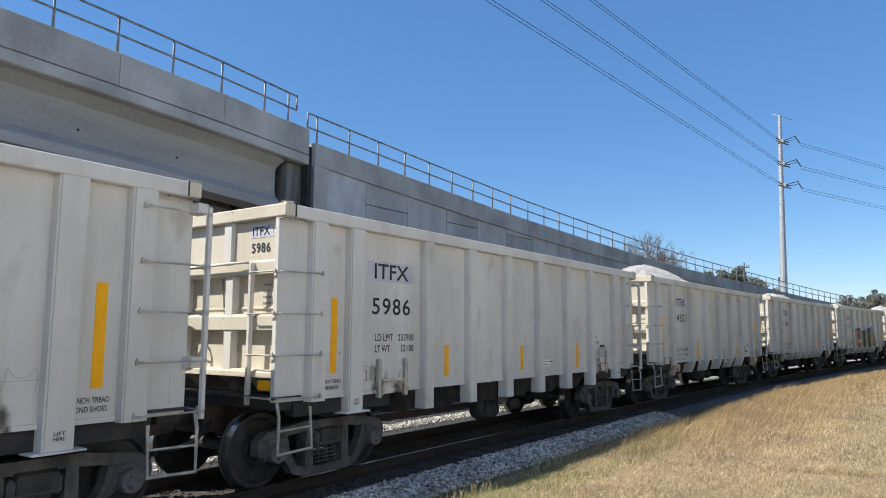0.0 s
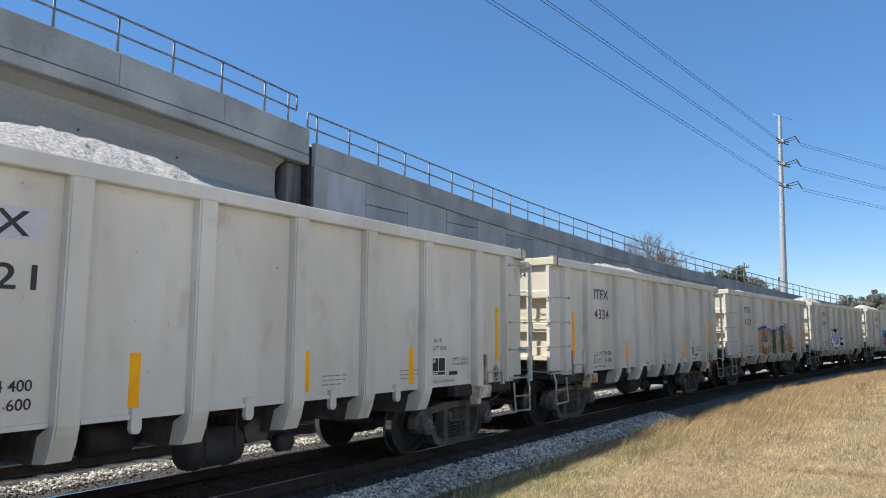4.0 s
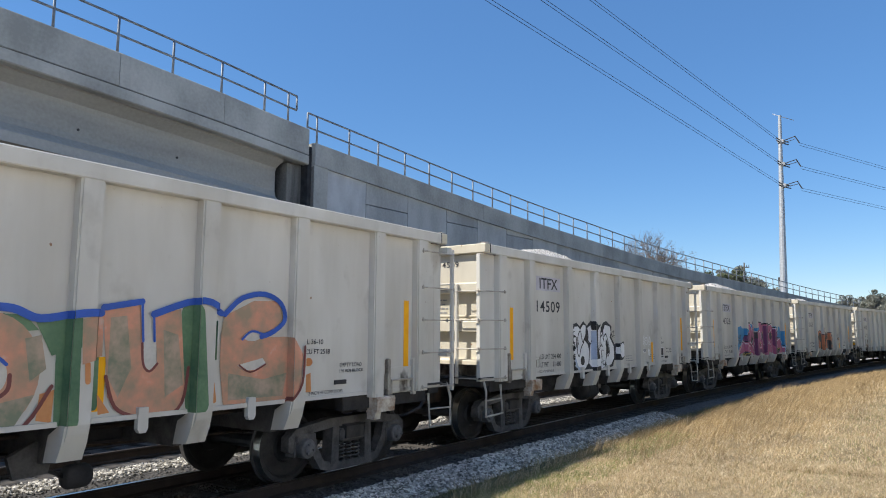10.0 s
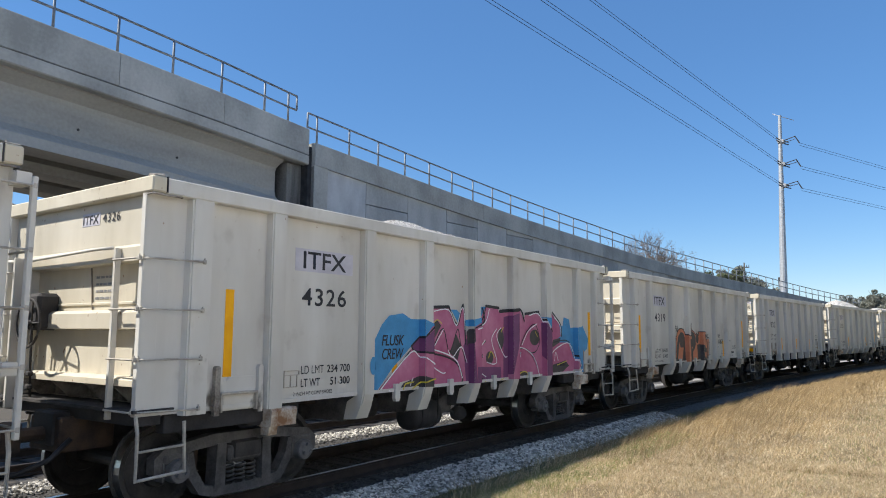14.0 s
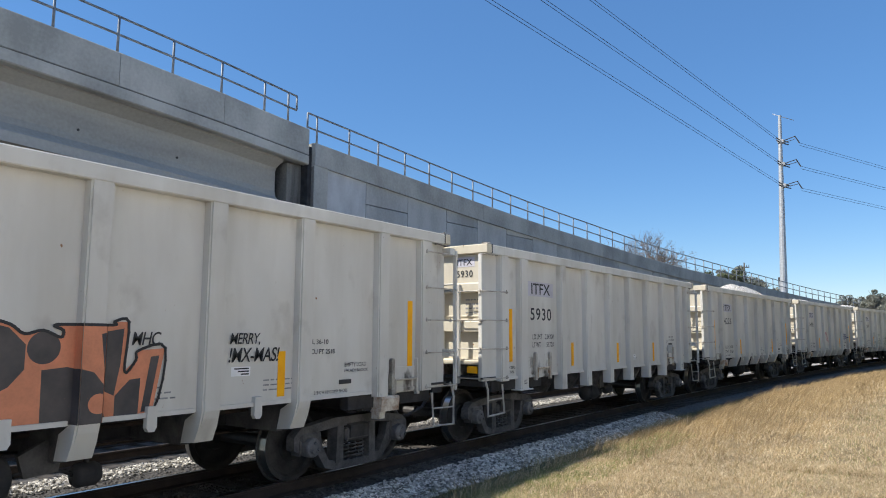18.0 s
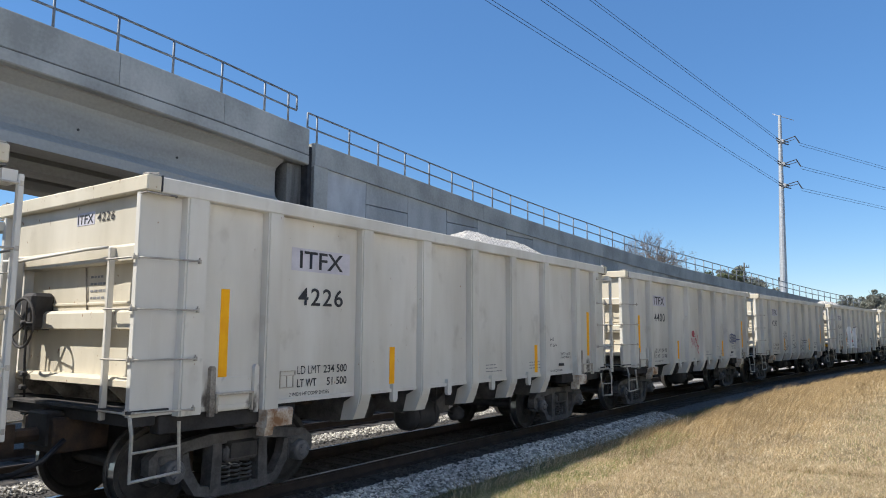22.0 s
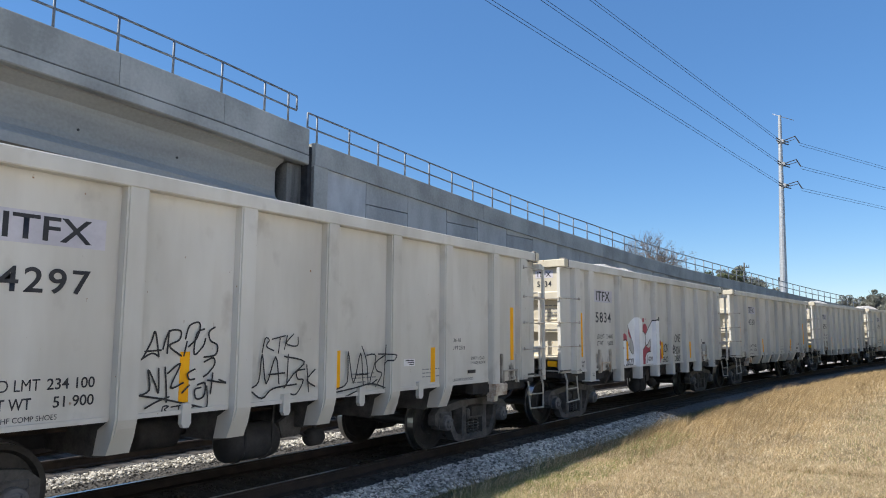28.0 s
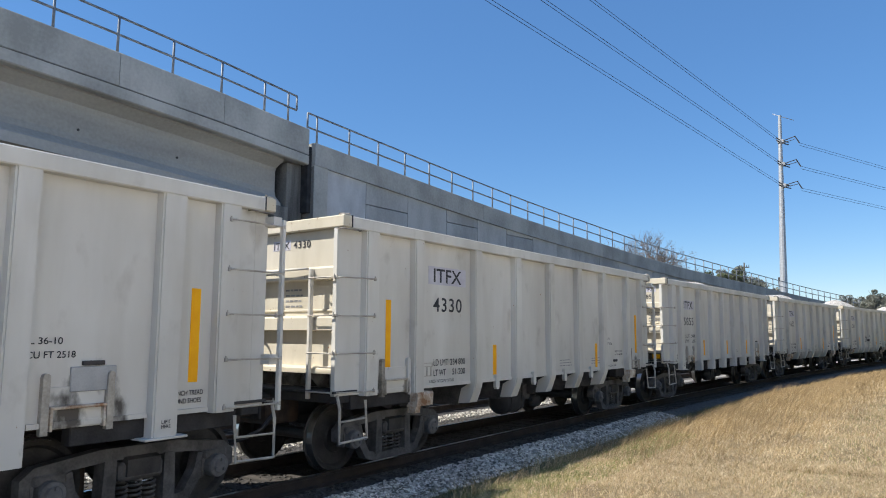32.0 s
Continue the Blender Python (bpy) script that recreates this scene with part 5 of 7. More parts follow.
GRAFFITI[6].append(("BLACKP", (("s", 0.027, ((3.31, 1.23), (3.35, 1.65), (3.45, 1.83), (3.72, 1.83), (3.84, 1.98), (4.08, 2.06), (4.33, 2.04), (4.29, 2.03), (4.43, 1.96), (4.53, 1.86), (4.75, 1.86), (4.76, 1.95), (4.68, 2.18), (4.84, 2.19), (4.84, 2.04), (5.05, 2.03), (5.28, 1.97), (5.4, 1.89), (5.55, 1.92), (5.7, 1.86), (5.72, 1.92), (5.66, 1.97), (6.17, 1.97), (6.18, 2.0), (6.33, 2.0), (6.31, 1.54), (6.42, 1.64), (6.44, 1.73), (6.73, 1.75), (6.62, 1.14), (6.21, 1.08), (6.18, 0.93), (5.95, 0.84), (5.82, 0.97), (5.35, 1.04), (5.3, 0.96), (5.19, 0.98), (5.14, 1.07), (4.83, 1.08), (4.8, 0.88), (4.57, 0.83), (4.52, 1.03), (4.24, 1.03), (3.56, 1.06), (3.64, 1.23), (3.31, 1.23))),)))
GRAFFITI[11] = []
GRAFFITI[11].append(("REDP", (("p", ((3.07, 1.65), (3.19, 1.86), (3.31, 1.92), (3.44, 1.88), (3.49, 1.75), (3.34, 1.75), (3.17, 1.68))), ("e", 3.05, 1.57, 0.04, 0.06), ("p", ((3.08, 1.43), (3.17, 1.21), (3.28, 1.08), (3.07, 1.15))), ("p", ((3.56, 2.04), (3.7, 1.95), (3.8, 1.78), (3.75, 1.7), (3.66, 1.8), (3.56, 1.91))), ("e", 4.67, 2.04, 0.15, 0.13), ("e", 4.57, 2.26, 0.06, 0.06), ("p", ((4.36, 1.49), (4.65, 1.61), (4.91, 1.54), (4.99, 1.57), (4.98, 1.45), (4.68, 1.36), (4.65, 1.15), (4.55, 1.08), (4.32, 1.07), (4.37, 1.29))), ("e", 5.58, 2.05, 0.06, 0.13), ("p", ((5.51, 1.51), (5.78, 1.51), (5.84, 1.28), (5.72, 1.07), (5.52, 1.07))), ("e", 5.77, 1.66, 0.07, 0.07), ("e", 4.36, 2.23, 0.01, 0.02), ("e", 4.75, 2.29, 0.02, 0.02), ("e", 3.47, 1.97, 0.01, 0.02), ("e", 3.17, 2.0, 0.02, 0.01), ("e", 5.72, 1.98, 0.02, 0.02),)))
GRAFFITI[11].append(("WHITEP", (("p", ((3.52, 2.12), (3.74, 2.23), (3.99, 2.32), (4.16, 2.26), (4.26, 2.05), (4.31, 1.86), (4.54, 1.97), (4.65, 1.89), (4.67, 1.71), (4.6, 1.55), (4.39, 1.5), (4.33, 1.47), (4.35, 1.29), (4.3, 1.06), (3.32, 1.08), (3.17, 1.21), (3.1, 1.4), (3.11, 1.62), (3.26, 1.74), (3.47, 1.72), (3.58, 1.61), (3.69, 1.46), (3.8, 1.4), (3.87, 1.47), (3.84, 1.63), (3.73, 1.81), (3.61, 1.98))), ("p", ((4.67, 1.88), (4.91, 2.07), (5.18, 2.27), (5.47, 2.3), (5.55, 2.2), (5.55, 1.93), (5.51, 1.5), (5.53, 1.07), (4.68, 1.07), (4.65, 1.3), (4.75, 1.42), (5.0, 1.43), (5.0, 1.75), (4.75, 1.61), (4.67, 1.68))),)))
GRAFFITI[11].append(("PGREY", (("p", ((3.58, 1.64), (3.68, 1.79), (3.73, 1.83), (3.84, 1.63), (3.85, 1.47), (3.78, 1.41), (3.68, 1.49))),)))
GRAFFITI[11].append(("BLACKP", (("s", 0.02, ((3.52, 2.12), (3.61, 1.98), (3.73, 1.82), (3.85, 1.63), (3.87, 1.46), (3.79, 1.41), (3.68, 1.48), (3.58, 1.59), (3.49, 1.72))), ("s", 0.018, ((3.49, 1.72), (3.32, 1.77), (3.14, 1.67), (3.09, 1.51), (3.14, 1.29), (3.32, 1.09))), ("s", 0.056, ((4.23, 2.2), (4.28, 2.06), (4.3, 1.89))), ("s", 0.021, ((4.31, 1.89), (4.49, 1.97), (4.64, 1.91), (4.69, 1.77), (4.62, 1.57), (4.39, 1.48), (4.33, 1.5))), ("s", 0.026, ((4.67, 1.88), (4.91, 2.07), (5.21, 2.28))), ("s", 0.049, ((5.24, 2.28), (5.38, 2.27))), ("s", 0.054, ((5.41, 2.33), (5.54, 2.25))), ("s", 0.022, ((5.54, 2.23), (5.55, 1.93), (5.51, 1.5))), ("s", 0.022, ((5.0, 1.77), (4.75, 1.61), (4.67, 1.67))), ("s", 0.021, ((5.0, 1.77), (5.01, 1.43))), ("s", 0.019, ((4.37, 1.47), (4.45, 1.28), (4.33, 1.06))), ("s", 0.02, ((4.68, 1.07), (4.65, 1.3), (4.75, 1.42), (5.0, 1.45))), ("s", 0.02, ((5.53, 1.5), (5.57, 1.29), (5.75, 1.09))),)))
GRAFFITI[9] = []
GRAFFITI[9].append(("TAGBLUE", (("s", 0.045, ((9.27, 1.88), (9.15, 1.87), (9.15, 1.77), (9.25, 1.78))), ("s", 0.045, ((9.15, 1.77), (9.14, 1.63), (9.27, 1.68))), ("s", 0.045, ((9.3, 1.61), (9.33, 1.77), (9.36, 1.9), (9.39, 1.9), (9.44, 1.62))), ("s", 0.045, ((9.31, 1.71), (9.43, 1.73))), ("s", 0.045, ((9.53, 1.88), (9.42, 1.89), (9.41, 1.81), (9.53, 1.75), (9.52, 1.66), (9.41, 1.67))), ("s", 0.045, ((9.68, 1.86), (9.55, 1.87), (9.56, 1.77), (9.65, 1.77))), ("s", 0.045, ((9.56, 1.77), (9.56, 1.66), (9.67, 1.66))), ("s", 0.045, ((9.71, 1.66), (9.72, 1.86), (9.83, 1.82), (9.81, 1.76), (9.72, 1.75), (9.83, 1.6))), ("s", 0.03, ((9.82, 1.67), (9.84, 1.72))), ("s", 0.03, ((9.86, 1.66), (9.88, 1.72))), ("s", 0.025, ((9.31, 1.59), (9.55, 1.59))),)))
GRAFFITI[9].append(("REDP", (("s", 0.025, ((4.82, 1.77), (4.9, 1.51), (5.08, 1.79))), ("s", 0.025, ((5.08, 1.53), (5.19, 1.76), (5.27, 1.57), (5.41, 1.79), (5.47, 1.54))), ("s", 0.025, ((5.4, 1.5), (5.55, 1.72), (5.69, 1.9))), ("s", 0.025, ((5.45, 1.77), (5.67, 1.47))), ("s", 0.022, ((5.54, 1.48), (5.58, 1.56), (5.72, 1.54), (5.56, 1.45), (5.71, 1.31))), ("e", 5.22, 1.91, 0.13, 0.1), ("s", 0.02, ((4.83, 1.67), (4.85, 1.58))), ("s", 0.02, ((5.28, 1.86), (5.41, 1.81))),)))
GRAFFITI[10] = []
GRAFFITI[10].append(("BLACKP", (("s", 0.019, ((3.42, 1.63), (3.55, 1.7), (3.63, 1.67))), ("s", 0.019, ((3.46, 1.66), (3.54, 1.81), (3.58, 1.91), (3.63, 1.67))), ("s", 0.019, ((3.48, 1.72), (3.65, 1.73))), ("s", 0.019, ((3.73, 1.92), (3.72, 1.7))), ("s", 0.019, ((3.67, 1.74), (3.73, 1.91), (3.86, 1.92), (3.85, 1.83), (3.74, 1.77), (3.88, 1.67))), ("s", 0.019, ((3.94, 1.81), (3.91, 1.67))), ("s", 0.019, ((3.92, 1.84), (3.96, 1.97), (4.06, 2.01), (4.09, 1.96), (4.05, 1.84), (3.96, 1.76))), ("s", 0.019, ((4.14, 1.94), (4.05, 1.89), (4.03, 1.68), (4.13, 1.76), (4.16, 1.84))), ("s", 0.019, ((4.27, 1.96), (4.2, 1.91), (4.22, 1.82), (4.31, 1.77), (4.29, 1.67), (4.15, 1.65))),)))
GRAFFITI[10].append(("BLACKP", (("s", 0.019, ((3.42, 1.3), (3.54, 1.35), (3.52, 1.54), (3.6, 1.4), (3.64, 1.32), (3.63, 1.55))), ("s", 0.019, ((3.7, 1.56), (3.72, 1.38), (3.73, 1.22))), ("s", 0.019, ((3.73, 1.5), (3.87, 1.59), (3.77, 1.36), (3.91, 1.4))), ("s", 0.019, ((4.04, 1.53), (3.96, 1.49), (3.98, 1.43), (4.04, 1.43))), ("s", 0.019, ((4.15, 1.6), (4.26, 1.64), (4.28, 1.57), (4.2, 1.48), (4.15, 1.45))), ("s", 0.019, ((4.08, 1.37), (4.17, 1.38), (4.16, 1.25), (4.07, 1.23), (4.05, 1.32), (4.12, 1.34))), ("s", 0.019, ((3.9, 1.3), (3.98, 1.37))), ("s", 0.019, ((4.2, 1.41), (4.43, 1.37), (4.34, 1.41))), ("s", 0.019, ((4.24, 1.27), (4.26, 1.48))), ("s", 0.019, ((3.4, 1.31), (3.7, 1.25), (4.06, 1.16), (4.2, 1.14), (4.19, 1.35))),)))
GRAFFITI[10].append(("BLACKP", (("s", 0.019, ((3.5, 1.18), (3.61, 1.23), (3.75, 1.27))), ("s", 0.014, ((3.68, 1.12), (3.69, 1.18), (3.75, 1.18), (3.71, 1.15), (3.76, 1.11))), ("s", 0.014, ((3.78, 1.17), (3.92, 1.18))), ("s", 0.014, ((3.86, 1.1), (3.87, 1.18))), ("s", 0.014, ((3.96, 1.11), (3.97, 1.17))), ("s", 0.014, ((4.06, 1.16), (3.98, 1.13), (4.05, 1.08))), ("s", 0.016, ((4.91, 1.68), (4.95, 1.84), (5.01, 1.82), (4.97, 1.75), (5.08, 1.7))), ("s", 0.016, ((5.05, 1.83), (5.25, 1.87))), ("s", 0.016, ((5.15, 1.67), (5.17, 1.84))), ("s", 0.016, ((5.24, 1.71), (5.28, 1.87))), ("s", 0.016, ((5.38, 1.89), (5.27, 1.78), (5.44, 1.75), (5.45, 1.85))), ("s", 0.019, ((4.75, 1.29), (4.87, 1.36), (4.91, 1.66), (4.98, 1.33), (5.11, 1.63), (5.17, 1.32))),)))
GRAFFITI[10].append(("BLACKP", (("s", 0.019, ((5.01, 1.43), (5.25, 1.44))), ("s", 0.019, ((5.24, 1.63), (5.56, 1.56), (5.39, 1.42), (5.25, 1.27))), ("s", 0.019, ((5.3, 1.65), (5.29, 1.3))), ("s", 0.019, ((5.57, 1.47), (5.44, 1.45), (5.46, 1.36), (5.55, 1.34), (5.45, 1.19), (5.35, 1.19))), ("s", 0.019, ((5.6, 1.52), (5.64, 1.2))), ("s", 0.019, ((5.74, 1.46), (5.61, 1.34), (5.74, 1.26))), ("s", 0.019, ((4.75, 1.27), (4.92, 1.17), (5.08, 1.27), (5.44, 1.3))), ("s", 0.019, ((6.13, 1.2), (6.32, 1.28), (6.33, 1.66), (6.44, 1.26), (6.57, 1.64), (6.63, 1.23))), ("s", 0.019, ((6.48, 1.36), (6.72, 1.36))), ("s", 0.019, ((6.59, 1.73), (6.69, 1.53), (6.73, 1.22))), ("s", 0.019, ((6.69, 1.61), (6.88, 1.59), (6.76, 1.24), (6.91, 1.28))),)))
GRAFFITI[10].append(("BLACKP", (("s", 0.019, ((7.07, 1.6), (6.88, 1.51), (6.9, 1.4), (7.01, 1.35), (6.88, 1.19))), ("s", 0.019, ((6.93, 1.62), (7.19, 1.6), (7.06, 1.48))), ("s", 0.019, ((7.09, 1.74), (7.04, 1.15))), ("s", 0.019, ((6.1, 1.16), (6.43, 1.19), (6.79, 1.23), (7.08, 1.16))), ("s", 0.019, ((6.27, 1.09), (6.49, 1.15))),)))
GRAFFITI[9].append(("PGREY", scribble(9, 7.5, 1.3, 7.9, 1.5, 3, 0.02)))
GRAFFITI[-1] = [("PGREY", (("s", 0.008, ((9.86, 1.42), (9.88, 1.52), (9.90, 1.60), (9.96, 1.53), (10.06, 1.53), (10.12, 1.60), (10.14, 1.50), (10.12, 1.40))), ("s", 0.006, ((9.84, 1.50), (10.20, 1.50)))))]
GRAFFITI[15] = [("BLACKP", scribble(11, 4.6, 1.3, 6.2, 1.9, 5, 0.04))]
for xx in (-0.485, 0.485):
    for za, zb in ((1.44, 1.935), (2.11, 2.615)):
        boxed("end_post", PAINT, CARS[10], xx - 0.075, xx + 0.075, -HALF + 0.085, -HALF + 0.2, za, zb, 0.006)
for k_ in (4, 2, 9, 6, 10):
    boxed("sticker", STICKER, CARS[k_], SHEET, SHEET + 0.002, 7.55 - HALF, 7.81 - HALF, 1.43, 1.53, 0.0, "white sticker with black print")
    for z_, w_ in ((1.503, 0.20), (1.473, 0.15), (1.443, 0.11)):
        boxed("print_line", BLACK, CARS[k_], SHEET + 0.002, SHEET + 0.004, 7.79 - w_ - HALF, 7.79 - HALF, z_, z_ + 0.015)
KIND_OF = {row[0]: row[1] for row in TRAIN}
for k, layers in GRAFFITI.items():
    spray(CARS[k], KIND_OF[k], layers)
WORDS = ((5, "FLUSK", 3.63, 1.73, 0.50, 0.15), (5, "CREW", 3.64, 1.54, 0.48, 0.15), (6, "TEPid", 3.46, 1.97, 0.40, 0.17), (6, "MHC", 6.37, 1.78, 0.31, 0.13), (6, "MERRY,", 7.51, 1.76, 0.42, 0.14), (6, "!MX-MAS!", 7.50, 1.58, 0.72, 0.16),
         (11, "J.one", 4.74, 1.16, 0.42, 0.21), (11, "2020", 3.36, 1.135, 0.49, 0.17), (11, "JON", 5.95, 1.33, 0.43, 0.31), (11, "SHO", 5.90, 1.14, 0.44, 0.15),
         (11, "J-ONE", 6.74, 1.60, 0.66, 0.30), (11, "SHOW", 6.80, 1.33, 0.58, 0.23), (11, "OBIS", 6.83, 1.14, 0.54, 0.16))
for k, word, u, z, w, h in WORDS:
    lettering("sprayed_word", word, CARS[k], SPRAY["BLACKP"], (SHEET + 0.012, u - HALF, z), w, h)
lettering("sprayed_word", "e", CARS[11], SPRAY["BLACKP"], (SIDE - 0.004, 6.42 - HALF, 1.36), 0.15, 0.25)
for u, z0_, z1_ in ((3.48, 1.24, 1.72), (5.90, 1.24, 1.69)):
    boxed("reflector_strip", YELLOW, CARS[11], SHEET, SHEET + 0.011, u - 0.055 - HALF, u + 0.055 - HALF, z0_, z1_, 0.0, "yellow reflective strip")


def along(t):
    """How far the leading end of car 0 lies up the track at t seconds."""
    q, out = t / 16 - 1, 0.0
    for c in (-0.126258, -0.315036, 0.651388, -0.640792, -76.9271, -69.7902):
        out = out * q + c
    return out


SLACK = {1: -0.08, 2: -0.03, 3: -0.03, 6: -0.05, 7: -0.05, 9: -0.03}  # give in the couplings


def motions():
    times = [i * 0.5 for i in range(65)]
    fine = [i * 0.14 for i in range(229)] + [32.0]
    for k, car in CARS.items():
        rows = [(t, track_pose(along(t) + k * PITCH + HALF + SLACK.get(k, 0.0))) for t in times]
        walk(car, rows)
        walk(LOADS[k], rows)
        for ob in car.children_recursive:
            if ob.name.startswith("wheelset"):
                base = ob.location.copy()
                walk(ob, [(t, Matrix.Translation(base) @ Matrix.Rotation((5.656 - along(t)) / 0.457, 4, "X")) for t in fine])


# ---------------------------------------------------------------- ground and track bed
def ground_z(x, y):
    e, rise = track_side(x, y)
    ae = abs(e)
    if e >= 0:
        pts = ((0, -0.19), (1.45, -0.19), (1.75, -0.24), (2.2, -0.36), (2.45, -0.36), (3.1, -0.04), (3.6, 0.10), (5.0, 0.20), (7.8, 0.34), (20, 0.42), (400, 0.42))
    else:
        pts = ((0, -0.19), (1.45, -0.19), (1.75, -0.24), (2.3, -0.34), (2.7, -0.25), (6.0, -0.25), (7.0, -0.40), (400, -0.4))
    z = pts[-1][1]
    for (a, za), (b, zb) in zip(pts, pts[1:]):
        if ae <= b:
            f = (ae - a) / (b - a)
            z = za + (zb - za) * f
            break
    far = min(1.0, max(0.0, (y - 24) / 20.0))
    if e > 2.3:
        z -= far * 0.22 * max(0, 1 - abs(e - 3.6) / 3.5)
    z += RAILTOP + rise
    if e > 2.6:
        z += 0.06 * noise.noise((x * 0.35, y * 0.25, 3)) + 0.03 * noise.noise((x * 1.3, y * 1.1, 7))
    return z


def ground_material():
    m, tree, b = material("ground_earth_and_straw", 0.95)
    N, Lk = tree.nodes, tree.links
    at = N.new("ShaderNodeVertexColor")
    at.layer_name = "zone"
    sep = N.new("ShaderNodeSeparateColor")
    Lk.new(at.outputs[0], sep.inputs[0])
    tc = N.new("ShaderNodeTexCoord")
    n1, n2, vor = N.new("ShaderNodeTexNoise"), N.new("ShaderNodeTexNoise"), N.new("ShaderNodeTexVoronoi")
    n1.inputs["Scale"].default_value, n1.inputs["Detail"].default_value = 0.7, 8
    n2.inputs["Scale"].default_value, n2.inputs["Detail"].default_value = 30, 6
    vor.inputs["Scale"].default_value = 17
    for n in (n1, n2, vor):
        Lk.new(tc.outputs["Object"], n.inputs["Vector"])

    def ramp(src, c0, c1, p0=0.35, p1=0.65):
        r = N.new("ShaderNodeValToRGB")
        r.color_ramp.elements[0].position, r.color_ramp.elements[1].position = p0, p1
        r.color_ramp.elements[0].color, r.color_ramp.elements[1].color = (*c0, 1), (*c1, 1)
        Lk.new(src, r.inputs[0])
        return r.outputs[0]

    straw = ramp(n1.outputs[0], (0.16, 0.12, 0.065), (0.32, 0.25, 0.145))
    fine = ramp(n2.outputs[0], (0.55, 0.55, 0.5), (1.2, 1.15, 1.1))
    mul = N.new("ShaderNodeMix")
    mul.data_type, mul.blend_type = "RGBA", "MULTIPLY"
    mul.inputs[0].default_value = 1.0
    Lk.new(straw, mul.inputs[6])
    Lk.new(fine, mul.inputs[7])
    stones = ramp(vor.outputs["Color"], (0.20, 0.19, 0.18), (0.52, 0.51, 0.49), 0.2, 0.8)
    mix = N.new("ShaderNodeMix")
    mix.data_type = "RGBA"
    Lk.new(sep.outputs[0], mix.inputs[0])
    Lk.new(mul.outputs[2], mix.inputs[6])
    Lk.new(stones, mix.inputs[7])
    # oily bed; the shadow under the train is put into this colour too
    oil_shade = ramp(n2.outputs[0], (0.026, 0.024, 0.023), (0.08, 0.074, 0.068))
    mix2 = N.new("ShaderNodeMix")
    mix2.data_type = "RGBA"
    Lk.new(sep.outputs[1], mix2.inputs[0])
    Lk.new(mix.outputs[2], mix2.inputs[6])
    Lk.new(oil_shade, mix2.inputs[7])
    weeds = ramp(n1.outputs[0], (0.045, 0.05, 0.025), (0.12, 0.115, 0.055))
    mix3 = N.new("ShaderNodeMix")
    mix3.data_type = "RGBA"
    Lk.new(sep.outputs[2], mix3.inputs[0])
    Lk.new(mix2.outputs[2], mix3.inputs[6])
    Lk.new(weeds, mix3.inputs[7])
    Lk.new(mix3.outputs[2], b.inputs["Base Color"])
    bump = N.new("ShaderNodeBump")
    bump.inputs["Strength"].default_value, bump.inputs["Distance"].default_value = 0.7, 0.04
    Lk.new(vor.outputs["Distance"], bump.inputs["Height"])
    Lk.new(bump.outputs[0], b.inputs["Normal"])
    return m


def build_ground():
    xs = sorted(set(list(np.arange(-60, -12, 4.0)) + list(np.arange(-12, -4, 0.25)) + list(np.arange(-4, 8, 0.5)) + list(np.arange(8, 60, 4.0)) + [-2500, -1200, -600, -300, -150, -90, 90, 150, 300, 600, 1200, 2500]))
    ys = sorted(set(list(np.arange(-30, 0, 3.0)) + list(np.arange(0, 40, 0.5)) + list(np.arange(40, 120, 2.0)) + [-2500, -1000, -400, -150, -70, 130, 150, 180, 230, 300, 400, 600, 1000, 1800, 3500]))
    verts, zone = [], []
    for y in ys:
        shift = track_side(0, min(y, 130.0))[0] + TRACK_X if y > BEND_AT else 0.0
        for x in xs:
            xx = x - shift if abs(x) < 90 and y < 140 else x
            yy = min(max(y, -400), 130)
            z = ground_z(xx, yy) if abs(x) < 90 and -70 <= y < 140 else ground_z(xx if abs(xx) < 90 else math.copysign(90, xx), yy)
            verts.append((xx, y, z))
            e = track_side(xx, yy)[0]
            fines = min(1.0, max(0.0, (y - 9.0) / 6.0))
            # second value: oily bed, widened to paint the shadow either side of the pale strip
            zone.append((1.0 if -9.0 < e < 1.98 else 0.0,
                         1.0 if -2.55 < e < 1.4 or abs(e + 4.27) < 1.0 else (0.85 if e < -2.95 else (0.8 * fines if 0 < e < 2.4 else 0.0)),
                         0.0 if e < 1.92 or e > 3.7 else (1.0 if e < 3.3 else 0.5)))
    nx = len(xs)
    faces = [(j * nx + i, j * nx + i + 1, (j + 1) * nx + i + 1, (j + 1) * nx + i) for j in range(len(ys) - 1) for i in range(nx - 1)]
    me = bpy.data.meshes.new("ground")
    me.from_pydata(verts, [], faces)
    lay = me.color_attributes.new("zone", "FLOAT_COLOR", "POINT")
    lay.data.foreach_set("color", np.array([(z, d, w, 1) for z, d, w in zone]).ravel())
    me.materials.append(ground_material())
    for p in me.polygons:
        p.use_smooth = True
    return tagged(new("ground", me), "dry straw-coloured grass bank beside the gravel track bed", "ground", kind="structure")


build_ground()


def build_bounce_lane():
    """A pale concrete lane beside the camera, unseen, added to bounce sunlight onto near cars."""
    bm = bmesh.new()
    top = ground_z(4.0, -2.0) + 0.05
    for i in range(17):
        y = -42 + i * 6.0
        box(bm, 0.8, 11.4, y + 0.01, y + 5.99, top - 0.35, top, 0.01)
    ob = part("road", bm, BOUNCE_CONC)
    return tagged(ob, "plain pale concrete lane added out of view to bounce sunlight onto the cars", "road", kind="structure")


build_bounce_lane()
STUCCO = mottled("bounce_stucco", (0.66, 0.69, 0.72), (0.74, 0.77, 0.80), 0.6, 30, 0.9, 0, 0.2)
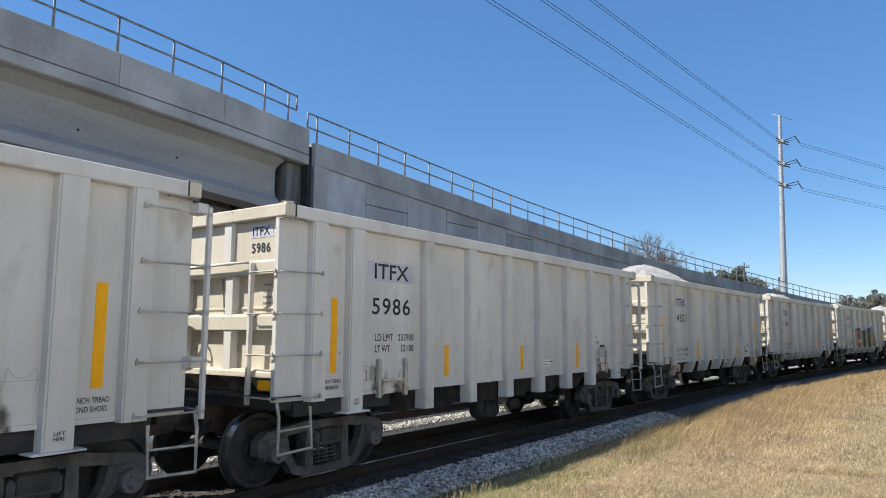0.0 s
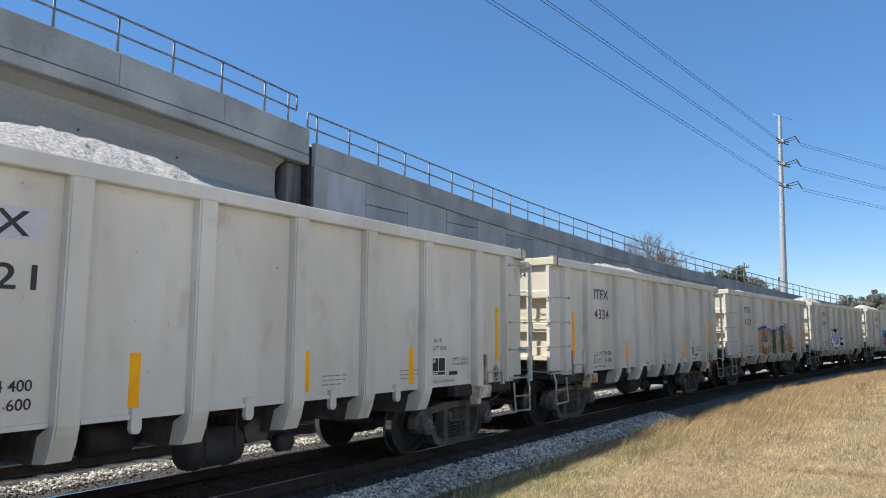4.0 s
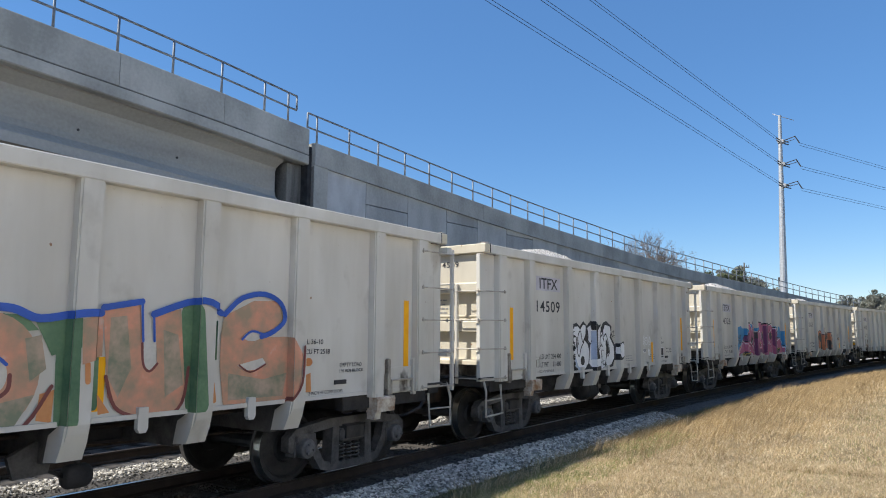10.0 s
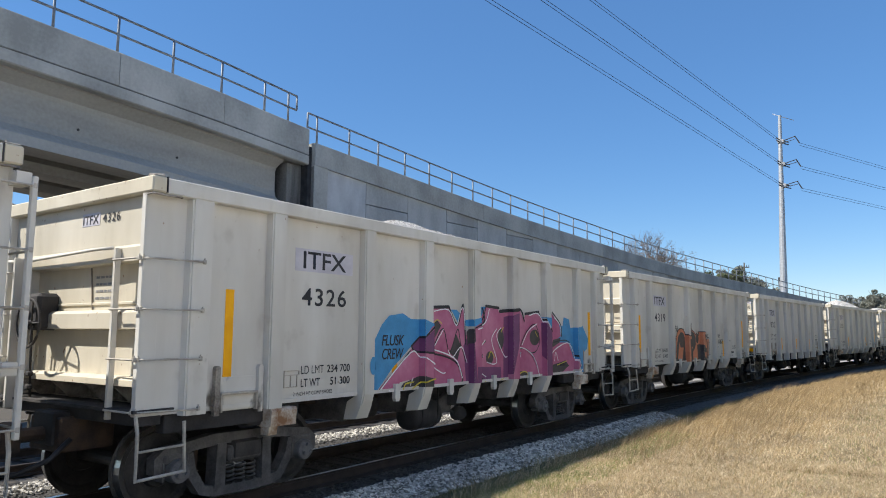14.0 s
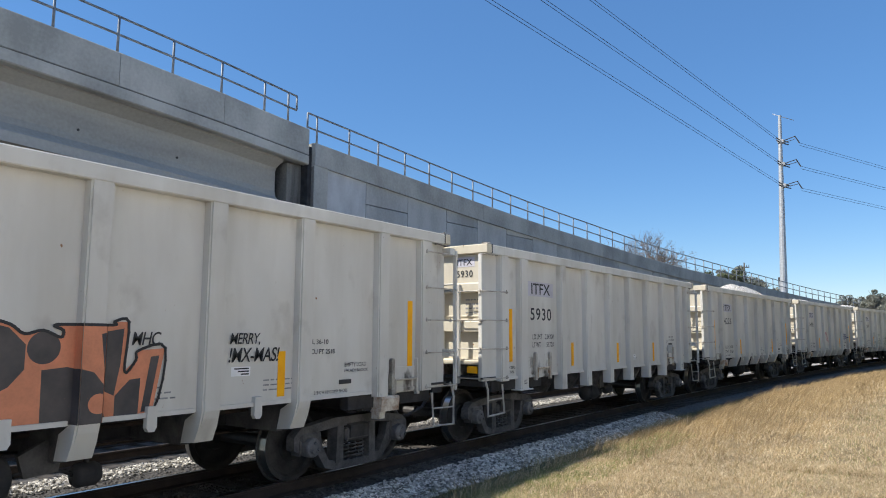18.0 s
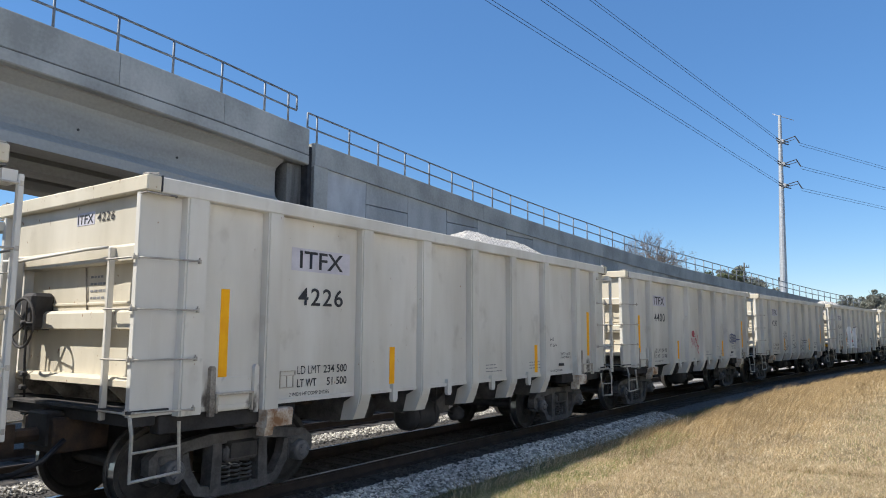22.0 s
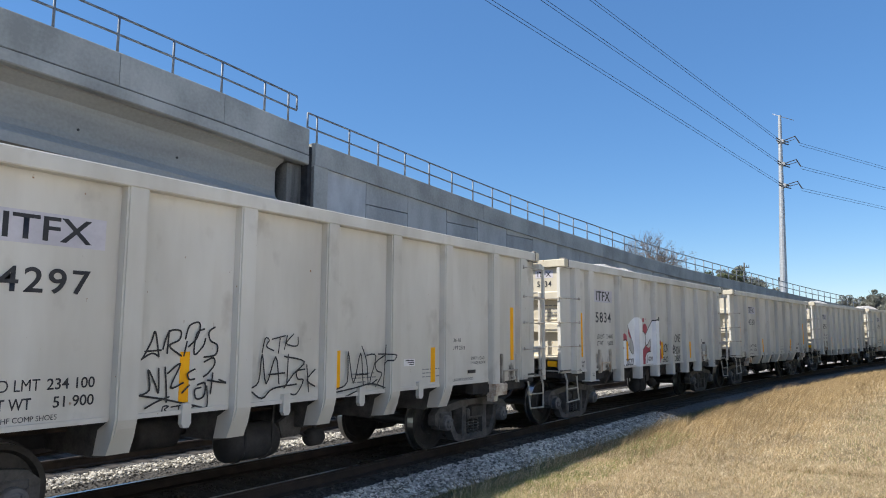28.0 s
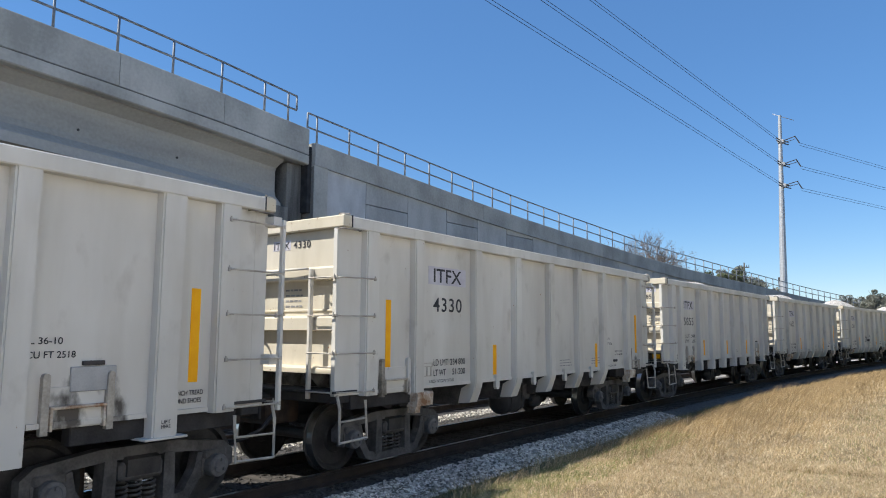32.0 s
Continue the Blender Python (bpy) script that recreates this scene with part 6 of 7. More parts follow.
# Unseen wall, added to bounce sunlight onto the shaded sides of near cars.
tagged(boxed("wall_east", STUCCO, None, 11.5, 12.1, -40.0, 13.0, -0.6, 11.5, 0.05), "plain pale blue-grey stucco wall closing the place behind the lane", "wall", kind="structure")
# Unseen dark hedge, added to cut the light reaching the far cars.
tagged(boxed("hedge_east", LEAF, None, 11.6, 12.6, 13.1, 190.0, -0.6, 11.0, 0.05), "plain dark green hedge added out of view to dim the light on far cars", "hedge", kind="structure")


def rail_section(c):
    return [(c - 0.075, -0.17), (c + 0.075, -0.17), (c + 0.075, -0.155), (c + 0.012, -0.135), (c + 0.012, -0.04), (c + 0.037, -0.03), (c + 0.037, -0.003), (c + 0.03, 0.0),
            (c - 0.03, 0.0), (c - 0.037, -0.003), (c - 0.037, -0.03), (c - 0.012, -0.04), (c - 0.012, -0.135), (c - 0.075, -0.155)]


def build_rail(off, name="rail", drop=0.0):
    stations = [-40.0, -20, -5, 0, 5, 10, 14] + [14 + 3.0 * i for i in range(1, 45)]
    sec = rail_section(off)
    verts, faces = [], []
    for s in stations:
        m = track_pose(s)
        verts += [tuple(m @ Vector((x, 0, z + drop))) for x, z in sec]
    n = len(sec)
    for j in range(len(stations) - 1):
        faces += [(j * n + i, j * n + (i + 1) % n, (j + 1) * n + (i + 1) % n, (j + 1) * n + i) for i in range(n)]
    me = bpy.data.meshes.new(name)
    me.from_pydata(verts, [], faces)
    me.materials.append(RAIL)
    me.materials.append(SHINY)
    for i, p in enumerate(me.polygons):
        if i % n == 7 and off > -2:
            p.material_index = 1
    me.update()
    bm = bmesh.new()
    bm.from_mesh(me)
    bmesh.ops.recalc_face_normals(bm, faces=bm.faces[:])
    bm.to_mesh(me)
    bm.free()
    return tagged(new(name, me), "rusty steel rail with a polished head", "rail", "rails", "structure")


for c in (-0.755, 0.755):
    build_rail(c)
for c in (-4.27 - 0.755, -4.27 + 0.755):
    build_rail(c, "siding_rail", -0.06)


# ---------------------------------------------------------------- bridge and ramp wall
WALL_X, WALL_BEND, WALL_R = -17.0, 12.0, 300.0


def wall_line(s, off=0.0):
    """Plan point on the wall's face at s, off metres towards the track, with its heading."""
    if s <= WALL_BEND:
        return Vector((WALL_X + off, s, 0)), 0.0
    a = (s - WALL_BEND) / WALL_R
    r = WALL_R - off
    return Vector((WALL_X + WALL_R - r * math.cos(a), WALL_BEND + r * math.sin(a), 0)), a


def wall_top(s):
    t = ((16.3, 8.44), (19.3, 8.29), (22.75, 8.1), (26.9, 7.86), (31.9, 7.59), (38.2, 7.31), (44.2, 7.0), (50.4, 6.72), (55.4, 6.55), (61, 6.33), (67, 6.10), (78, 5.55), (110, 4.1), (150, 2.6))
    return float(np.interp(s, [a for a, _ in t], [b for _, b in t]))


def deck_top(y):
    t = ((-60, 9.0), (-20, 9.35), (0, 9.48), (6.7, 9.36), (9.55, 9.26), (12.9, 9.11), (16.25, 8.87))
    return float(np.interp(y, [a for a, _ in t], [b for _, b in t]))


def sweep(name, mat, stations, section, parent=None, label=""):
    """section(s) gives (off, z) points at s; stations are distances along the wall line."""
    verts, n = [], 0
    for s in stations:
        pts = section(s)
        n = len(pts)
        for off, z in pts:
            p, _ = wall_line(s, off)
            verts.append((p.x, p.y, z))
    faces = [(j * n + i, j * n + (i + 1) % n, (j + 1) * n + (i + 1) % n, (j + 1) * n + i) for j in range(len(stations) - 1) for i in range(n)]
    faces += [tuple(range(n)), tuple(range((len(stations) - 1) * n, len(stations) * n))]
    bm = bmesh.new()
    vs = [bm.verts.new(v) for v in verts]
    for f in faces:
        bm.faces.new([vs[i] for i in f])
    bmesh.ops.recalc_face_normals(bm, faces=bm.faces[:])
    return part(name, bm, mat, parent, label)


def railing(name, stations, top, height=1.09, off=-0.15, ends=True):
    """Two-pipe galvanised railing; stations are its posts."""
    rail_ob = tagged(new(name), "galvanised two-pipe steel railing along the concrete parapet", "railing")
    for s in stations:
        p, _ = wall_line(s, off)
        z = top(s)
        tubed("post", RAILING, rail_ob, [(p.x, p.y, z - 0.05), (p.x, p.y, z + height)], 0.036, 8)
        boxed("base_plate", RAILING, rail_ob, p.x - 0.08, p.x + 0.08, p.y - 0.08, p.y + 0.08, z, z + 0.015)
    first, last = stations[0] - 0.45, stations[-1] + 0.37
    ss = [first] + list(stations) + [last]
    for h in (height, height * 0.52):
        pts = []
        for s in ss:
            p, _ = wall_line(s, off)
            pts.append((p.x, p.y, top(s) + h))
        tubed("pipe_rail", RAILING, rail_ob, pts, 0.034, 8)
    for s in (first, last):
        p, _ = wall_line(s, off)
        z = top(s)
        tubed("end_pipe", RAILING, rail_ob, [(p.x, p.y, z + height * 0.52), (p.x, p.y, z + height)], 0.034, 8)
    return rail_ob


def build_bridge():
    b = tagged(new("bridge"), "grey concrete girder bridge running beside the railway", "bridge", kind="structure")
    ys = [-60, -40, -20, -10, -5, 0, 3, 5, 7, 8.5, 10, 11.5, 13.5, 15, 16.38]
    # parapet in lengths with open joints
    cuts = [-43.6, -36.9, -30.1, -23.4, -16.7, -10.1, -3.55, 3.0, 9.6, 12.92, 16.40]
    for a, c in zip(cuts, cuts[1:]):
        st = [a + 0.008] + [y for y in ys if a < y < c] + [c - 0.008]
        sweep("parapet_length", CONCRETE, st, lambda s: [(0.0, deck_top(s) - 0.90), (0.0, deck_top(s) - 0.03), (-0.03, deck_top(s)), (-0.27, deck_top(s)), (-0.30, deck_top(s) - 0.03), (-0.30, deck_top(s) - 0.90)], b)
    sweep("deck_edge", CONCRETE, ys, lambda s: [(0.015, deck_top(s) - 0.945), (0.02, deck_top(s) - 0.955), (0.02, deck_top(s) - 1.22), (-0.02, deck_top(s) - 1.25), (-0.25, deck_top(s) - 1.25), (-0.27, deck_top(s) - 1.17), (-6.8, deck_top(s) - 1.17), (-6.8, deck_top(s) - 0.945)], b)
    sweep("joint_filler", STAIN_SHADE, ys, lambda s: [(-0.045, deck_top(s) - 0.895), (-0.045, deck_top(s) - 0.95), (-6.6, deck_top(s) - 0.95), (-6.6, deck_top(s) - 0.895)], b)
    sweep("far_parapet", CONCRETE, ys, lambda s: [(-6.5, deck_top(s) - 0.90), (-6.5, deck_top(s)), (-6.8, deck_top(s)), (-6.8, deck_top(s) - 0.90)], b)

    def girder(c):
        def sec(s):
            t = deck_top(s) - 1.18
            half = [(0.50, 0.0), (0.50, -0.09), (0.14, -0.30), (0.10, -0.42), (0.10, -1.09), (0.16, -1.27), (0.42, -1.52), (0.42, -1.78)]
            return [(c + x, t + z) for x, z in half] + [(c - x, t + z) for x, z in half[::-1]]
        return sec
    for i in range(3):
        sweep("girder", GIRDER, [y for y in ys if y < 15.4] + [15.6], girder(-0.85 - 2.45 * i), b)
    bm = bmesh.new()
    for y in (9.0, 11.9):
        z = deck_top(y) - 1.18 - 0.95
        lathe_bm = bmesh.new()
        lathe(lathe_bm, [(0, 0.0), (0.035, 0.0), (0.035, 0.02), (0, 0.02)], 10)
        for v in lathe_bm.verts:
            v.co += Vector((WALL_X - 0.75, y, z))
        me = bpy.data.meshes.new("tmp")
        lathe_bm.to_mesh(me)
        lathe_bm.free()
        bm.from_mesh(me)
        bpy.data.meshes.remove(me)
    part("lifting_hole", bm, GRIME, b)
    # pier far to the near side of the span, out of sight, carries the deck
    boxed("pier_cap", CONCRETE, b, WALL_X - 6.7, WALL_X - 0.2, -22.6, -21.4, 5.0, 6.46, 0.03)
    for x in (-1.7, -5.2):
        tubed("pier_column", CONCRETE, b, [(WALL_X + x, -22, -0.5), (WALL_X + x, -22, 5.02)], 0.5, 20)
    posts = [9.58 - 1.66 * i for i in range(26, 0, -1)] + [9.58, 11.23, 12.89, 14.55, 15.55]
    railing("bridge_railing", posts, deck_top, 1.02)


def build_wall():
    w = tagged(new("wall_ramp"), "grey precast concrete panel retaining wall carrying the ramp", "retaining wall", kind="structure")
    st = [16.81, 19, 22, 25, 28] + [28 + 3.0 * i for i in range(1, 41)]
    # abutment and end pilaster; recess parts coloured dark for stains and for shade
    boxed("abutment", STAIN_SHADE, w, WALL_X - 6.8, WALL_X - 0.35, 15.78, 16.49, -0.6, 7.64, 0.02)
    boxed("bearing_seat", STAIN_SHADE, w, WALL_X - 6.8, WALL_X - 0.25, 15.2, 15.8, -0.6, 6.1, 0.02)
    boxed("back_wall", STAIN_SHADE, w, WALL_X - 6.8, WALL_X - 0.5, 16.50, 16.8, -0.6, 8.30, 0.02)
    # Dark block added in the open gap to paint its shade and stop the sun.
    boxed("joint_seal", UNDER, w, WALL_X - 0.35, WALL_X - 0.03, 16.41, 16.595, 6.0, 8.28, 0.01, "dark block added to stand for the shaded gap at the bridge end")
    boxed("pilaster", CONCRETE, w, WALL_X - 0.49, WALL_X + 0.115, 16.60, 17.262, -0.6, 7.66, 0.02)
    boxed("damp_return", STAIN_SHADE, w, WALL_X - 0.47, WALL_X + 0.09, 16.586, 16.602, -0.6, 7.6, 0.0, "water-stained end face")
    cuts = [16.60, 27.0, 39.2, 50.3, 61.4, 72.5, 83.6, 94.7, 120]
    for a, c in zip(cuts, cuts[1:]):
        seg = [a + 0.006] + [s for s in st if a < s < c] + [c - 0.006]
        sweep("coping_length", CONCRETE, seg, lambda s: [(0.10, wall_top(s) - 0.78), (0.10, wall_top(s) - 0.02), (0.08, wall_top(s)), (-0.24, wall_top(s)), (-0.26, wall_top(s) - 0.02), (-0.26, wall_top(s) - 0.78)], w)
    sweep("backing", CONCRETE, st, lambda s: [(-0.20, -0.6), (-0.20, wall_top(s) - 0.5), (-6.8, wall_top(s) - 0.5), (-6.8, -0.6)], w)
    # staggered precast panels with open joints
    edge = [17.27, 19.29, 21.74, 24.31, 26.66]
    while edge[-1] < 95:
        edge.append(edge[-1] + 2.44)
    for i, (a, c) in enumerate(zip(edge, edge[1:])):
        mid = (a + c) / 2
        top = wall_top(mid) - 0.70
        z = 6.70 if i % 2 == 1 else 5.48
        if i == 0:
            z = 5.0
        levels = [top]
        while z > -0.5:
            if z < top - 0.1:
                levels.append(z)
            z -= 2.44
        levels.append(-0.6)
        for hi, lo in zip(levels, levels[1:]):
            def sec(s, hi=hi, lo=lo):
                h = wall_top(s) - 0.72 if hi == top else hi - 0.012
                return [(-0.02, lo + 0.012), (0.0, lo + 0.03), (0.0, h - 0.018), (-0.02, h), (-0.16, h), (-0.16, lo + 0.012)]
            sweep("panel", WASHED if i == 0 else PANELC, [a + 0.013, mid, c - 0.013], sec, w)
    railing("ramp_railing", [16.88, 18.5] + [18.5 + 1.6 * i for i in range(1, 47)], wall_top, 1.04)


build_bridge()
build_wall()


# ---------------------------------------------------------------- poles and cables
def build_line():
    px, py = -14.7, 98.9
    pole = tagged(new("transmission_pole"), "tall tapered galvanised steel transmission pole", "power pole")
    bm = bmesh.new()
    base = Vector((-0.74, -0.51, 0))
    tube(bm, [Vector((px, py, -0.6)) + base, (px, py, 30.7)], 0.56, 12, 0.20)
    part("shaft", bm, GALV, pole)
    lathe_bm = bmesh.new()
    for z in (8.6, 17.0):
        q = Vector((px, py, z)) + base * (1 - z / 30.7)
        tube(lathe_bm, [q, q + Vector((0, 0, 0.25))], 0.56 - 0.36 * z / 30 + 0.012, 12)
    part("slip_joint", lathe_bm, GALV, pole)
    away = Vector((0.401, 0.916, 0))
    back = Vector((-0.162, -0.987, 0))
    arm_dir = Vector((0.80, -0.6, 0)).normalized()
    for z in (27.15, 24.1, 21.25):
        p = Vector((px, py, z))
        bm = bmesh.new()
        tip = p + arm_dir * 2.3 + Vector((0, 0, 0.12))
        tube(bm, [p, tip], 0.07, 8, 0.05)
        tube(bm, [p + Vector((0, 0, -0.25)), p + arm_dir * 2.3 + Vector((0, 0, -0.25))], 0.04, 8)
        part("arm", bm, GRIME, pole)
        boxed("clamp_band", GALV, pole, px - 0.38, px + 0.38, py - 0.38, py + 0.38, z - 0.22, z + 0.22, 0.03)
        bm = bmesh.new()
        for k in range(12):
            q = tip + (p + arm_dir * 3.0 + Vector((0, 0, -0.95)) - tip) * k / 11
            tube(bm, [q - Vector((0, 0, 0.03)), q + Vector((0, 0, 0.03))], 0.08, 8)
        part("insulator_string", bm, GRIME, pole)
        for side in (back, away):
            bm = bmesh.new()
            for h in (-0.16, 0.16):
                for k in range(9):
                    q = p + side * (0.5 + 0.14 * k) + Vector((0, 0, h))
                    tube(bm, [q - side * 0.03, q + side * 0.03], 0.075, 8)
            part("insulator_string", bm, GRIME, pole)
    tubed("top_bracket", GALV, pole, [(px - 0.9, py, 31.1), (px, py, 30.6), (px + 1.6, py + 0.5, 29.9)], 0.04, 6)
    boxed("equipment_box", GRIME, pole, px - 1.15, px - 0.75, py - 0.4, py + 0.0, 8.0, 9.3, 0.05)
    # cables, each run a thing of its own
    for z in (27.15, 24.1, 21.25):
        for h in (-0.16, 0.16):
            p = Vector((px, py, z + h))
            for side, slope, length, start in ((back, 0.0707, 130.0, 0.2), (away, -0.023, 200.0, 0.0)):
                q0 = p + (arm_dir * 2.9 + Vector((0, 0, -1.05)) if side is away else Vector((0, 0, 0)))
                pts = [q0 + side * (start + length * i / 24) + Vector((0, 0, slope * length * i / 24)) for i in range(25)]
                tagged(tubed("power_cable", WIRE, None, pts, 0.022, 5), "taut dark aluminium power cable", "cable", "power cables")


def build_wood_pole():
    x, y = -0.1977 * 120, 0.9803 * 120
    pole = tagged(new("utility_pole"), "weathered wooden utility pole with a crossarm", "utility pole")
    tubed("shaft", WOODPOLE, pole, [(x, y, -0.6), (x, y, 13.2)], 0.16, 10, "", 0.11)
    boxed("crossarm", WOODPOLE, pole, x - 0.75, x + 0.75, y - 0.06, y + 0.06, 12.4, 12.55, 0.01)
    for d in (-0.68, -0.35, 0.35, 0.68):
        tubed("insulator", GRIME, pole, [(x + d, y, 12.55), (x + d, y, 12.85)], 0.05, 6)
    tubed("transformer", GALV, pole, [(x + 0.35, y, 9.0), (x + 0.35, y, 10.2)], 0.26, 12)


build_line()
build_wood_pole()


# ---------------------------------------------------------------- trees
def crown_mesh(name, mat, parent, centres, count, size, spread, rng):
    n = count * len(centres)
    c = np.repeat(np.array([p for p, _ in centres]), count, 0)
    rad = np.repeat(np.array([r for _, r in centres]), count)[:, None]
    d = rng.normal(size=(n, 3))
    d /= np.linalg.norm(d, axis=1)[:, None]
    pos = c + d * rad * rng.uniform(0.35, 1.0, (n, 1)) ** 0.5 * np.array([1, 1, 0.75])
    a = rng.normal(size=(n, 3))
    a /= np.linalg.norm(a, axis=1)[:, None]
    b = np.cross(a, rng.normal(size=(n, 3)))
    b /= np.linalg.norm(b, axis=1)[:, None]
    s = rng.uniform(0.6, 1.3, (n, 1)) * size
    quad = np.stack([pos - a * s, pos - b * s * 0.55, pos + a * s, pos + b * s * 0.55], 1).reshape(-1, 3)
    me = bpy.data.meshes.new(name)
    me.from_pydata(quad.tolist(), [], np.arange(4 * n).reshape(-1, 4).tolist())
    me.materials.append(mat)
    ob = new(name, me)
    ob.parent = parent
    return ob


def limbs(bm, start, heading, length, radius, depth, rng, tips, wander=0.25, fork=(2, 3)):
    p, d, pts = Vector(start), Vector(heading).normalized(), [Vector(start)]
    for _ in range(4):
        d = (d + Vector((rng.gauss(0, wander), rng.gauss(0, wander), rng.gauss(0.05, wander * 0.6))) * 0.5).normalized()
        p = p + d * length / 4
        pts.append(p.copy())
    tube(bm, pts, radius, 7 if depth > 2 else 4, radius * 0.6, cap=False)
    if depth == 0:
        tips.append(p)
        return
    for q in range(rng.randint(*fork) + 1):
        side = Vector((rng.gauss(0, 1), rng.gauss(0, 1), rng.gauss(0.25, 0.5))).normalized()
        base = pts[-1] if q < 2 else pts[rng.randint(2, 4)]
        limbs(bm, base, d * 0.75 + side * 0.75, length * rng.uniform(0.6, 0.82), radius * 0.58, depth - 1, rng, tips, wander, fork)


def tree(x, y, height, width, seed, mat=None, leaf=0.30, depth=4, label="", count=70, low=0.25, z0=-0.4):
    rng = random.Random(seed)
    npr = np.random.default_rng(seed)
    t = tagged(new("tree"), label, "tree", "trees beyond the railway")
    bm, tips = bmesh.new(), []
    trunk = height * low
    tube(bm, [(x, y, z0), (x + 0.1, y, z0 + trunk * 0.5), (x, y + 0.1, z0 + trunk)], height * 0.035, 10, height * 0.026)
    reach = (height - trunk) * 0.36
    for k in range(5):
        a = 2 * math.pi * (k + rng.random() * 0.6) / 5
        tilt = width / height * 1.1
        limbs(bm, (x, y, z0 + trunk * rng.uniform(0.85, 1.0)), (math.cos(a) * tilt, math.sin(a) * tilt, 1.0), reach * (1 if mat else 0.85), height * (0.017 if mat else 0.011), depth, rng, tips, 0.3)
    # keep the crown within its true height
    top = max(v.co.z for v in bm.verts)
    k = (height - trunk) / max(0.1, top - z0 - trunk)
    for v in bm.verts:
        if v.co.z > z0 + trunk:
            v.co.z = z0 + trunk + (v.co.z - z0 - trunk) * k
    part("trunk", bm, TWIG if mat is None else BARK, t, "bare branching limbs" if mat is None else "")
    if mat:
        rng.shuffle(tips)
        centres = []
        for p in tips[:110]:
            z = z0 + trunk + (p.z - z0 - trunk) * k
            centres.append(((p.x, p.y, z - 0.3), rng.uniform(0.45, 1.0) * height / 10))
        crown_mesh("crown", mat, t, centres, count, leaf, 1.0, npr)
    return t


tree(-0.3150 * 112, 0.950 * 112, 18.8, 3.6, 3, None, depth=5, label="bare winter tree with fine pale twigs", z0=-0.4, low=0.3)
tree(-0.2900 * 118, 0.957 * 118, 14.6, 3.2, 13, None, depth=5, label="smaller bare winter tree with fine twigs", z0=-0.4, low=0.3)
tree(-0.2380 * 118, 0.971 * 118, 12.9, 15, 5, LEAF, 0.17, 4, "dark green live oak with a spreading crown", count=220)
tree(-0.2560 * 124, 0.966 * 124, 13.6, 13, 6, LEAF, 0.17, 4, "olive green live oak behind the ramp", count=200)
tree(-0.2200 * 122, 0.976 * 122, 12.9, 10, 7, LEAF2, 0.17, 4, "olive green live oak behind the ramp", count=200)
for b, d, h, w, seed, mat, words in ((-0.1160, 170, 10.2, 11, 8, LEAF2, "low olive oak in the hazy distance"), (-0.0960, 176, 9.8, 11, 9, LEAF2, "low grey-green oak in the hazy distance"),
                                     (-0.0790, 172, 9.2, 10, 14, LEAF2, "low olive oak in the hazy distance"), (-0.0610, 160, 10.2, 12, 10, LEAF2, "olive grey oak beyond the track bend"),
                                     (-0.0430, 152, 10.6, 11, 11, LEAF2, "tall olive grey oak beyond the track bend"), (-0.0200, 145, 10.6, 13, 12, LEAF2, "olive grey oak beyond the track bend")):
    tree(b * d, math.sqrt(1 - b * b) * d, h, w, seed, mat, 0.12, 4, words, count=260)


# ---------------------------------------------------------------- sleepers, ballast and grass
def build_sleepers():
    bed = tagged(new("track_sleepers"), "dark creosoted timber sleepers under both tracks", "sleepers", kind="structure")
    rng = random.Random(4)
    meshes = []
    for k in range(5):
        bm = bmesh.new()
        box(bm, -1.3 + rng.uniform(-0.03, 0.03), 1.3 + rng.uniform(-0.03, 0.03), -0.115, 0.115, -0.36, -0.172, 0.012)
        for v in bm.verts:
            v.co += Vector((rng.uniform(-0.01, 0.01), rng.uniform(-0.008, 0.008), rng.uniform(-0.006, 0.004)))
        me = bpy.data.meshes.new("sleeper")
        bm.to_mesh(me)
        bm.free()
        me.materials.append(TIE)
        meshes.append(me)
    for off, lim in ((0.0, 150), (-4.27, 70)):
        for i in range(lim):
            ob = new("sleeper", meshes[rng.randrange(5)])
            ob.parent = bed
            ob.matrix_basis = track_pose(-6 + i * 0.52) @ pose(off, 0, 0 if off == 0 else -0.06, 0, 0, rng.uniform(-1.2, 1.2))


def stones(name, count, e0, e1, s0, s1, lo, hi, seed, mat, label):
    """Loose angular stones, each a small broken block."""
    rng = np.random.default_rng(seed)
    e = rng.uniform(e0, e1, count)
    s = s0 + (s1 - s0) * rng.uniform(0, 1, count) ** 1.4
    size = rng.uniform(lo, hi, count)
    base = np.array([(1, 0, 0), (-1, 0, 0), (0, 1, 0), (0, -1, 0), (0, 0, 1), (0, 0, -1)], float)
    tri = np.array([(0, 2, 4), (2, 1, 4), (1, 3, 4), (3, 0, 4), (2, 0, 5), (1, 2, 5), (3, 1, 5), (0, 3, 5)])
    verts = np.empty((count, 6, 3))
    for i in range(count):
        p, a = track(float(s[i]))
        x, y = p.x + e[i] * math.cos(a), p.y - e[i] * math.sin(a)
        z = ground_z(x, y) + size[i] * 0.25
        q = rng.normal(size=(3, 3))
        q, _ = np.linalg.qr(q)
        shape = base * rng.uniform(0.55, 1.15, (6, 1)) @ q * np.array([1, 1, 0.8])
        verts[i] = shape * size[i] + (x, y, z)
    faces = (tri[None] + 6 * np.arange(count)[:, None, None]).reshape(-1, 3)
    me = bpy.data.meshes.new(name)
    me.from_pydata(verts.reshape(-1, 3).tolist(), [], faces.tolist())
    me.materials.append(mat)
    return tagged(new(name, me), label, "ballast", kind="stuff")


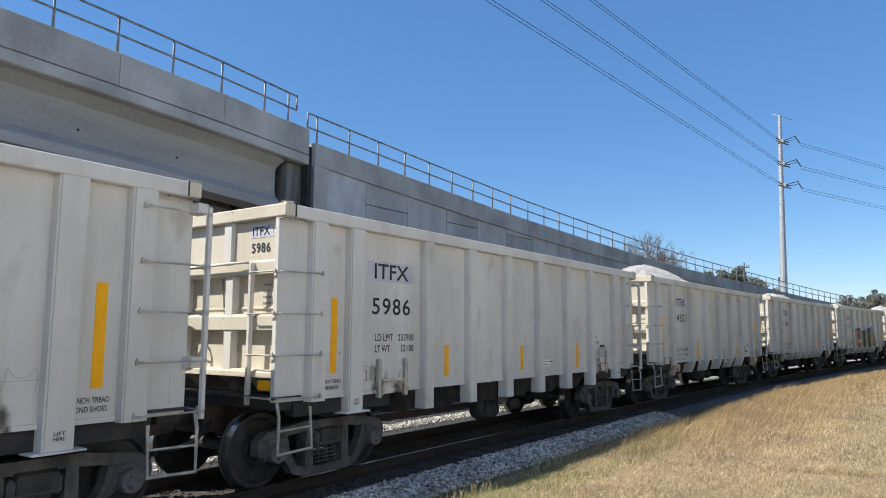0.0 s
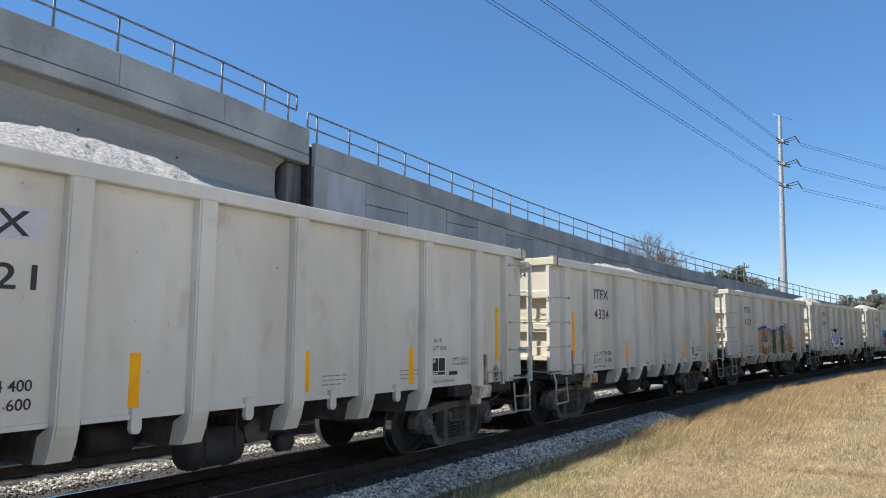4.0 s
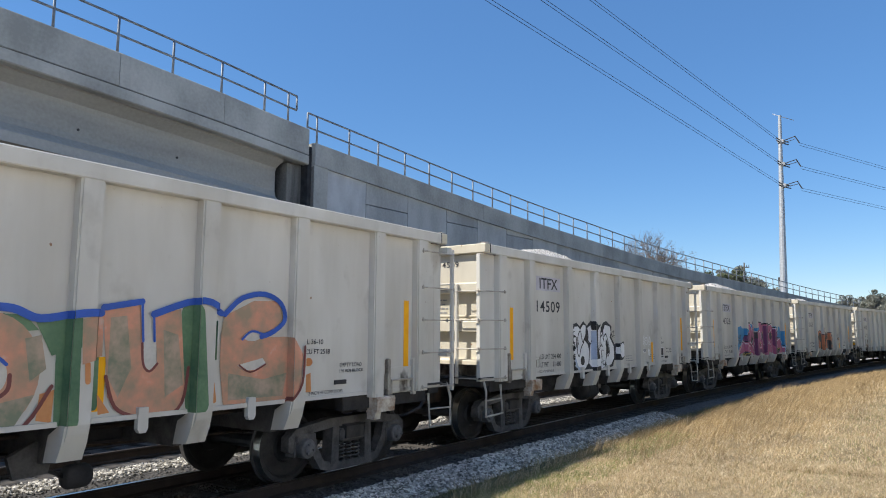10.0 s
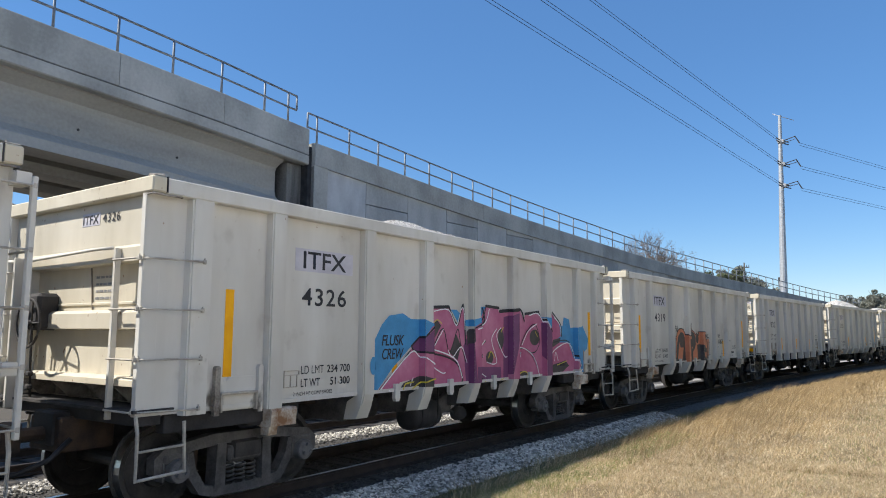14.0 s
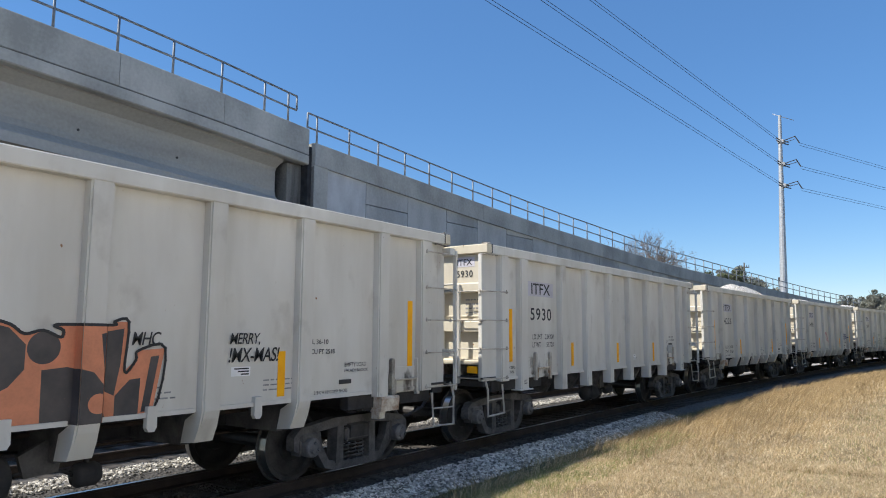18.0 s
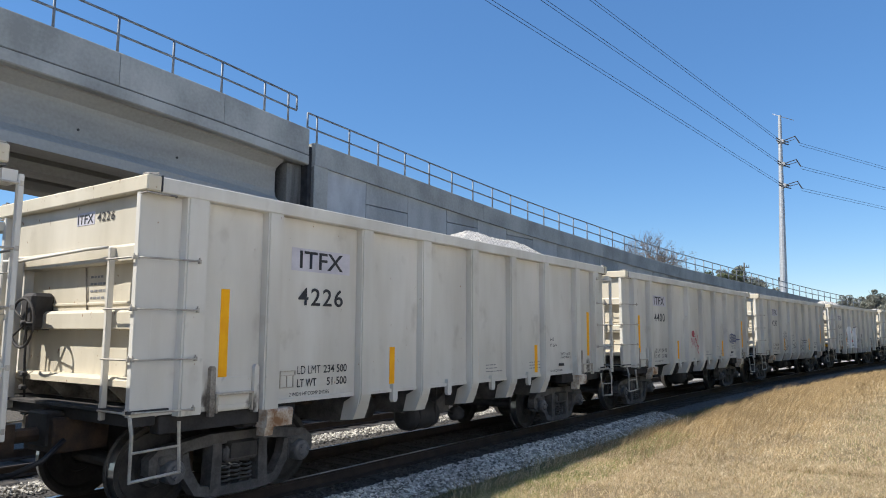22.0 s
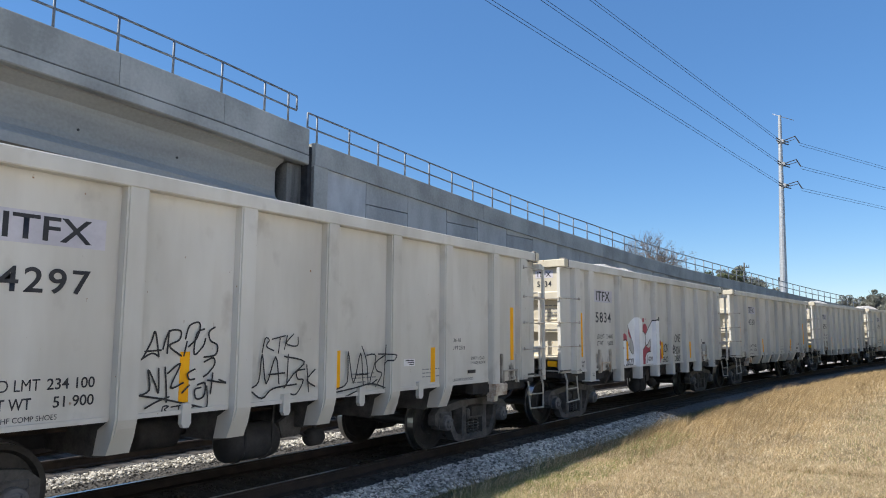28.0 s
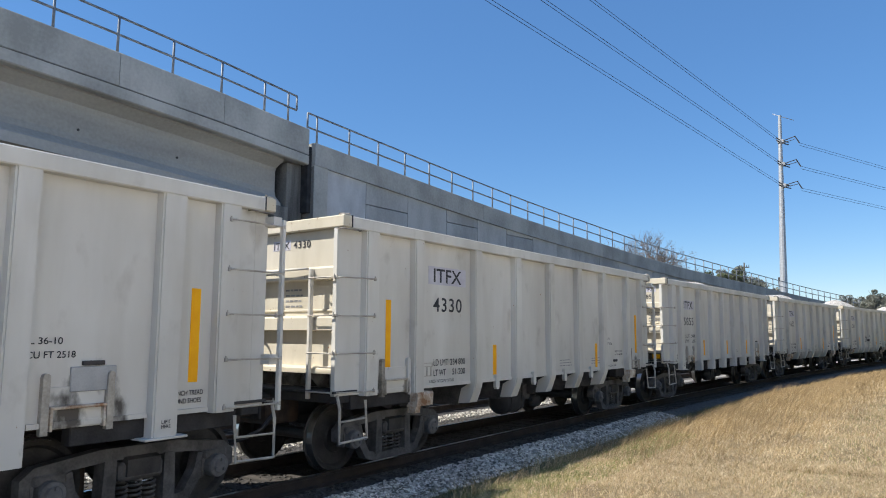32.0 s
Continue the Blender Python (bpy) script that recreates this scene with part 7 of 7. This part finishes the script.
def island_material(name, colours, rough=0.9):
    m, tree_, b = material(name, rough)
    N, Lk = tree_.nodes, tree_.links
    g = N.new("ShaderNodeNewGeometry")
    r = N.new("ShaderNodeValToRGB")
    r.color_ramp.elements.remove(r.color_ramp.elements[1])
    r.color_ramp.elements[0].position, r.color_ramp.elements[0].color = 0, (*colours[0], 1)
    for i, c in enumerate(colours[1:], 1):
        r.color_ramp.elements.new(i / (len(colours) - 1)).color = (*c, 1)
    Lk.new(g.outputs["Random Per Island"], r.inputs[0])
    tc, n = N.new("ShaderNodeTexCoord"), N.new("ShaderNodeTexNoise")
    n.inputs["Scale"].default_value, n.inputs["Detail"].default_value = 0.9, 5
    Lk.new(tc.outputs["Object"], n.inputs["Vector"])
    rr = N.new("ShaderNodeValToRGB")
    rr.color_ramp.elements[0].position, rr.color_ramp.elements[1].position = 0.3, 0.7
    rr.color_ramp.elements[0].color, rr.color_ramp.elements[1].color = (0.72, 0.70, 0.68, 1), (1.15, 1.12, 1.05, 1)
    Lk.new(n.outputs[0], rr.inputs[0])
    mul = N.new("ShaderNodeMix")
    mul.data_type, mul.blend_type = "RGBA", "MULTIPLY"
    mul.inputs[0].default_value = 1.0
    Lk.new(r.outputs[0], mul.inputs[6])
    Lk.new(rr.outputs[0], mul.inputs[7])
    Lk.new(mul.outputs[2], b.inputs["Base Color"])
    return m


def grass(name, count, region, height, width, lean, seed, mat, label, power=1.0, thin=None):
    """Blades as bent slivers: region gives (e0, e1, y0, y1) beside the track."""
    rng = np.random.default_rng(seed)
    e0, e1, y0, y1 = region
    e = rng.uniform(e0, e1, count)
    y = y0 + (y1 - y0) * rng.uniform(0, 1, count) ** power
    if thin:
        # sparse start along the line and a ragged inner edge
        keep = rng.uniform(0, 1, count) < np.clip((y - thin[0]) / thin[1], 0, 1) * np.clip((thin[2] - e) / thin[3], 0.0, 1)
        e, y = e[keep], y[keep]
        count = len(e)
    pos = np.empty((count, 3))
    for i in range(count):
        p, a = track(float(y[i]))
        x_, y_ = p.x + e[i] * math.cos(a), p.y - e[i] * math.sin(a)
        pos[i] = (x_, y_, ground_z(x_, y_) - 0.01)
    clump = np.array([noise.noise((p[0] * 1.4, p[1] * 1.1, seed)) for p in pos])[:, None]
    tuft = np.array([noise.noise((p[0] * 6.0, p[1] * 4.5, seed + 7)) for p in pos])[:, None]
    h = rng.uniform(height[0], height[1], (count, 1)) * np.clip(1 + 0.55 * clump + 0.75 * tuft, 0.15, 3)
    ang = rng.uniform(0, 2 * np.pi, count)
    side = np.stack([np.cos(ang), np.sin(ang), np.zeros(count)], 1) * (rng.uniform(0.6, 1.3, (count, 1)) * width * (1 + np.sqrt(pos[:, 0:1] ** 2 + pos[:, 1:2] ** 2) / 19))
    bend = np.stack([rng.normal(lean[0], lean[2], count), rng.normal(lean[1], lean[2], count), np.zeros(count)], 1) * h
    up = np.array([0, 0, 1.0])
    mid = pos + up * h * 0.55 + bend * 0.35
    tip = pos + up * h * 0.95 + bend
    v = np.stack([pos - side, pos + side, mid + side * 0.7, mid - side * 0.7, tip], 1).reshape(-1, 3)
    k = 5 * np.arange(count)[:, None]
    quads = (k + np.array([0, 1, 2, 3])).tolist()
    tris = (k + np.array([3, 2, 4])).tolist()
    me = bpy.data.meshes.new(name)
    me.from_pydata(v.tolist(), [], quads + tris)
    me.materials.append(mat)
    return tagged(new(name, me), label, "grass", kind="stuff")


build_sleepers()
BALLAST_BITS = island_material("broken_ballast", [(0.10, 0.095, 0.085), (0.28, 0.27, 0.245), (0.46, 0.44, 0.41), (0.62, 0.60, 0.555), (0.85, 0.82, 0.77)], 0.9)
stones("ballast_stones", 15000, 1.30, 2.02, 3.0, 19.0, 0.022, 0.052, 5, BALLAST_BITS, "loose grey-white ballast stones beside the rail")
stones("ballast_stones", 5500, -2.98, -2.5, 2.0, 26.0, 0.02, 0.045, 6, BALLAST_BITS, "sunlit pale ballast stones between the tracks")
# these stones carry oil and the train's shadow in their colour
OIL_SHADE_BITS = island_material("oil_shade_ballast", [(0.03, 0.028, 0.027), (0.06, 0.056, 0.053), (0.105, 0.10, 0.094)], 0.85)
stones("ballast_stones", 6000, 0.82, 1.4, 2.0, 30.0, 0.02, 0.04, 8, OIL_SHADE_BITS, "oily dark ballast stones beside the rail")
stones("ballast_stones", 7000, -2.5, -0.82, 2.0, 26.0, 0.02, 0.04, 9, OIL_SHADE_BITS, "oily ballast stones beyond the far rail, darkened for the train shadow")
stones("ballast_stones", 3500, -0.66, 0.66, 2.0, 22.0, 0.02, 0.04, 7, OIL_SHADE_BITS, "dusty ballast stones between the sleepers")
STRAW = island_material("dry_straw_grass", [(0.12, 0.08, 0.04), (0.44, 0.315, 0.175), (0.78, 0.63, 0.43), (0.41, 0.295, 0.16), (0.85, 0.73, 0.53), (0.21, 0.14, 0.068), (0.26, 0.24, 0.10), (0.66, 0.51, 0.32)])
TALL = island_material("tall_dead_grass", [(0.17, 0.115, 0.052), (0.27, 0.19, 0.092), (0.44, 0.33, 0.18), (0.22, 0.15, 0.068)])
GREEN = island_material("green_grass", [(0.10, 0.15, 0.04), (0.17, 0.22, 0.06), (0.30, 0.29, 0.11)])
WEEDS = island_material("dull_green_weeds", [(0.085, 0.10, 0.04), (0.16, 0.17, 0.065), (0.25, 0.22, 0.10), (0.12, 0.135, 0.05)])
grass("dry_grass", 150000, (3.1, 9.3, 3.2, 10.0), (0.025, 0.075), 0.0011, (0.1, 0.15, 0.8), 21, STRAW, "short matted straw-coloured winter grass")
grass("dry_grass", 120000, (3.3, 10.0, 9.5, 26.0), (0.03, 0.085), 0.0014, (0.1, 0.15, 0.8), 22, STRAW, "short matted straw-coloured winter grass", 1.4)
grass("dry_grass", 50000, (3.2, 12.0, 25.0, 62.0), (0.05, 0.12), 0.0024, (0.15, 0.2, 0.7), 23, STRAW, "short straw-coloured grass along the track bend", 1.5)
grass("tall_grass", 62000, (2.75, 6.4, 9.0, 36.0), (0.10, 0.27), 0.0013, (0.5, 0.45, 0.3), 24, TALL, "tall dead grass leaning along the crest of the bank", 1.15, (9.0, 5.0, 6.6, 2.6))
grass("tall_grass", 20000, (2.9, 6.6, 32.0, 62.0), (0.12, 0.26), 0.0022, (0.4, 0.4, 0.3), 25, TALL, "tall dead grass along the crest of the bank", 1.2, (30.0, 1.0, 6.8, 2.6))
grass("straw_tufts", 2600, (2.7, 3.3, 5.0, 16.0), (0.12, 0.34), 0.0011, (0.1, 0.2, 0.4), 28, STRAW, "stray tall straw stalks at the edge of the grass")
grass("green_grass", 20000, (2.9, 4.3, 4.0, 13.0), (0.03, 0.09), 0.0012, (0.1, 0.2, 0.5), 26, GREEN, "thin green grass at the edge of the bank")
grass("green_grass", 7000, (6.2, 9.0, 6.0, 20.0), (0.03, 0.07), 0.0013, (0.1, 0.2, 0.6), 29, GREEN, "faint green shoots among the straw")
grass("weeds", 42000, (1.92, 3.35, 4.0, 26.0), (0.03, 0.12), 0.0014, (0.1, 0.2, 0.6), 27, WEEDS, "low dull green weeds on the shaded slope", 1.2)


motions()
